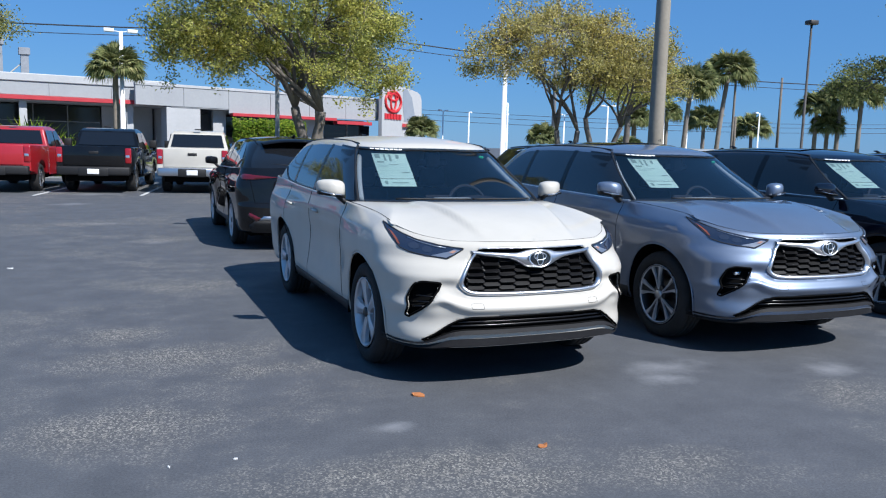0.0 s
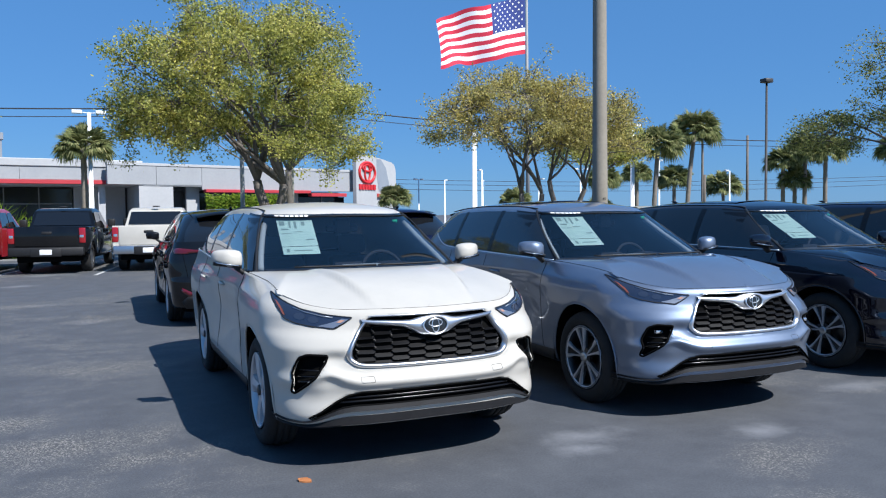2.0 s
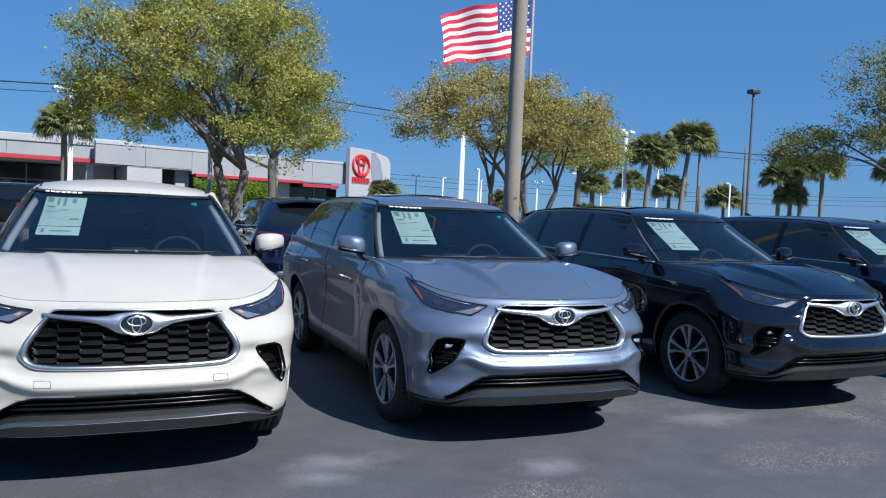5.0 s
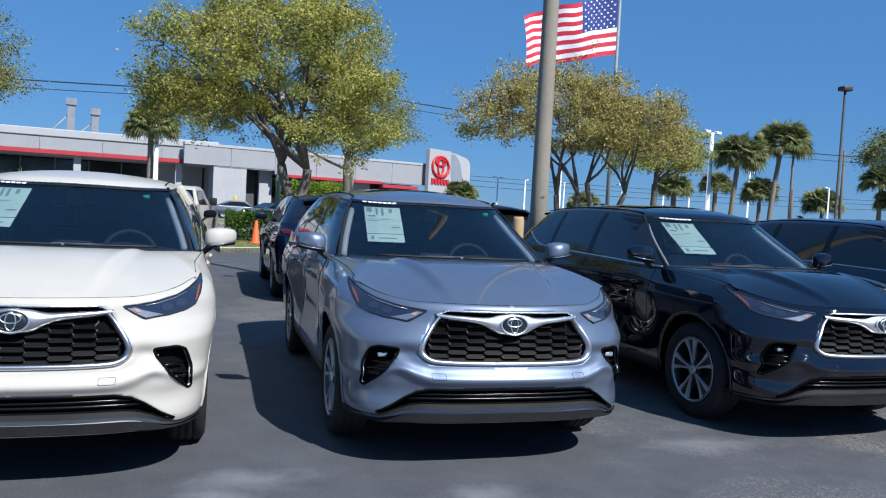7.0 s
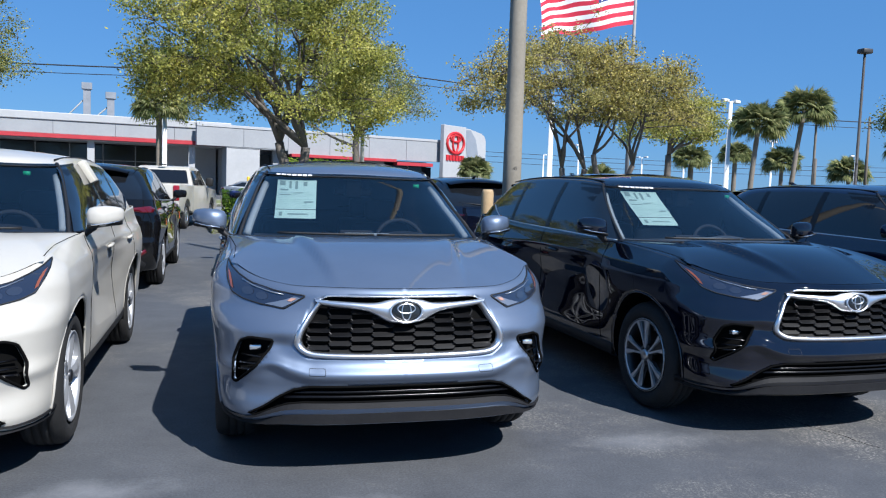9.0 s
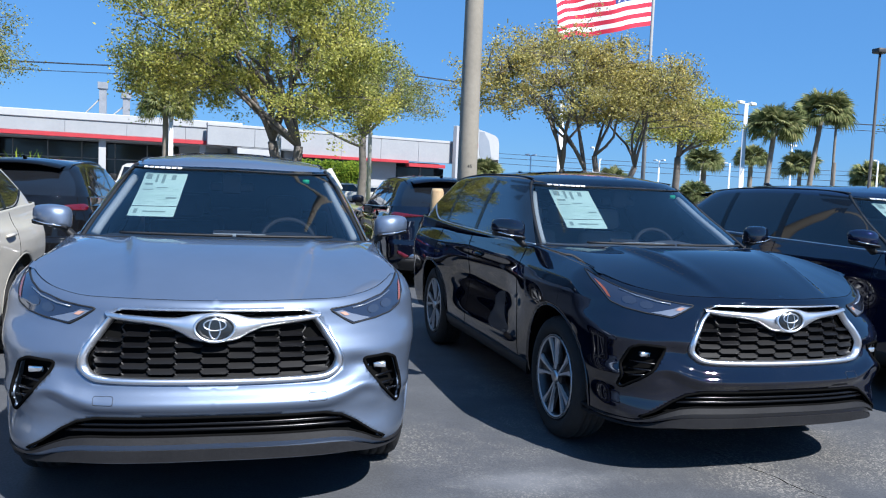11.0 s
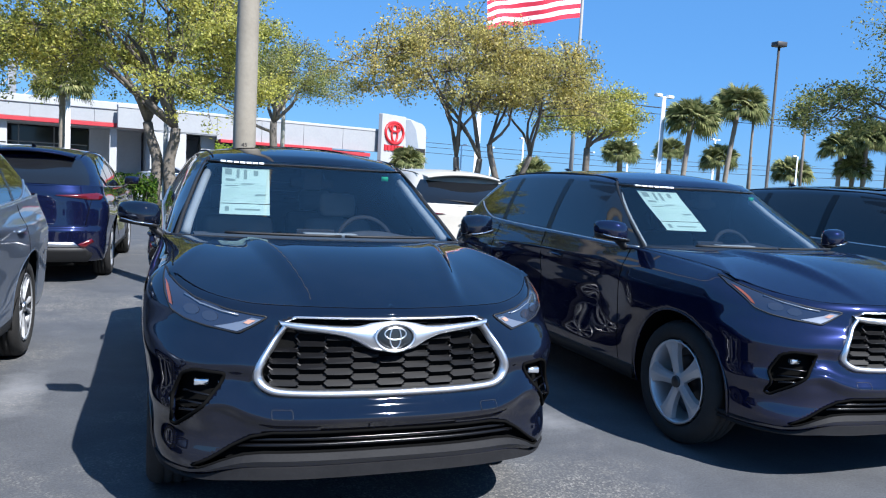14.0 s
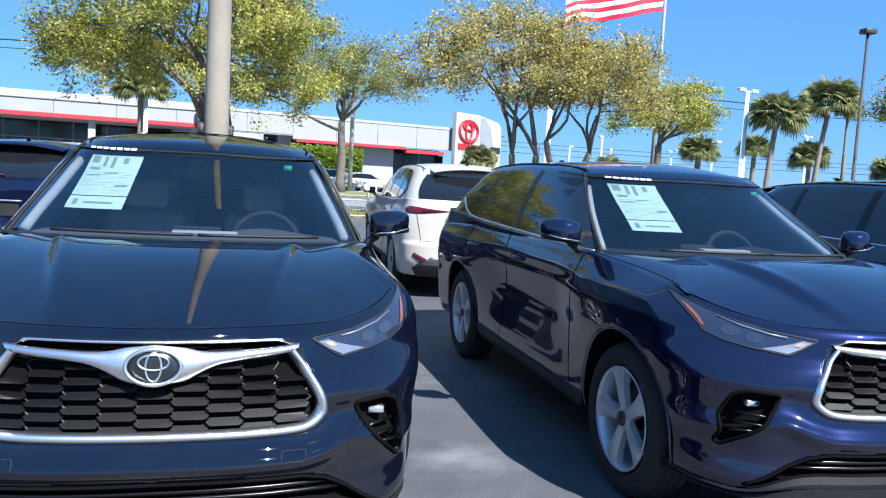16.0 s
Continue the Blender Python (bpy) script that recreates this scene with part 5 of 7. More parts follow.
# ---- planted island, kerb, far road and verge ----
def slab(name, outline, z0, z1, mat, label, category):
    bm = bmesh.new()
    lo = [bm.verts.new((x, y, z0)) for x, y in outline]
    hi = [bm.verts.new((x, y, z1)) for x, y in outline]
    bm.faces.new(hi)
    n = len(outline)
    for i in range(n):
        bm.faces.new((lo[i], lo[(i + 1) % n], hi[(i + 1) % n], hi[i]))
    bmesh.ops.recalc_face_normals(bm, faces=bm.faces)
    return tagged(part(name, bm, mat, None, "", False), label, category, kind="structure")


def kerb(outline, label):
    """A concrete kerb stone line: a real step with a rounded lip."""
    bm = bmesh.new()
    n = len(outline)
    prof = [(0.0, 0.0), (0.0, 0.12), (0.02, 0.15), (0.16, 0.15), (0.18, 0.12), (0.18, 0.0)]
    rows = []
    for i in range(n):
        a, p, b = (Vector(outline[j % n]) for j in (i - 1, i, i + 1))
        d = ((b - p).normalized() + (p - a).normalized()).normalized()
        out = Vector((d.y, -d.x))
        rows.append([bm.verts.new((p.x - out.x * o, p.y - out.y * o, z)) for o, z in prof])
    for i in range(n):
        p, q = rows[i], rows[(i + 1) % n]
        for k in range(len(prof) - 1):
            bm.faces.new((p[k], q[k], q[k + 1], p[k + 1]))
    bmesh.ops.recalc_face_normals(bm, faces=bm.faces)
    return tagged(part("kerb", bm, CONCRETE, None, "", False), label, "kerb", kind="structure")


ISLAND = [(3.7, 23.2), (7.2, 25.6), (11.6, 26.6), (16.0, 25.2), (24.0, 25.5), (34.0, 27.0), (60.0, 30.0), (60.0, 34.5), (34.0, 31.5), (20.0, 30.4), (11.0, 30.4), (4.6, 29.6), (3.4, 26.5)]
slab("grass_island", ISLAND, 0.0, 0.125, GRASS, "dry mown grass of planted parking island", "grass")
kerb(ISLAND, "pale concrete kerb round planted island")
slab("road", [(-60, 33), (-4, 33.2), (3.5, 33.4), (34, 35), (90, 40), (90, 50), (34, 46.5), (3, 45), (-60, 45)], 0.0, 0.006, ROAD_GREY, "pale grey asphalt road beyond parking island", "road")
VERGE = [(-60, 46), (3, 46), (34, 47.5), (90, 51), (90, 62), (34, 57.5), (18, 55.8), (3, 55.6), (-60, 55.6)]
slab("verge", VERGE, 0.0, 0.13, GRASS, "dry grass verge in front of showroom", "grass")
kerb(VERGE, "pale concrete kerb of grass verge")


def tufts(name, count, x0, x1, y0, y1, inside_of, z, label):
    rnd = random.Random(5)
    vs, fs = [], []
    for _ in range(count):
        x, y = rnd.uniform(x0, x1), rnd.uniform(y0, y1)
        if not inside(x, y, inside_of):
            continue
        for _ in range(5):
            a, h = rnd.uniform(0, 6.28), rnd.uniform(0.04, 0.11)
            dx, dy = math.cos(a), math.sin(a)
            px, py = x + rnd.gauss(0, 0.04), y + rnd.gauss(0, 0.04)
            i = len(vs)
            vs += [(px - dy * 0.006, py + dx * 0.006, z), (px + dy * 0.006, py - dx * 0.006, z), (px + dx * h * 0.6, py + dy * h * 0.6, z + h)]
            fs.append((i, i + 1, i + 2))
    return tagged(raw(name, vs, fs, GRASS_BLADE, None, "", False), label, "grass", kind="stuff")


def leaf_material(name, tones, through=0.35):
    """Leaves that differ one from the next and let some light through."""
    m = bpy.data.materials.new(name)
    m.use_nodes = True
    t = m.node_tree
    t.nodes.remove(t.nodes["Principled BSDF"])
    geo = node(m, "ShaderNodeNewGeometry")
    r = ramp(m, geo, "Random Per Island", tones)
    at = node(m, "ShaderNodeTexCoord")
    n = node(m, "ShaderNodeTexNoise", Scale=0.55, Detail=3.0)
    link(m, at, "Object", n, "Vector")
    shade = ramp(m, n, "Fac", [(0.3, (0.72, 0.80, 0.75)), (0.7, (1.15, 1.1, 0.95))])
    mul = node(m, "ShaderNodeMixRGB", Fac=1.0)
    mul.blend_type = "MULTIPLY"
    link(m, r, "Color", mul, 1)
    link(m, shade, "Color", mul, 2)
    d = node(m, "ShaderNodeBsdfDiffuse")
    tr = node(m, "ShaderNodeBsdfTranslucent")
    mix = node(m, "ShaderNodeMixShader", Fac=through)
    link(m, mul, "Color", d, "Color")
    link(m, mul, "Color", tr, "Color")
    link(m, d, 0, mix, 1)
    link(m, tr, 0, mix, 2)
    link(m, mix, 0, t.nodes["Material Output"], "Surface")
    return m


LEAF_OAK = leaf_material("spring_oak_leaf", [(0.0, (0.14, 0.155, 0.06)), (0.3, (0.33, 0.335, 0.10)), (0.7, (0.53, 0.51, 0.13)), (1.0, (0.68, 0.62, 0.26))], 0.5)
LEAF_GOLD = leaf_material("yellowing_oak_leaf", [(0.0, (0.17, 0.15, 0.07)), (0.35, (0.41, 0.355, 0.13)), (0.75, (0.58, 0.50, 0.18)), (1.0, (0.68, 0.57, 0.30))], 0.5)
LEAF_DARK = leaf_material("dark_oak_leaf", [(0.0, (0.08, 0.095, 0.045)), (0.5, (0.27, 0.285, 0.10)), (1.0, (0.50, 0.48, 0.20))], 0.5)
LEAF_HEDGE = leaf_material("hedge_leaf", [(0.0, (0.02, 0.045, 0.012)), (0.6, (0.05, 0.10, 0.02)), (1.0, (0.12, 0.18, 0.03))], 0.3)
LEAF_BRIGHT = leaf_material("bright_shrub_leaf", [(0.0, (0.07, 0.13, 0.02)), (0.6, (0.16, 0.24, 0.03)), (1.0, (0.30, 0.34, 0.05))], 0.4)
PALM_LEAF = leaf_material("palm_leaf", [(0.0, (0.09, 0.11, 0.05)), (0.6, (0.20, 0.22, 0.10)), (1.0, (0.36, 0.34, 0.18))], 0.3)
GRASS_BLADE = leaf_material("grass_blade", [(0.0, (0.10, 0.13, 0.03)), (0.6, (0.22, 0.22, 0.07)), (1.0, (0.36, 0.32, 0.13))], 0.3)
BARK = mottled("grey_bark", (0.07, 0.06, 0.05), (0.20, 0.175, 0.15), 3.0, 0.9, 0.8, 22.0)
PALM_BARK = mottled("palm_bark", (0.12, 0.10, 0.08), (0.27, 0.235, 0.20), 4.0, 0.9, 0.8, 16.0)
tufts("grass_tufts", 5200, 3.0, 22.0, 23.0, 31.0, ISLAND, 0.12, "short dry grass blades on parking island")


def path_between(rnd, a, b, n, bow, wander):
    """A gently wavering line from a to b."""
    u = Vector((rnd.gauss(0, 1), rnd.gauss(0, 1), rnd.gauss(0, 0.5)))
    w = Vector((rnd.gauss(0, 1), rnd.gauss(0, 1), rnd.gauss(0, 0.5)))
    f0 = rnd.uniform(0, 3.0)
    pts = []
    for k in range(n + 1):
        t = k / n
        p = a.lerp(b, t)
        env = math.sin(math.pi * t)
        p.z += bow * env
        p += (u * math.sin(3.2 * t + f0) + w * 0.6 * math.sin(7.0 * t + f0)) * wander * env
        pts.append(p)
    return pts


def oak(seed, base, stems, fork, middle, size, limbs, boughs, twigs, leaves, leaf, leaf_mat, thick, label, spread=0.38, low_limb=None, floor=-0.45, lobe=None):
    """An open-crowned tree: trunk stems, limbs, boughs and twigs, and a crown of separate small leaves."""
    rnd = random.Random(seed)
    tree = thing("oak_tree", label, "tree", Matrix.Translation(base), "oaks round the car park")
    mid, size = Vector(middle), Vector(size)
    bm = bmesh.new()
    tops = []
    for k in range(stems):
        a = rnd.uniform(0, 6.28) if stems == 1 else k / stems * math.tau + rnd.uniform(-0.3, 0.3)
        foot = Vector((math.cos(a), math.sin(a), 0)) * (0.0 if stems == 1 else thick * 0.9)
        top = Vector((foot.x * 3.0 + rnd.gauss(0, 0.2), foot.y * 3.0 + rnd.gauss(0, 0.2), fork * rnd.uniform(0.9, 1.15)))
        pts = path_between(rnd, foot, top, 7, 0.0, 0.08)
        r0 = thick / (1 if stems == 1 else 1.35)
        tube(bm, pts, [r0 * (1.35 if i == 0 else 1.0) * (1 - 0.28 * i / 7) for i in range(8)], 10)
        tops.append((top, r0 * 0.72))
    part("trunk", bm, BARK, tree)
    bm = bmesh.new()

    def spot(shell0, shell1):
        while True:
            v = Vector((rnd.gauss(0, 1), rnd.gauss(0, 1), rnd.gauss(0, 1))).normalized()
            if v.z < floor:
                continue
            v *= rnd.uniform(shell0, shell1) ** 0.6
            q = Vector((v.x * size.x, v.y * size.y, v.z * size.z))
            lump = noise.noise(Vector((v.x * 2.8 + seed, v.y * 2.8, v.z * 2.8)))
            hole = noise.noise(Vector((q.x * 0.75 + seed * 3, q.y * 0.75, q.z * 0.75)))
            if hole < -0.27:
                continue
            if lobe and rnd.random() < lobe[2]:
                return Vector(lobe[0]) + Vector((v.x * lobe[1][0], v.y * lobe[1][1], v.z * lobe[1][2]))
            return mid + q * (1 + 0.75 * lump)

    mains = []
    for k in range(limbs):
        top, r = tops[k % len(tops)]
        goal = mid + (spot(0.3, 0.55) - mid) * 0.8
        pts = path_between(rnd, top, goal, 7, 0.25, 0.22)
        tube(bm, pts, [r * 0.60 * (1 - 0.74 * i / 7) for i in range(8)], 7)
        mains.append((pts, r * 0.6))
    if low_limb:
        top, r = tops[0]
        pts = path_between(rnd, top * 0.85, Vector(low_limb), 8, -0.3, 0.10)
        tube(bm, pts, [r * 0.48 * (1 - 0.7 * i / 8) for i in range(9)], 7)
        mains.append((pts, r * 0.5))
    seconds = []
    for k in range(boughs):
        goal = spot(0.35, 0.85)
        pts, r = min(mains, key=lambda m: min((p - goal).length for p in m[0][2:]))
        start = min(pts[2:], key=lambda p: (p - goal).length + 0.4 * abs(p.z - goal.z))
        way = path_between(rnd, start, goal, 5, 0.12, 0.14)
        tube(bm, way, [r * 0.34 * (1 - 0.75 * i / 5) + 0.006 for i in range(6)], 5)
        seconds.append(way)
    ends = []
    for k in range(twigs):
        goal = spot(0.45, 1.0)
        way = min(seconds, key=lambda w: min((p - goal).length for p in w))
        start = min(way, key=lambda p: (p - goal).length)
        if (start - goal).length > 1.5:
            goal = start + (goal - start).normalized() * rnd.uniform(0.7, 1.5)
        twig = path_between(rnd, start, goal, 4, 0.05, 0.07)
        tube(bm, twig, [0.016, 0.013, 0.010, 0.007, 0.004], 4, cap=False)
        ends.append(twig)
    part("branch", bm, BARK, tree)
    vs, fs = [], []
    for _ in range(leaves):
        twig = ends[int(rnd.random() * len(ends))]
        p = twig[rnd.choice((1, 2, 3, 4))].lerp(twig[-1], rnd.random())
        p = p + Vector((rnd.gauss(0, spread), rnd.gauss(0, spread), rnd.gauss(0, spread * 0.72) - 0.05))
        u = Vector((rnd.gauss(0, 1), rnd.gauss(0, 1), rnd.gauss(0, 0.8))).normalized()
        w = u.orthogonal().normalized()
        w.rotate(Matrix.Rotation(rnd.uniform(0, 6.28), 3, u))
        s = leaf * rnd.uniform(0.6, 1.35)
        i = len(vs)
        vs += [p - u * s, p + w * s * 0.55, p + u * s, p - w * s * 0.55]
        fs.append((i, i + 1, i + 2, i + 3))
    raw("crown", vs, fs, leaf_mat, tree, "", False)
    return tree


oak(11, (6.3, 28.9, 0.1), 2, 2.6, (-0.75, 0.3, 6.05), (4.6, 4.1, 3.2), 13, 150, 1250, 108000, 0.051, LEAF_OAK, 0.30, "spreading oak with yellow-green spring leaves on island", 0.19, floor=-0.80, lobe=((-4.3, 0, 4.9), (1.4, 1.6, 1.05), 0.07))
oak(12, (16.3, 27.3, 0.1), 2, 2.4, (-0.6, 0.0, 5.1), (3.5, 3.2, 2.2), 10, 90, 600, 33000, 0.049, LEAF_GOLD, 0.19, "open oak with thin yellow-brown spring leaves", 0.17, floor=-0.5)
oak(17, (17.6, 26.9, 0.1), 2, 2.5, (1.0, 0.0, 4.7), (2.5, 2.6, 1.8), 7, 60, 360, 17000, 0.049, LEAF_GOLD, 0.18, "open oak leaning, with thin yellow leaves", 0.17, floor=-0.5)
oak(13, (26.2, 37.4, 0.0), 1, 3.2, (0.4, 0.0, 5.1), (2.6, 2.4, 1.8), 7, 46, 320, 18000, 0.064, LEAF_OAK, 0.22, "small round oak with bright yellow-green leaves", 0.2)
oak(14, (12.06, 52.6, 0.1), 1, 4.0, (0.6, 0, 7.2), (3.6, 3.4, 2.4), 9, 60, 400, 22000, 0.064, LEAF_DARK, 0.30, "oak with sparse green crown and low bent limb", 0.3, (-5.0, -1.0, 6.3))
oak(15, (31.0, 19.7, 0.1), 2, 2.7, (0, 0, 6.3), (4.0, 3.9, 2.8), 11, 90, 700, 40000, 0.051, LEAF_DARK, 0.25, "olive-green oak with open crown beside lot", 0.2, floor=-0.75, lobe=((-2.9, 3.9, 4.5), (1.5, 1.7, 1.0), 0.15))
oak(16, (-9.0, 35.0, 0.1), 2, 3.0, (0, 0, 6.4), (4.9, 4.4, 3.3), 10, 80, 640, 46000, 0.050, LEAF_DARK, 0.26, "dark green oak at edge of lot", 0.22)


def fan_palm(seed, base, height, reach, label, fronds=70, blades=21, girth=0.21, lean=(0, 0)):
    """A cabbage palm: ringed trunk and a round head of fan leaves split into narrow blades."""
    rnd = random.Random(seed)
    palm = thing("fan_palm", label, "palm tree", Matrix.Translation(base), "palms")
    bm = bmesh.new()
    n = 14
    pts = [Vector((lean[0] * (k / n) ** 1.6, lean[1] * (k / n) ** 1.6, height * k / n)) for k in range(n + 1)]
    tube(bm, pts, [girth * (1.3 if k == 0 else 1.0 - 0.15 * k / n) * (1 + (0.05 if k % 2 else -0.04)) for k in range(n + 1)], 10)
    part("trunk", bm, PALM_BARK, palm)
    top = pts[-1]
    vs, fs = [], []
    stems = bmesh.new()
    for f in range(fronds):
        a = f * 2.39996 + rnd.uniform(-0.3, 0.3)
        up = math.asin(1 - 1.42 * (f + 0.5) / fronds) + rnd.uniform(-0.1, 0.1)
        d = Vector((math.cos(a) * math.cos(up), math.sin(a) * math.cos(up), math.sin(up) * 0.72)).normalized()
        hub = top + Vector((d.x, d.y, d.z * 0.85)) * reach * rnd.uniform(0.44, 0.62)
        tube(stems, [top + d * 0.08, top.lerp(hub, 0.5) + Vector((0, 0, 0.06)), hub], [0.025, 0.018, 0.012], 4, cap=False)
        side = d.cross(Vector((0, 0, 1))).normalized()
        side.rotate(Matrix.Rotation(rnd.uniform(-0.9, 0.9), 3, d))
        nrm = side.cross(d).normalized()
        fall = 0.18 + 0.42 * max(0.0, 0.55 - math.sin(up))
        for b in range(blades):
            ang = radians(-120 + 240 * b / (blades - 1))
            long = reach * 0.46 * (0.66 + 0.34 * math.cos(ang * 0.75)) * rnd.uniform(0.85, 1.1)
            w = (d * math.cos(ang) + side * math.sin(ang)).normalized()
            mid = hub + w * long * 0.55 + nrm * 0.04 - Vector((0, 0, long * fall * 0.2))
            tip = hub + w * long * (1 - 0.2 * fall) - Vector((0, 0, long * fall))
            cr = w.cross(nrm).normalized() * (0.045 * reach / 1.6)
            i = len(vs)
            vs += [hub - cr * 0.4, hub + cr * 0.4, mid + cr, mid - cr, tip]
            fs += [(i, i + 1, i + 2, i + 3), (i + 3, i + 2, i + 4)]
    part("stalk", stems, PALM_LEAF, palm)
    raw("crown", vs, fs, PALM_LEAF, palm, "", False)
    return palm


fan_palm(1, (-0.6, 55.4, 0.1), 6.0, 2.1, "fan palm with green head before showroom")
fan_palm(2, (48.1, 55.1, 0), 8.7, 2.75, "tall fan palm with wide olive-green head", lean=(0.9, 0))
fan_palm(3, (42.0, 52.0, 0), 7.0, 2.45, "tall fan palm with wide olive-green head", lean=(0.5, 0))
fan_palm(4, (55.0, 65.0, 0), 5.0, 2.1, "short fan palm behind taller ones")
fan_palm(5, (56.5, 62.5, 0), 9.2, 1.3, "slim tall fan palm", girth=0.13)
fan_palm(6, (101.0, 107.0, 0), 6.0, 3.9, "distant round-headed fan palm", girth=0.3)
for k, (x, y, h, r) in enumerate(((60.9, 56.3, 6.3, 2.2), (62.2, 54.9, 7.0, 2.3), (63.4, 53.6, 7.2, 2.3), (62.0, 55.9, 4.4, 1.9), (67.1, 48.9, 7.0, 2.2))):
    fan_palm(10 + k, (x, y, 0), h, r, "fan palm in a group beside the road")
fan_palm(20, (33.5, 60.0, 0), 2.6, 1.7, "small fan palm far off")
fan_palm(21, (34.6, 48.4, 0), 4.0, 1.5, "brown-skirted fan palm behind small oak")
fan_palm(22, (33.2, 47.0, 0), 1.7, 1.4, "low young fan palm near small oak")
fan_palm(23, (24.5, 66.0, 0), 3.0, 1.8, "small fan palm beyond showroom corner")
fan_palm(24, (44.5, 57.5, 0), 5.0, 1.6, "short fan palm near white lamp mast")


def bush(name, lo, hi, count, leaf, mat, label, category="hedge", seed=3):
    """A clipped or loose shrub mass of separate leaves round a woody core."""
    rnd = random.Random(seed)
    lo, hi = Vector(lo), Vector(hi)
    ob = thing(name, label, category)
    bm = bmesh.new()
    c = (lo + hi) / 2
    for k in range(26):
        x = rnd.uniform(lo.x + 0.1, hi.x - 0.1)
        y = rnd.uniform(lo.y + 0.1, hi.y - 0.1)
        tube(bm, [Vector((x, y, lo.z)), Vector((x + rnd.gauss(0, 0.1), y, (lo.z + hi.z) / 2)), Vector((x + rnd.gauss(0, 0.2), y + rnd.gauss(0, 0.1), hi.z - 0.1))], [0.02, 0.014, 0.006], 4)
    part("stem", bm, BARK, ob)
    vs, fs = [], []
    for _ in range(count):
        p = Vector((rnd.uniform(lo.x, hi.x), rnd.uniform(lo.y, hi.y), lo.z + (hi.z - lo.z) * rnd.random() ** 0.6))
        bump = noise.noise(p * 1.1 + Vector((seed, 0, 0)))
        if p.z > hi.z - 0.28 * (hi.z - lo.z) * (0.5 - bump):
            p.z -= 0.3 * (hi.z - lo.z) * rnd.random()
        u = Vector((rnd.gauss(0, 1), rnd.gauss(0, 1), rnd.gauss(0, 1))).normalized()
        w = u.orthogonal().normalized()
        s = leaf * rnd.uniform(0.6, 1.3)
        i = len(vs)
        vs += [p - u * s, p + w * s * 0.6, p + u * s, p - w * s * 0.6]
        fs.append((i, i + 1, i + 2, i + 3))
    raw("foliage", vs, fs, mat, ob, "", False)
    return ob


bush("hedge", (3.9, 27.3, 0.1), (6.2, 28.3, 1.25), 3600, 0.055, LEAF_HEDGE, "dark green loose hedge on parking island")
bush("shrub", (9.0, 72.0, 0.0), (15.4, 74.2, 3.7), 9000, 0.13, LEAF_BRIGHT, "bright green shrubs in front of showroom", "shrub", 4)


def spiky(seed, base, reach, label):
    """Long arching grass-like leaves from one root."""
    rnd = random.Random(seed)
    vs, fs = [], []
    for _ in range(260):
        a, up = rnd.uniform(0, 6.28), rnd.uniform(0.5, 1.45)
        long = reach * rnd.uniform(0.6, 1.1)
        d = Vector((math.cos(a) * math.cos(up), math.sin(a) * math.cos(up), math.sin(up)))
        c = Vector((-math.sin(a), math.cos(a), 0)) * 0.034
        foot = Vector((rnd.gauss(0, 0.35), rnd.gauss(0, 0.25), 0))
        mid, tip = foot + d * long * 0.6, foot + d * long + Vector((0, 0, -0.25 * long))
        i = len(vs)
        vs += [foot - c, foot + c, mid + c, mid - c, tip]
        fs += [(i, i + 1, i + 2, i + 3), (i + 3, i + 2, i + 4)]
    ob = raw("spiky_plant", vs, fs, LEAF_BRIGHT, None, "", False)
    ob.matrix_basis = Matrix.Translation(base)
    return tagged(ob, label, "plant")


spiky(1, (-3.5, 35.0, 0.0), 3.1, "spiky arching green plant beyond parked pickups")
spiky(2, (-2.3, 35.4, 0.0), 2.2, "spiky arching green plant beyond parked pickups")
spiky(3, (-4.9, 35.2, 0.0), 2.5, "spiky arching green plant beyond parked pickups")

# ---- lamp masts, poles, wires, flag ----
MAST_WHITE = mottled("white_mast_paint", (0.70, 0.70, 0.69), (0.80, 0.80, 0.79), 1.0, 0.5, 0.05)
MAST_DARK = mottled("bronze_mast_paint", (0.03, 0.028, 0.028), (0.06, 0.056, 0.052), 1.0, 0.5, 0.1)
MAST_GREY = mottled("grey_mast", (0.22, 0.22, 0.21), (0.34, 0.34, 0.33), 1.0, 0.7, 0.1)
WOOD_POLE = mottled("tarred_pole", (0.10, 0.085, 0.07), (0.20, 0.17, 0.14), 2.0, 0.9, 0.4)
CABLE = material("black_cable", (0.02, 0.02, 0.022), 0.6)


def lamp_mast(base, height, mat, r0, r1, heads, label, turn=0.0):
    mast = thing("lamp_mast", label, "street lamp", pose(*base, 0, 0, turn), "lamp masts")
    bm = bmesh.new()
    lathe(bm, [(0, 0), (r0 * 1.8, 0), (r0 * 1.8, 0.08), (r0, 0.10), (r1, height), (0, height)], 12)
    part("mast", bm, mat, mast)
    for s in heads:
        bm = bmesh.new()
        if s:
            tube(bm, [Vector((0, 0, height - 0.05)), Vector((s * 0.45, 0, height))], 0.03, 6)
            box(bm, (min(s * 0.4, s * 1.0), -0.17, height - 0.08), (max(s * 0.4, s * 1.0), 0.17, height + 0.14), 0.03)
        else:
            box(bm, (-0.24, -0.20, height - 0.04), (0.24, 0.20, height + 0.16), 0.04)
        part("lamp_head", bm, mat, mast)
    return mast


lamp_mast((-0.2, 54.8, 0.1), 8.2, MAST_WHITE, 0.17, 0.11, (-1, 1), "white twin-headed lamp mast near palm")
lamp_mast((40.5, 52.8, 0), 8.7, MAST_WHITE, 0.19, 0.14, (-1, 1), "white twin-headed lamp mast by the road", 20)
lamp_mast((29.5, 28.0, 0.1), 7.55, MAST_DARK, 0.072, 0.05, (0,), "slim dark bronze lamp mast on island")
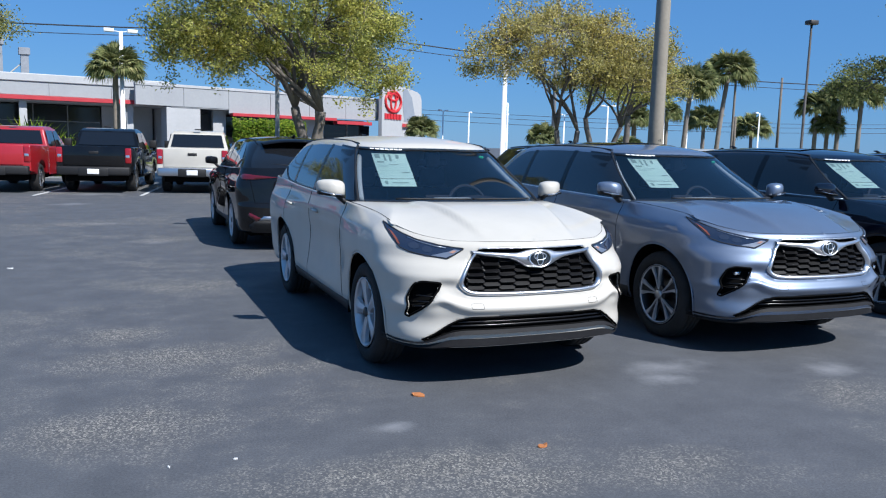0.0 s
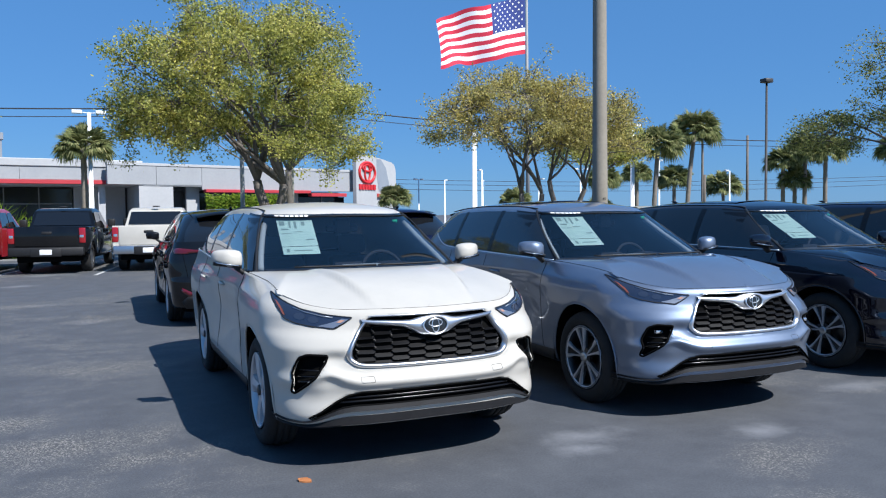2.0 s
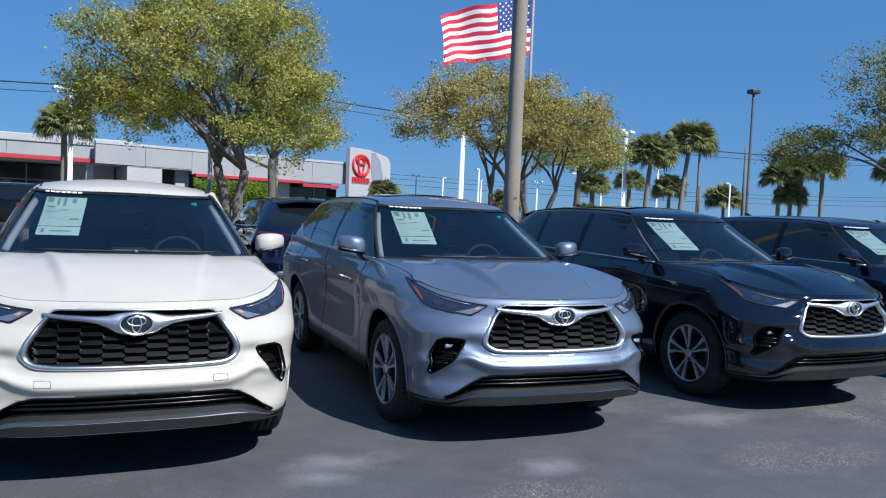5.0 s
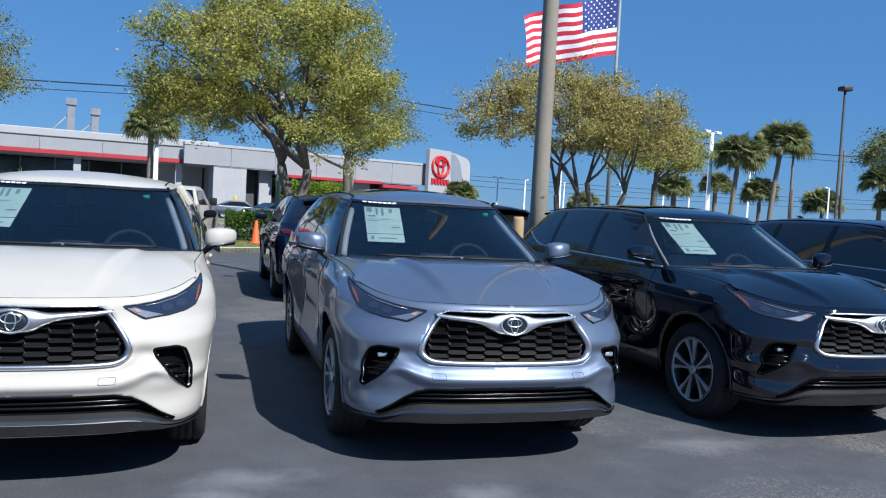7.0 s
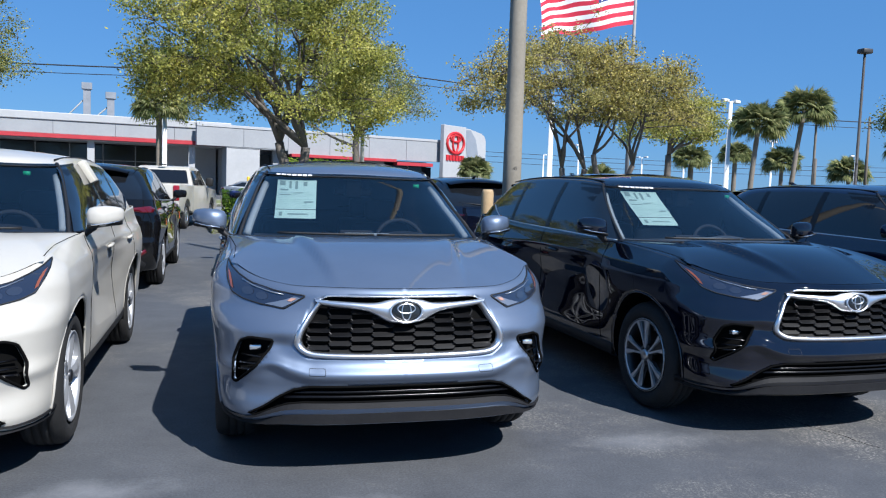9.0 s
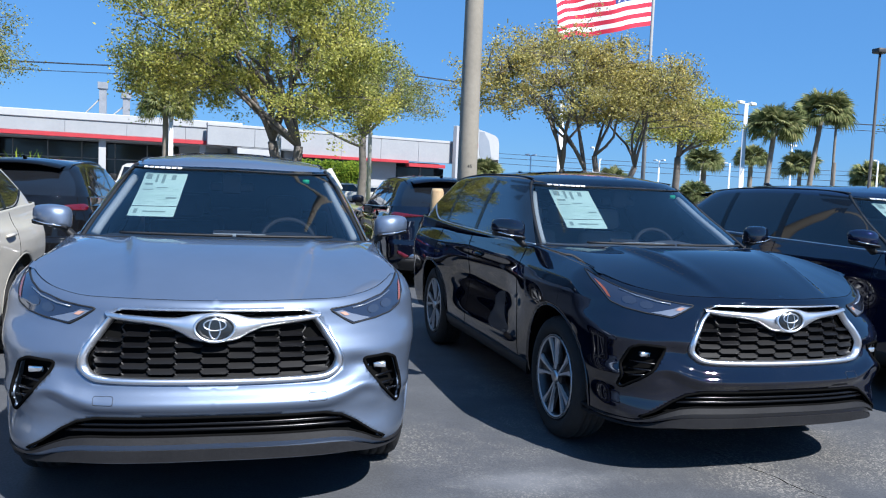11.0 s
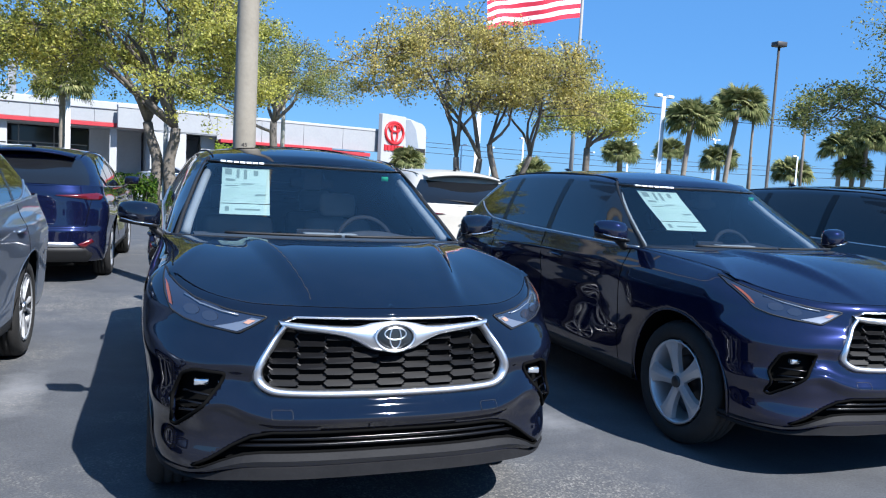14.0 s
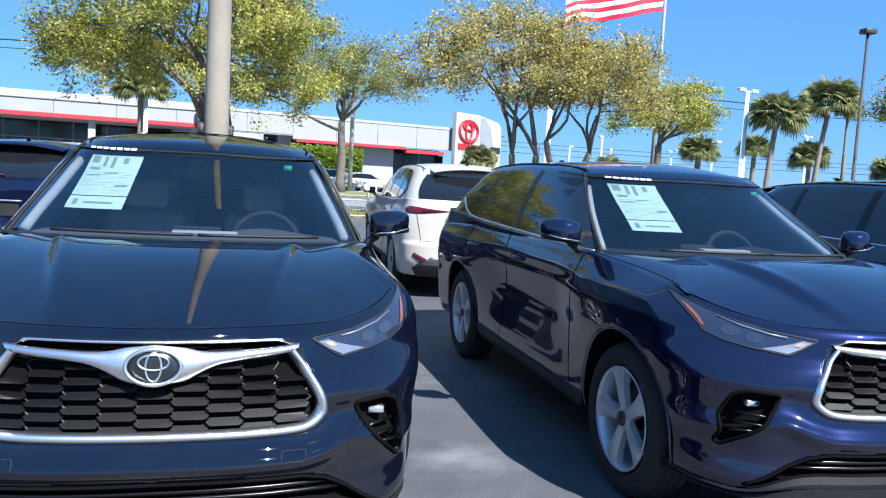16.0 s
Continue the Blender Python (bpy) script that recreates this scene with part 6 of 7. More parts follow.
lamp_mast((25.4, 51.4, 0), 7.6, MAST_WHITE, 0.20, 0.15, (), "plain white mast behind oaks")
lamp_mast((6.18, 35.0, 0), 6.4, MAST_GREY, 0.10, 0.09, (), "grey pole beside spreading oak")
for k, (x, y, h) in enumerate(((38, 110, 7.5), (45, 112, 7.0), (52, 118, 7.2), (58, 116, 7.0), (48, 96, 7.6), (64, 108, 7.0), (74, 105, 7.0), (60, 90, 7.5), (92, 96, 8.0), (70, 86, 8.6))):
    lamp_mast((x, y, 0), h, MAST_WHITE, 0.14, 0.09, (-1, 1) if k % 2 else (1,), "distant white lot lamp mast", k * 23)


def utility_pole(base, height, label, mat, arm=True):
    ob = thing("utility_pole", label, "utility pole", Matrix.Translation(base), "utility poles")
    bm = bmesh.new()
    lathe(bm, [(0, 0), (0.16, 0), (0.11, height), (0, height)], 10)
    part("post", bm, mat, ob)
    if arm:
        bm = bmesh.new()
        box(bm, (-0.06, -1.0, height - 0.7), (0.06, 1.0, height - 0.58), 0.01)
        part("crossarm", bm, mat, ob)
    return ob


POLES = ((-34.3, 56.0, 9.35), (12.9, 55.5, 9.95), (86.0, 55.2, 9.75))
for x, y, h in POLES:
    utility_pole((x, y, 0), h, "pale grey concrete utility pole carrying wires", CONCRETE)
utility_pole((62.0, 62.0, 0), 9.4, "thin dark utility pole by palms", WOOD_POLE, False)
utility_pole((55.0, 60.5, 0), 5.2, "short dark post by palms", WOOD_POLE, False)


def wire(a, b, sag, r, label):
    bm = bmesh.new()
    a, b = Vector(a), Vector(b)
    tube(bm, [a.lerp(b, k / 24) - Vector((0, 0, sag * 4 * (k / 24) * (1 - k / 24))) for k in range(25)], r, 4)
    return tagged(part("overhead_wire", bm, CABLE), label, "wire", "overhead wires")


for (x0, y0, h0), (x1, y1, h1) in zip(POLES, POLES[1:]):
    sag = 0.018 * abs(x1 - x0)
    wire((x0, y0, h0 - 0.45), (x1, y1, h1 - 0.45), sag, 0.042, "black overhead cable between poles")
    wire((x0, y0, h0 - 0.95), (x1, y1, h1 - 0.95), sag, 0.024, "thin black overhead cable between poles")
for k, h in enumerate((6.3, 7.2, 7.9)):
    wire((30, 125, h), (150, 100, h + 0.5), 1.2, 0.035, "distant thin overhead cable")

FLAG_RED = material("flag_red", (0.52, 0.02, 0.05), 0.8)
FLAG_WHITE = material("flag_white", (0.78, 0.78, 0.78), 0.8)
FLAG_BLUE = material("flag_blue", (0.025, 0.045, 0.20), 0.8)
flag_pole = thing("flagpole", "tall slim pale grey flagpole", "flagpole", Matrix.Translation((54.6, 95.0, 0)))
bm = bmesh.new()
lathe(bm, [(0, 0), (0.30, 0), (0.24, 15), (0.14, 36), (0, 36)], 14)
part("pole", bm, MAST_GREY, flag_pole)
flag = thing("striped_flag", "large red and white striped flag with starred blue corner", "flag", Matrix.Translation((54.6, 95.0, 0)))
FW, FH, FZ = 13.6, 7.8, 31.4


def flag_at(a, b):
    """a along the fly from the pole, b down the hoist."""
    x = -0.25 - FW * a * 0.97
    y = (0.9 * math.sin(a * 9.0 + b * 2.2) + 0.35 * math.sin(a * 19 - b * 3.0)) * a**0.6
    z = FZ - FH * b * (1 - 0.16 * a * a) - 4.2 * a**1.15 + (0.28 * math.sin(a * 9 + 1.0) + 0.12 * math.sin(a * 21 + b * 4)) * a
    return Vector((x, y, z))


for k in range(13):
    bm = bmesh.new()
    a0 = 0.40 if k < 7 else 0.0
    g = [[bm.verts.new(flag_at(a0 + (1 - a0) * i / 30, (k + j / 2) / 13)) for j in range(3)] for i in range(31)]
    for i in range(30):
        for j in range(2):
            bm.faces.new((g[i][j], g[i + 1][j], g[i + 1][j + 1], g[i][j + 1]))
    part("stripe", bm, FLAG_WHITE if k % 2 else FLAG_RED, flag)
bm = bmesh.new()
g = [[bm.verts.new(flag_at(0.40 * i / 12, 7 / 13 * j / 8)) for j in range(9)] for i in range(13)]
for i in range(12):
    for j in range(8):
        bm.faces.new((g[i][j], g[i + 1][j], g[i + 1][j + 1], g[i][j + 1]))
canton = part("canton", bm, FLAG_BLUE, flag)
for r in range(9):
    for c in range(6 if r % 2 == 0 else 5):
        bm = bmesh.new()
        a, b = 0.40 * ((c + (0.5 if r % 2 == 0 else 1.0)) / 6), 7 / 13 * (r + 0.5) / 9
        vs = []
        for q in range(10):
            rad = 0.19 if q % 2 == 0 else 0.08
            an = math.pi / 2 + q * math.tau / 10
            p = flag_at(a + rad * math.cos(an) / FW, b - rad * math.sin(an) / FH)
            vs.append(bm.verts.new(p + Vector((0, -0.03, 0))))
        bm.faces.new(vs)
        part("star", bm, FLAG_WHITE, canton, smooth=False)

# ---- showroom ----
PANEL = mottled("pale_grey_panel", (0.27, 0.28, 0.295), (0.34, 0.35, 0.36), 0.5, 0.6, 0.05)
VENT_GREY = mottled("weathered_zinc", (0.15, 0.165, 0.185), (0.25, 0.265, 0.29), 1.2, 0.7, 0.1)
PANEL_WHITE = mottled("white_panel", (0.36, 0.365, 0.37), (0.44, 0.445, 0.45), 0.5, 0.55, 0.05)
RED_BAND = mottled("red_band", (0.36, 0.025, 0.035), (0.46, 0.04, 0.05), 1.0, 0.5, 0.05)
# shade of the open doorways and inside, put into dark slab colour
SHADED_INSIDE = mottled("shaded_inside", (0.05, 0.05, 0.05), (0.10, 0.10, 0.10), 1.0, 0.8, 0.05)
MULLION = mottled("grey_mullion", (0.16, 0.16, 0.16), (0.24, 0.24, 0.24), 2.0, 0.5, 0.05)


def add(name, parent, mat, *boxes, bevel=0.02, label=""):
    bm = bmesh.new()
    for lo, hi in boxes:
        box(bm, lo, hi, bevel)
    return part(name, bm, mat, parent, label, False)


# left wing: front edge runs back along its own x, the corner is its origin
wing = thing("showroom", "long low showroom with red band and dark glass", "building", pose(3.74, 77.5, 0, 0, 0, 9))
for k in range(12):
    x1 = -k * 5.0
    add("fascia_panel", wing, PANEL, ((x1 - 4.985, 0.0, 5.0), (x1, 0.35, 6.15)))
add("cornice", wing, PANEL_WHITE, ((-60, -0.12, 6.15), (0.1, 0.6, 6.82)), bevel=0.06)
add("red_band", wing, RED_BAND, ((-60, -0.15, 4.62), (0.15, 0.2, 4.98)), label="red painted fascia band")
add("soffit", wing, PANEL_WHITE, ((-60, 0.2, 4.5), (0.1, 5.0, 4.62)))
add("roof", wing, PANEL_WHITE, ((-60, 0.35, 6.2), (0, 38, 6.4)))
for lo, hi in (((-60, 5.0, 0), (-31, 5.4, 4.55)), ((-5.2, 5.0, 0), (-0.6, 5.4, 4.55)), ((-60, 37.6, 0), (0, 38, 6.2)), ((-0.4, 0.35, 0), (0.0, 37.6, 6.3))):
    add("wall", wing, PANEL_WHITE, (lo, hi))
add("inner_wall", wing, SHADED_INSIDE, ((-31, 6.6, 0), (-5.2, 6.8, 4.55)))
for k in range(9):
    x = -31 + k * 2.86
    win = add("window", wing, GLASS_SHOP, ((x + 0.05, 5.15, 0.25), (x + 2.81, 5.2, 4.4)), bevel=0)
    add("mullion", win, MULLION, ((x - 0.05, 5.05, 0), (x + 0.05, 5.25, 4.5)))
    add("transom", win, MULLION, ((x + 0.05, 5.07, 2.9), (x + 2.81, 5.22, 3.0)))
for x in (-3.4, -12.0, -21.0, -30.0):
    add("column", wing, PANEL_WHITE, ((x - 0.3, 0.5, 0), (x + 0.3, 1.1, 4.55)))
add("side_board", wing, PANEL_WHITE, ((-28.5, -3.0, 0.0), (-24.2, -2.7, 4.1)))
for x, h in ((-12.7, 6.0), (-9.9, 5.0)):
    stack = add("vent_pipe", wing, VENT_GREY, ((x - 0.44, 34.2, 6.4), (x + 0.44, 35.1, 6.4 + h)))
    add("vent_cap", stack, VENT_GREY, ((x - 0.62, 34.0, 6.4 + h), (x + 0.62, 35.3, 6.4 + h + 0.82)))
    bm = bmesh.new()
    tube(bm, [Vector((x - 4.5, 34.7, 6.4)), Vector((x, 34.7, 6.4 + h * 0.85))], 0.09, 5)
    tube(bm, [Vector((x - 1.9, 36.0, 6.4)), Vector((x, 35.0, 6.4 + h * 0.5))], 0.065, 5)
    part("stay", bm, MAST_GREY, stack)

# right wing behind the entrance
rear = thing("showroom_wing", "showroom wing with red canopy edge and glazing", "building", pose(5.0, 77.2, 0, 0, 0, 17))
for k in range(-1, 5):
    add("fascia_panel", rear, PANEL, ((k * 4.4 + 0.01, 0, 4.6 if k < 1 else 4.2), (k * 4.4 + 4.385, 0.4, 6.35)))
add("roof_edge", rear, PANEL_WHITE, ((-4.4, -0.06, 6.35), (22, 0.5, 6.6)))
add("roof", rear, PANEL_WHITE, ((0, 0.4, 6.0), (22, 18, 6.2)))
add("red_band", rear, RED_BAND, ((4.6, -0.5, 3.95), (16.2, 0.2, 4.25)), ((16.2, -0.6, 3.62), (20.6, 0.2, 3.98)), label="red painted canopy edge")
add("soffit", rear, PANEL, ((-1.2, 0.05, 4.5), (4.55, 2.3, 4.6)))
for lo, hi in (((-1.6, 0.1, 0), (1.6, 1.6, 4.55)), ((3.3, 1.2, 0), (4.6, 1.6, 4.5)), ((12.2, 1.2, 0), (15.6, 1.6, 4.2)), ((0, 17.6, 0), (22, 18, 6))):
    add("wall", rear, PANEL_WHITE, (lo, hi))
add("doorway", rear, SHADED_INSIDE, ((1.6, 2.2, 0), (3.3, 2.4, 4.1)), ((4.6, 3.2, 0), (12.2, 3.4, 4.2)), ((15.6, 3.2, 0), (22, 3.4, 4.2)))
for k in range(3):
    x = 4.6 + k * 2.53
    win = add("window", rear, GLASS_SHOP, ((x + 0.06, 1.4, 0.2), (x + 2.47, 1.45, 3.9)), bevel=0)
    add("mullion", win, MULLION, ((x - 0.06, 1.3, 0), (x + 0.06, 1.5, 4.0)))
for k in range(2):
    x = 15.6 + k * 3.0
    win = add("window", rear, GLASS_SHOP, ((x + 0.06, 1.4, 0.2), (x + 2.94, 1.45, 3.6)), bevel=0)
    add("mullion", win, MULLION, ((x - 0.06, 1.3, 0), (x + 0.06, 1.5, 3.8)))

# sign tower with a curved shoulder
tower = thing("sign_tower", "white showroom sign tower with red oval emblem", "sign", pose(26.0, 82.6, 0, 0, 0, 40))
add("face", tower, PANEL_WHITE, ((0, 0, 0), (4.3, 0.5, 8.25)), bevel=0.05)
U, BACK, CORNER = Vector((0.90, -0.434, 0)), Vector((0.434, 0.90, 0)), Vector((4.32, 0.30, 0))


def on_flank(u, z, out=0.0):
    return CORNER + U * u - BACK * out + Vector((0, 0, z))


def flank_panel(name, outline, mat, near, deep, label=""):
    """A plate on the tower's turned flank, with its thickness."""
    bm = bmesh.new()
    a = [bm.verts.new(on_flank(u, z, near)) for u, z in outline]
    b = [bm.verts.new(on_flank(u, z, near - deep)) for u, z in outline]
    bm.faces.new(a)
    bm.faces.new(b[::-1])
    n = len(a)
    for i in range(n):
        bm.faces.new((a[i], b[i], b[(i + 1) % n], a[(i + 1) % n]))
    bmesh.ops.recalc_face_normals(bm, faces=bm.faces)
    return part(name, bm, mat, tower, label, False)


flank_panel("flank", [(0, 0), (2.9, 0), (2.95, 5.5), (2.9, 6.9), (2.72, 7.4), (2.35, 7.68), (0.8, 8.1), (0, 8.2)], PANEL_WHITE, 0.0, 3.5)
ACCENT = mottled("blue_grey_panel", (0.20, 0.23, 0.27), (0.26, 0.29, 0.33), 0.8, 0.5, 0.05)
flank_panel("accent_panel", [(0.05, 8.0), (0.85, 8.0), (1.55, 7.0), (2.15, 4.3), (0.55, 4.3)], ACCENT, 0.04, 0.03, "blue-grey slanted panel")
SIGN_RED = mottled("sign_red", (0.48, 0.018, 0.022), (0.56, 0.025, 0.03), 1.0, 0.4, 0.0)
for rx, rz, cz, r in ((1.62, 1.12, 0.0, 0.17), (0.95, 0.36, 0.5, 0.13), (0.52, 1.0, 0.02, 0.13)):
    bm = bmesh.new()
    tube(bm, [Vector((2.15 + rx * math.cos(k / 36 * math.tau), -0.08, 6.35 + cz + rz * math.sin(k / 36 * math.tau))) for k in range(36)], r, 6, closed=True)
    part("emblem_ring", bm, SIGN_RED, tower)
for k in range(6):
    x = 0.45 + k * 0.60
    add("name_bar", tower, SIGN_RED, ((x, -0.12, 4.42), (x + 0.44, 0.0, 5.02)), bevel=0.0)
flank_panel("low_bar", [(0.1, 3.65), (2.6, 3.55), (2.6, 3.9), (0.1, 4.05)], RED_BAND, 0.30, 0.29)
flank_panel("name_plate", [(1.6, 4.25), (2.85, 4.25), (2.85, 4.95), (1.6, 4.95)], BLACK_PLASTIC, 0.08, 0.07)


# ---- pickups ----
def pickup(paint_mat, label, m, dark_bumper=False):
    """A full-size crew-cab pickup, its nose along -y and its tail at +y; the middle of the rear axle is at y = 1.85."""
    t = thing("pickup_truck", label, "pickup truck", None, "parked pickups")

    def section(bm, pts, x):
        a = [bm.verts.new((-x(z), y, z)) for y, z in pts]
        b = [bm.verts.new((x(z), y, z)) for y, z in pts]
        n = len(pts)
        bm.faces.new(a)
        bm.faces.new(b[::-1])
        for i in range(n):
            bm.faces.new((a[i], b[i], b[(i + 1) % n], a[(i + 1) % n]))
        bmesh.ops.recalc_face_normals(bm, faces=bm.faces)
        es = [e for e in bm.edges]
        bmesh.ops.bevel(bm, geom=es, offset=0.035, segments=3, affect="EDGES", profile=0.6, clamp_overlap=True)

    def arch(cy, y0, z, r=0.50):
        return [(cy + r * math.cos(a), max(z, 0.40 + r * math.sin(a))) for a in np.linspace(0, math.pi, 12)]

    bm = bmesh.new()
    low = [(-2.75, 0.52), (-2.78, 0.95), (-2.6, 1.12), (-1.35, 1.22), (1.0, 1.26), (1.0, 0.45)] + [(-1.40, 0.45)] + arch(-1.9, 0, 0.45)[0:] + [(-2.42, 0.45)]
    section(bm, low, lambda z: 0.995 - 0.05 * max(0, z - 1.0))
    part("body", bm, paint_mat, t)
    bm = bmesh.new()
    bed = [(1.03, 0.50), (1.03, 1.30), (2.98, 1.34), (3.0, 0.62), (2.5, 0.55)] + arch(1.85, 0, 0.5) + [(1.2, 0.5)]
    section(bm, bed, lambda z: 1.0)
    part("bed", bm, paint_mat, t)
    bm = bmesh.new()
    cab = [(-1.40, 1.20), (-0.58, 1.80), (-0.25, 1.875), (0.20, 1.885), (0.58, 1.865), (0.82, 1.79), (1.0, 1.24)]
    section(bm, cab, lambda z: 0.96 - 0.20 * max(0, z - 1.2) - 0.5 * max(0, z - 1.72))
    part("cab", bm, paint_mat, t)
    bm = bmesh.new()
    g = [bm.verts.new(p) for p in ((-0.82, 0.985, 1.36), (0.82, 0.985, 1.36), (0.73, 0.872, 1.755), (-0.73, 0.872, 1.755))]
    bm.faces.new(g)
    part("rear_window", bm, GLASS_DARK, t, smooth=False)
    for s in (1, -1):
        for y0, y1, ya in ((-0.95, -0.05, -0.45), (0.02, 0.80, 0.02)):
            bm = bmesh.new()
            bm.faces.new([bm.verts.new(p) for p in ((s * 0.945, y0, 1.30), (s * 0.945, y1, 1.30), (s * 0.845, y1 - 0.06 if y1 > 0.5 else y1, 1.76), (s * 0.845, ya, 1.76))])
            part("side_window", bm, GLASS_DARK, t, smooth=False)
        bm = bmesh.new()
        box(bm, (min(s * 0.83, s * 1.005), 2.93, 0.86), (max(s * 0.83, s * 1.005), 3.015, 1.30), 0.03)
        lens = part("tail_light", bm, TRUCK_RED, t)
        bm = bmesh.new()
        box(bm, (min(s * 0.85, s * 0.96), 3.0, 1.02), (max(s * 0.85, s * 0.96), 3.022, 1.10), 0.01)
        part("reversing_lens", bm, LAMP_CLEAR, lens)
        bm = bmesh.new()
        box(bm, (min(s * 1.0, s * 1.22), -0.95, 1.28), (max(s * 1.0, s * 1.22), -0.80, 1.54), 0.03)
        part("door_mirror", bm, BLACK_PLASTIC, t)
        for y in (-1.9, 1.85):
            mm = Matrix.Translation((s * 0.84, y, 0.40)) @ Matrix.Rotation(s * math.pi / 2, 4, "Y")
            bm = bmesh.new()
            lathe(bm, [(0.23, -0.12), (0.25, 0.11), (0.30, 0.135), (0.37, 0.125), (0.40, 0.08), (0.40, -0.08), (0.36, -0.13), (0.23, -0.12)], 26, mm)
            bmesh.ops.recalc_face_normals(bm, faces=bm.faces)
            tyre = part("tyre", bm, RUBBER, t)
            bm = bmesh.new()
            lathe(bm, [(0.25, 0.11), (0.22, 0.06), (0.07, 0.07), (0.06, 0.10), (0, 0.10)], 26, mm)
            for k in range(6):
                c = mm @ Matrix.Rotation(k / 6 * math.tau, 4, "Z")
                box(bm, (0.05, -0.03, 0.07), (0.235, 0.03, 0.105), 0.008, c)
            part("rim", bm, SATIN, tyre)
    bm = bmesh.new()
    box(bm, (-0.82, 2.985, 0.78), (0.82, 3.02, 1.33), 0.02)
    gate = part("tailgate", bm, paint_mat, t)
    bm = bmesh.new()
    box(bm, (-0.13, 3.018, 1.12), (0.13, 3.03, 1.20), 0.01)
    part("handle", bm, BLACK_PLASTIC, gate)
    bm = bmesh.new()
    box(bm, (-0.97, 2.9, 0.52), (0.97, 3.16, 0.76), 0.04)
    bump = part("bumper", bm, BLACK_PLASTIC if dark_bumper else SATIN, t)
    bm = bmesh.new()
    box(bm, (-0.40, 3.10, 0.50), (0.40, 3.175, 0.74), 0.02)
    part("step", bm, BLACK_PLASTIC, bump)
    bm = bmesh.new()
    box(bm, (-0.155, 3.17, 0.555), (0.155, 3.185, 0.70), 0.004)
    part("paper_plate", bm, PLATE_WHITE, t, "plain white dealer plate")
    bm = bmesh.new()
    for x in (-0.82, 0.82):
        tube(bm, [Vector((x, -1.2, 0.42)), Vector((x * 1.12, -1.0, 0.42)), Vector((x * 1.12, 0.9, 0.42)), Vector((x, 1.0, 0.42))], 0.04, 8)
    part("side_step", bm, BLACK_PLASTIC, t)
    bm = bmesh.new()
    box(bm, (-0.80, -2.6, 0.34), (0.80, 2.9, 0.55), 0.03)
    part("chassis", bm, VOID, t)
    bm = bmesh.new()
    box(bm, (-0.62, -2.80, 0.60), (0.62, -2.74, 1.02), 0.03)
    part("grille", bm, BLACK_GLOSS, t)
    bm = bmesh.new()
    box(bm, (-0.10, 0.72, 1.90), (0.10, 0.86, 1.94), 0.01)
    part("brake_light", bm, BLACK_PLASTIC, t)
    t.matrix_basis = m
    return t


pickup(PAINT_RED, "red full-size pickup parked tail outwards", pose(-3.0, 27.4, 0, 0, 0, 171), True)
pickup(PAINT_COAL, "black full-size pickup parked tail outwards", pose(-0.42, 27.4, 0, 0, 0, 171), True)
pickup(PAINT_WHITE, "white full-size pickup with grey rear bumper", pose(2.25, 27.2, 0, 0, 0, 171), False)

# painted bay lines by the pickups
for x in (-4.55, -1.95, 0.75):
    bm = bmesh.new()
    box(bm, (-0.05, -2.6, 0.0), (0.05, 2.6, 0.006))
    ln = part("bay_line", bm, LINE_WHITE, None, "", False)
    ln.matrix_basis = pose(x, 26.0, 0, 0, 0, -9)
    tagged(ln, "worn white painted parking bay line", "road marking", "bay lines", "structure")


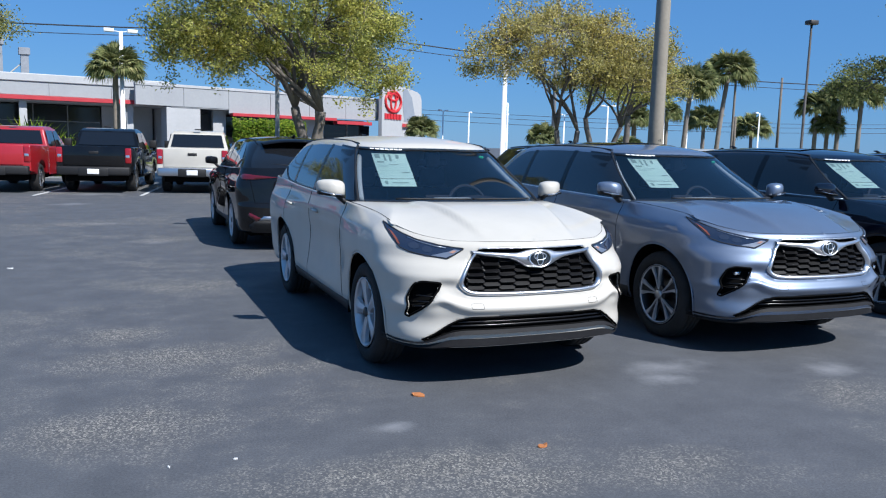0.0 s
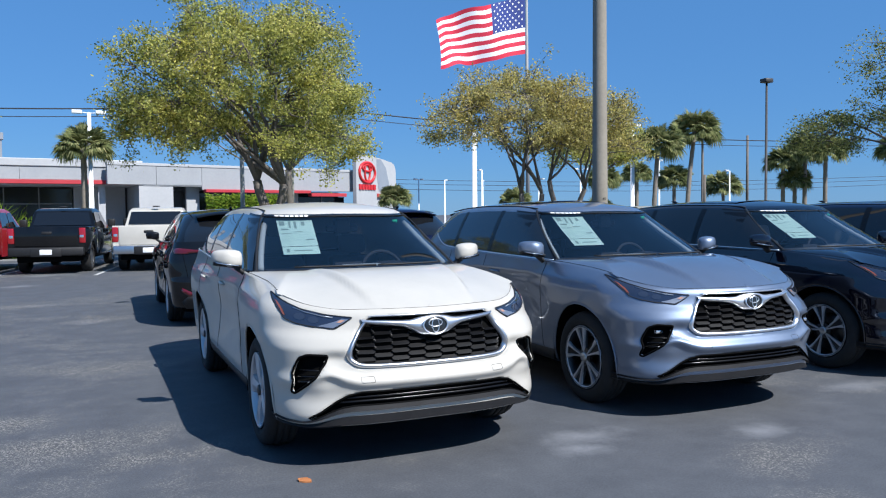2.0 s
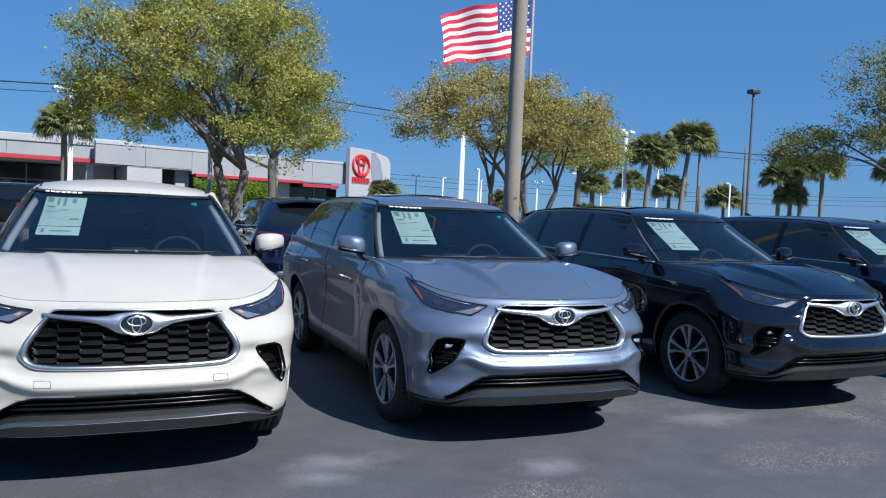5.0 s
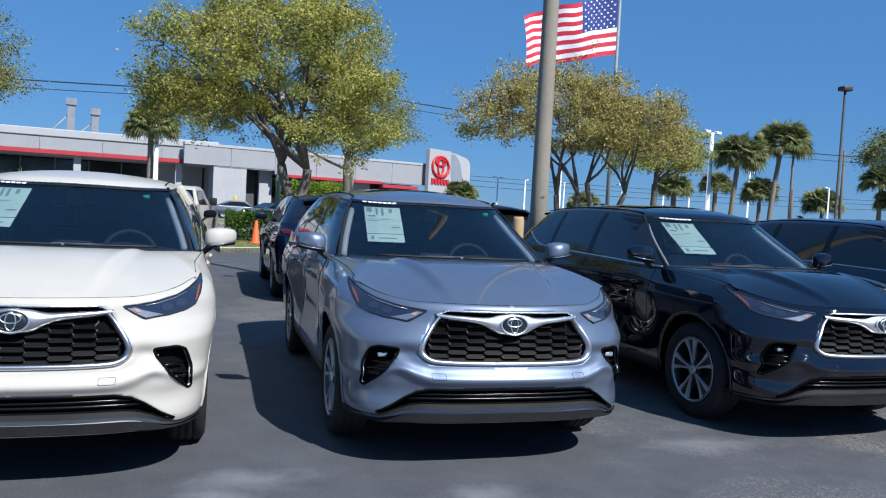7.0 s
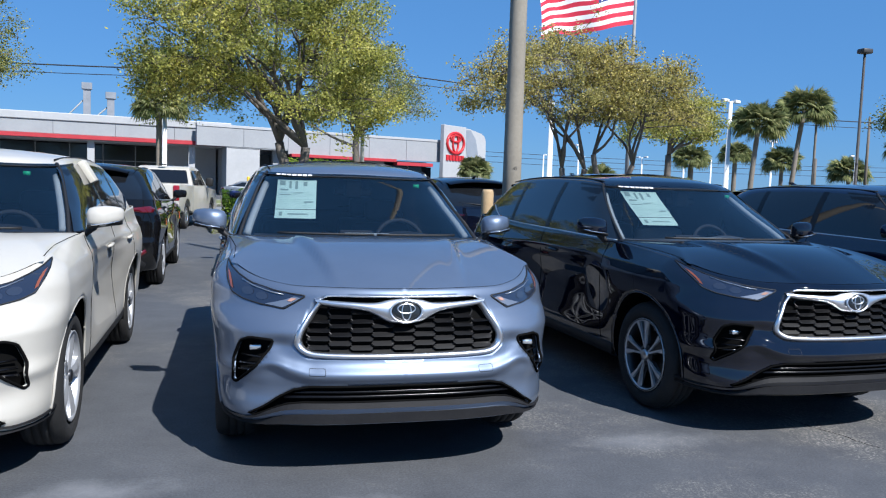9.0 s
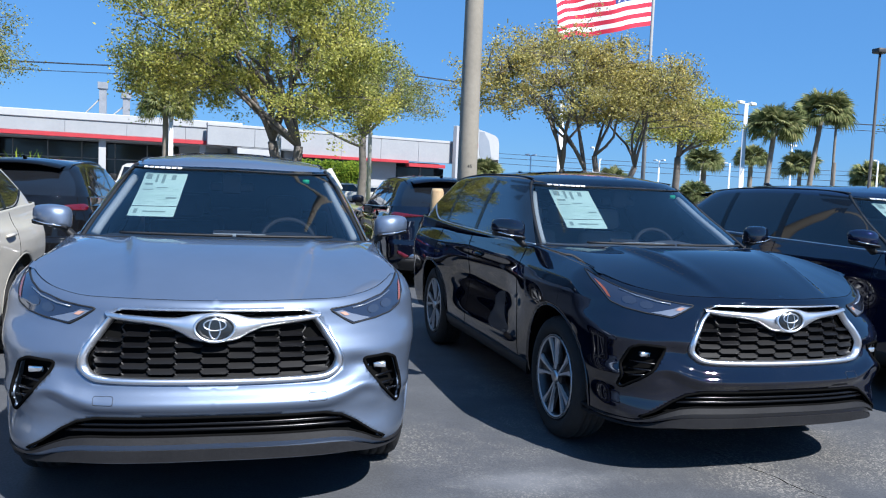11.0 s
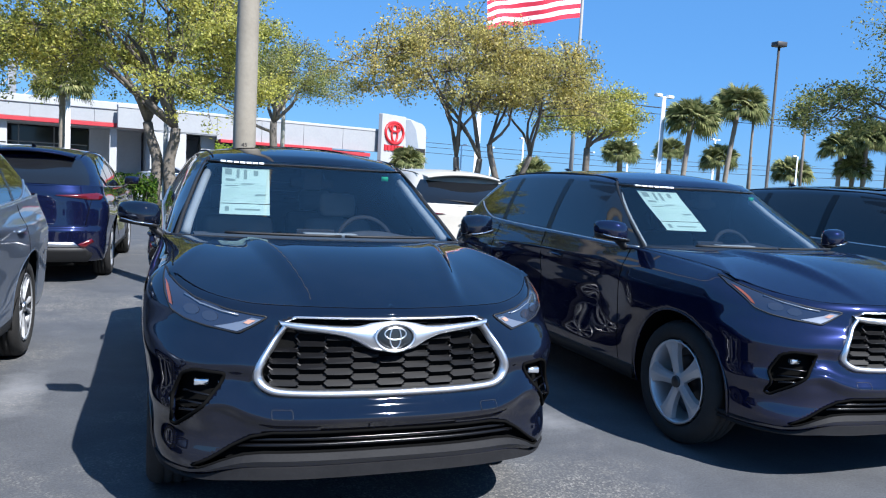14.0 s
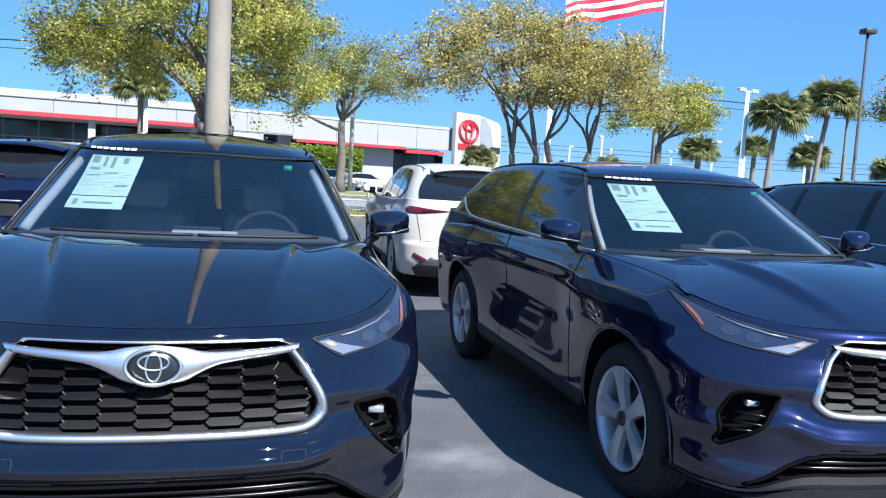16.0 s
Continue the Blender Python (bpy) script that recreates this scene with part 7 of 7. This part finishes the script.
def small_car(paint_mat, label, m, tall=0.0):
    """A saloon seen from afar."""
    t = thing("saloon_car", label, "car", None, "cars by the showroom")

    def shell(prof, x0, x1, bev):
        bm = bmesh.new()
        a = [bm.verts.new((-(x0 + (x1 - x0) * z), y, z)) for y, z in prof]
        b = [bm.verts.new(((x0 + (x1 - x0) * z), y, z)) for y, z in prof]
        n = len(prof)
        bm.faces.new(a)
        bm.faces.new(b[::-1])
        for i in range(n):
            bm.faces.new((a[i], b[i], b[(i + 1) % n], a[(i + 1) % n]))
        bmesh.ops.recalc_face_normals(bm, faces=bm.faces)
        bmesh.ops.bevel(bm, geom=list(bm.edges), offset=bev, segments=3, affect="EDGES", clamp_overlap=True)
        return bm

    low = [(-2.35, 0.30), (-2.38, 0.62), (-2.1, 0.80), (-1.0, 0.95), (1.6, 1.0 + tall * 0.3), (2.3, 0.95 + tall * 0.3), (2.38, 0.55), (2.3, 0.28)]
    part("body", shell(low, 0.93, 0.88, 0.06), paint_mat, t)
    top = [(-1.15, 0.92), (-0.35, 1.38 + tall), (0.1, 1.44 + tall), (0.9, 1.42 + tall), (1.9 + tall, 0.98)]
    part("roof", shell(top, 1.13, 0.78, 0.05), paint_mat, t)
    for s in (1, -1):
        bm = bmesh.new()
        z1 = 1.33 + tall
        bm.faces.new([bm.verts.new(p) for p in ((s * (1.13 - 0.35 * 0.99 + 0.012), -0.85, 0.99), (s * (1.13 - 0.35 * 0.99 + 0.012), 1.5, 1.02), (s * (1.13 - 0.35 * z1 + 0.012), 0.85, z1), (s * (1.13 - 0.35 * z1 + 0.012), -0.25, z1))])
        part("side_window", bm, GLASS_DARK, t, smooth=False)
        for y in (-1.42, 1.38):
            bm = bmesh.new()
            mm = Matrix.Translation((s * 0.80, y, 0.33)) @ Matrix.Rotation(s * math.pi / 2, 4, "Y")
            lathe(bm, [(0.2, -0.1), (0.22, 0.10), (0.30, 0.11), (0.33, 0.07), (0.33, -0.08), (0.2, -0.1)], 20, mm)
            tyre = part("tyre", bm, RUBBER, t)
            bm = bmesh.new()
            lathe(bm, [(0.22, 0.105), (0.15, 0.08), (0.05, 0.10), (0, 0.10)], 20, mm)
            part("rim", bm, SATIN, tyre)
        bm = bmesh.new()
        box(bm, (min(s * 0.55, s * 0.90), 2.28, 0.72), (max(s * 0.55, s * 0.90), 2.37, 0.88), 0.02)
        part("tail_light", bm, TAIL_RED, t)
        bm = bmesh.new()
        box(bm, (min(s * 0.55, s * 0.88), -2.36, 0.62), (max(s * 0.55, s * 0.88), -2.2, 0.74), 0.02)
        part("headlight", bm, LAMP_CLEAR, t)
    for y0, z0, y1, z1, nm in ((-1.10, 0.98, -0.42, 1.36 + tall, "windscreen"), (1.80 + tall, 1.03, 0.98, 1.38 + tall, "rear_window")):
        bm = bmesh.new()
        o = -0.02 if y0 < 0 else 0.02
        bm.faces.new([bm.verts.new(p) for p in ((-0.70, y0 + o, z0 + 0.01), (0.70, y0 + o, z0 + 0.01), (0.58, y1 + o, z1 + 0.01), (-0.58, y1 + o, z1 + 0.01))])
        part(nm, bm, GLASS_DARK, t, smooth=False)
    t.matrix_basis = m
    return t


small_car(PAINT_GREY, "silver saloon parked before the showroom", pose(8.2, 59.0, 0, 0, 0, 120))
small_car(PAINT_RED, "red saloon parked before the showroom", pose(11.4, 66.0, 0, 0, 0, 60))
small_car(PAINT_WHITE, "white saloon parked before the showroom", pose(14.4, 60.5, 0, 0, 0, 100))
small_car(PAINT_WHITE, "white hatchback parked before the showroom", pose(12.2, 59.5, 0, 0, 0, 75), 0.15)
small_car(PAINT_GREY, "grey saloon parked near entrance", pose(5.6, 66.0, 0, 0, 0, 95))

# ---- small things near the rows ----
CONE_ORANGE = mottled("cone_orange", (0.65, 0.09, 0.02), (0.78, 0.14, 0.03), 5, 0.6, 0.1)
cone = thing("traffic_cone", "bright orange traffic cone on grass edge", "traffic cone", Matrix.Translation((4.85, 26.4, 0.12)))
bm = bmesh.new()
box(bm, (-0.18, -0.18, 0.0), (0.18, 0.18, 0.04), 0.01)
part("base", bm, CONE_ORANGE, cone)
bm = bmesh.new()
lathe(bm, [(0.15, 0.04), (0.13, 0.06), (0.05, 0.72), (0.035, 0.76), (0.0, 0.76)], 20)
part("shell", bm, CONE_ORANGE, cone)

BOLLARD_YELLOW = mottled("bollard_yellow", (0.70, 0.42, 0.02), (0.80, 0.52, 0.04), 3, 0.5, 0.1)
bollard = thing("bollard", "yellow painted steel bollard by the entrance", "bollard", Matrix.Translation((5.4, 73.0, 0)))
bm = bmesh.new()
lathe(bm, [(0, 0), (0.13, 0), (0.13, 1.75), (0.09, 1.84), (0, 1.86)], 16)
part("post", bm, BOLLARD_YELLOW, bollard)

TIMBER = mottled("raw_timber", (0.34, 0.23, 0.12), (0.50, 0.36, 0.20), 5, 0.8, 0.4)
post = thing("timber_post", "short raw timber post beside concrete pole", "post", Matrix.Translation((7.36, 9.95, 0)))
bm = bmesh.new()
lathe(bm, [(0, 0), (0.075, 0), (0.075, 1.46), (0.06, 1.50), (0, 1.50)], 14)
part("shaft", bm, TIMBER, post)

GALV = mottled("galvanised_pipe", (0.36, 0.37, 0.37), (0.52, 0.53, 0.53), 6, 0.45, 0.1, metal=0.6)
rail = thing("pipe_rail", "low galvanised pipe rail along the island", "railing")
for k in range(6):
    bm = bmesh.new()
    tube(bm, [Vector((6.6 + k * 1.6, 29.5, 0.1)), Vector((6.6 + k * 1.6, 29.5, 0.95))], 0.04, 8)
    part("upright", bm, GALV, rail)
bm = bmesh.new()
tube(bm, [Vector((6.6, 29.5, 0.5)), Vector((14.6, 29.5, 0.5))], 0.028, 8)
part("rail", bm, GALV, rail)

# ---- scraps on the asphalt ----
SCRAP_LEAF = mottled("fallen_leaf", (0.30, 0.10, 0.03), (0.45, 0.18, 0.06), 30, 0.8, 0.1)
SCRAP_PAPER = mottled("paper_scrap", (0.55, 0.55, 0.54), (0.7, 0.7, 0.68), 20, 0.8, 0.1)
rnd = random.Random(9)
LEAF_LABEL, SCRAP_LABEL = "curled orange-brown leaf on the asphalt", "small pale paper scrap on the asphalt"
SCRAPS = (
    (1.70, 4.54, SCRAP_LEAF, 0.05, "fallen_leaf", LEAF_LABEL),
    (2.05, 3.53, SCRAP_LEAF, 0.04, "fallen_leaf", LEAF_LABEL),
    (0.15, 3.87, SCRAP_PAPER, 0.012, "paper_scrap", SCRAP_LABEL),
    (0.47, 3.87, SCRAP_PAPER, 0.012, "paper_scrap", SCRAP_LABEL),
    (-1.34, 10.51, SCRAP_PAPER, 0.04, "paper_scrap", SCRAP_LABEL),
)
for x, y, mat, size, nm, lab in SCRAPS:
    bm = bmesh.new()
    pts = [(size * rnd.uniform(0.7, 1.1) * math.cos(k / 7 * math.tau), size * 0.5 * rnd.uniform(0.7, 1.1) * math.sin(k / 7 * math.tau)) for k in range(7)]
    hi = [bm.verts.new((a, b, 0.006 + 0.3 * size * rnd.random())) for a, b in pts]
    lo = [bm.verts.new((a, b, 0.001)) for a, b in pts]
    bm.faces.new(hi)
    for k in range(7):
        bm.faces.new((lo[k], lo[(k + 1) % 7], hi[(k + 1) % 7], hi[k]))
    ob = part(nm, bm, mat, None, "", False)
    ob.matrix_basis = pose(x, y, 0, 0, 0, rnd.uniform(0, 180))
    tagged(ob, lab, "litter", "scraps on asphalt")
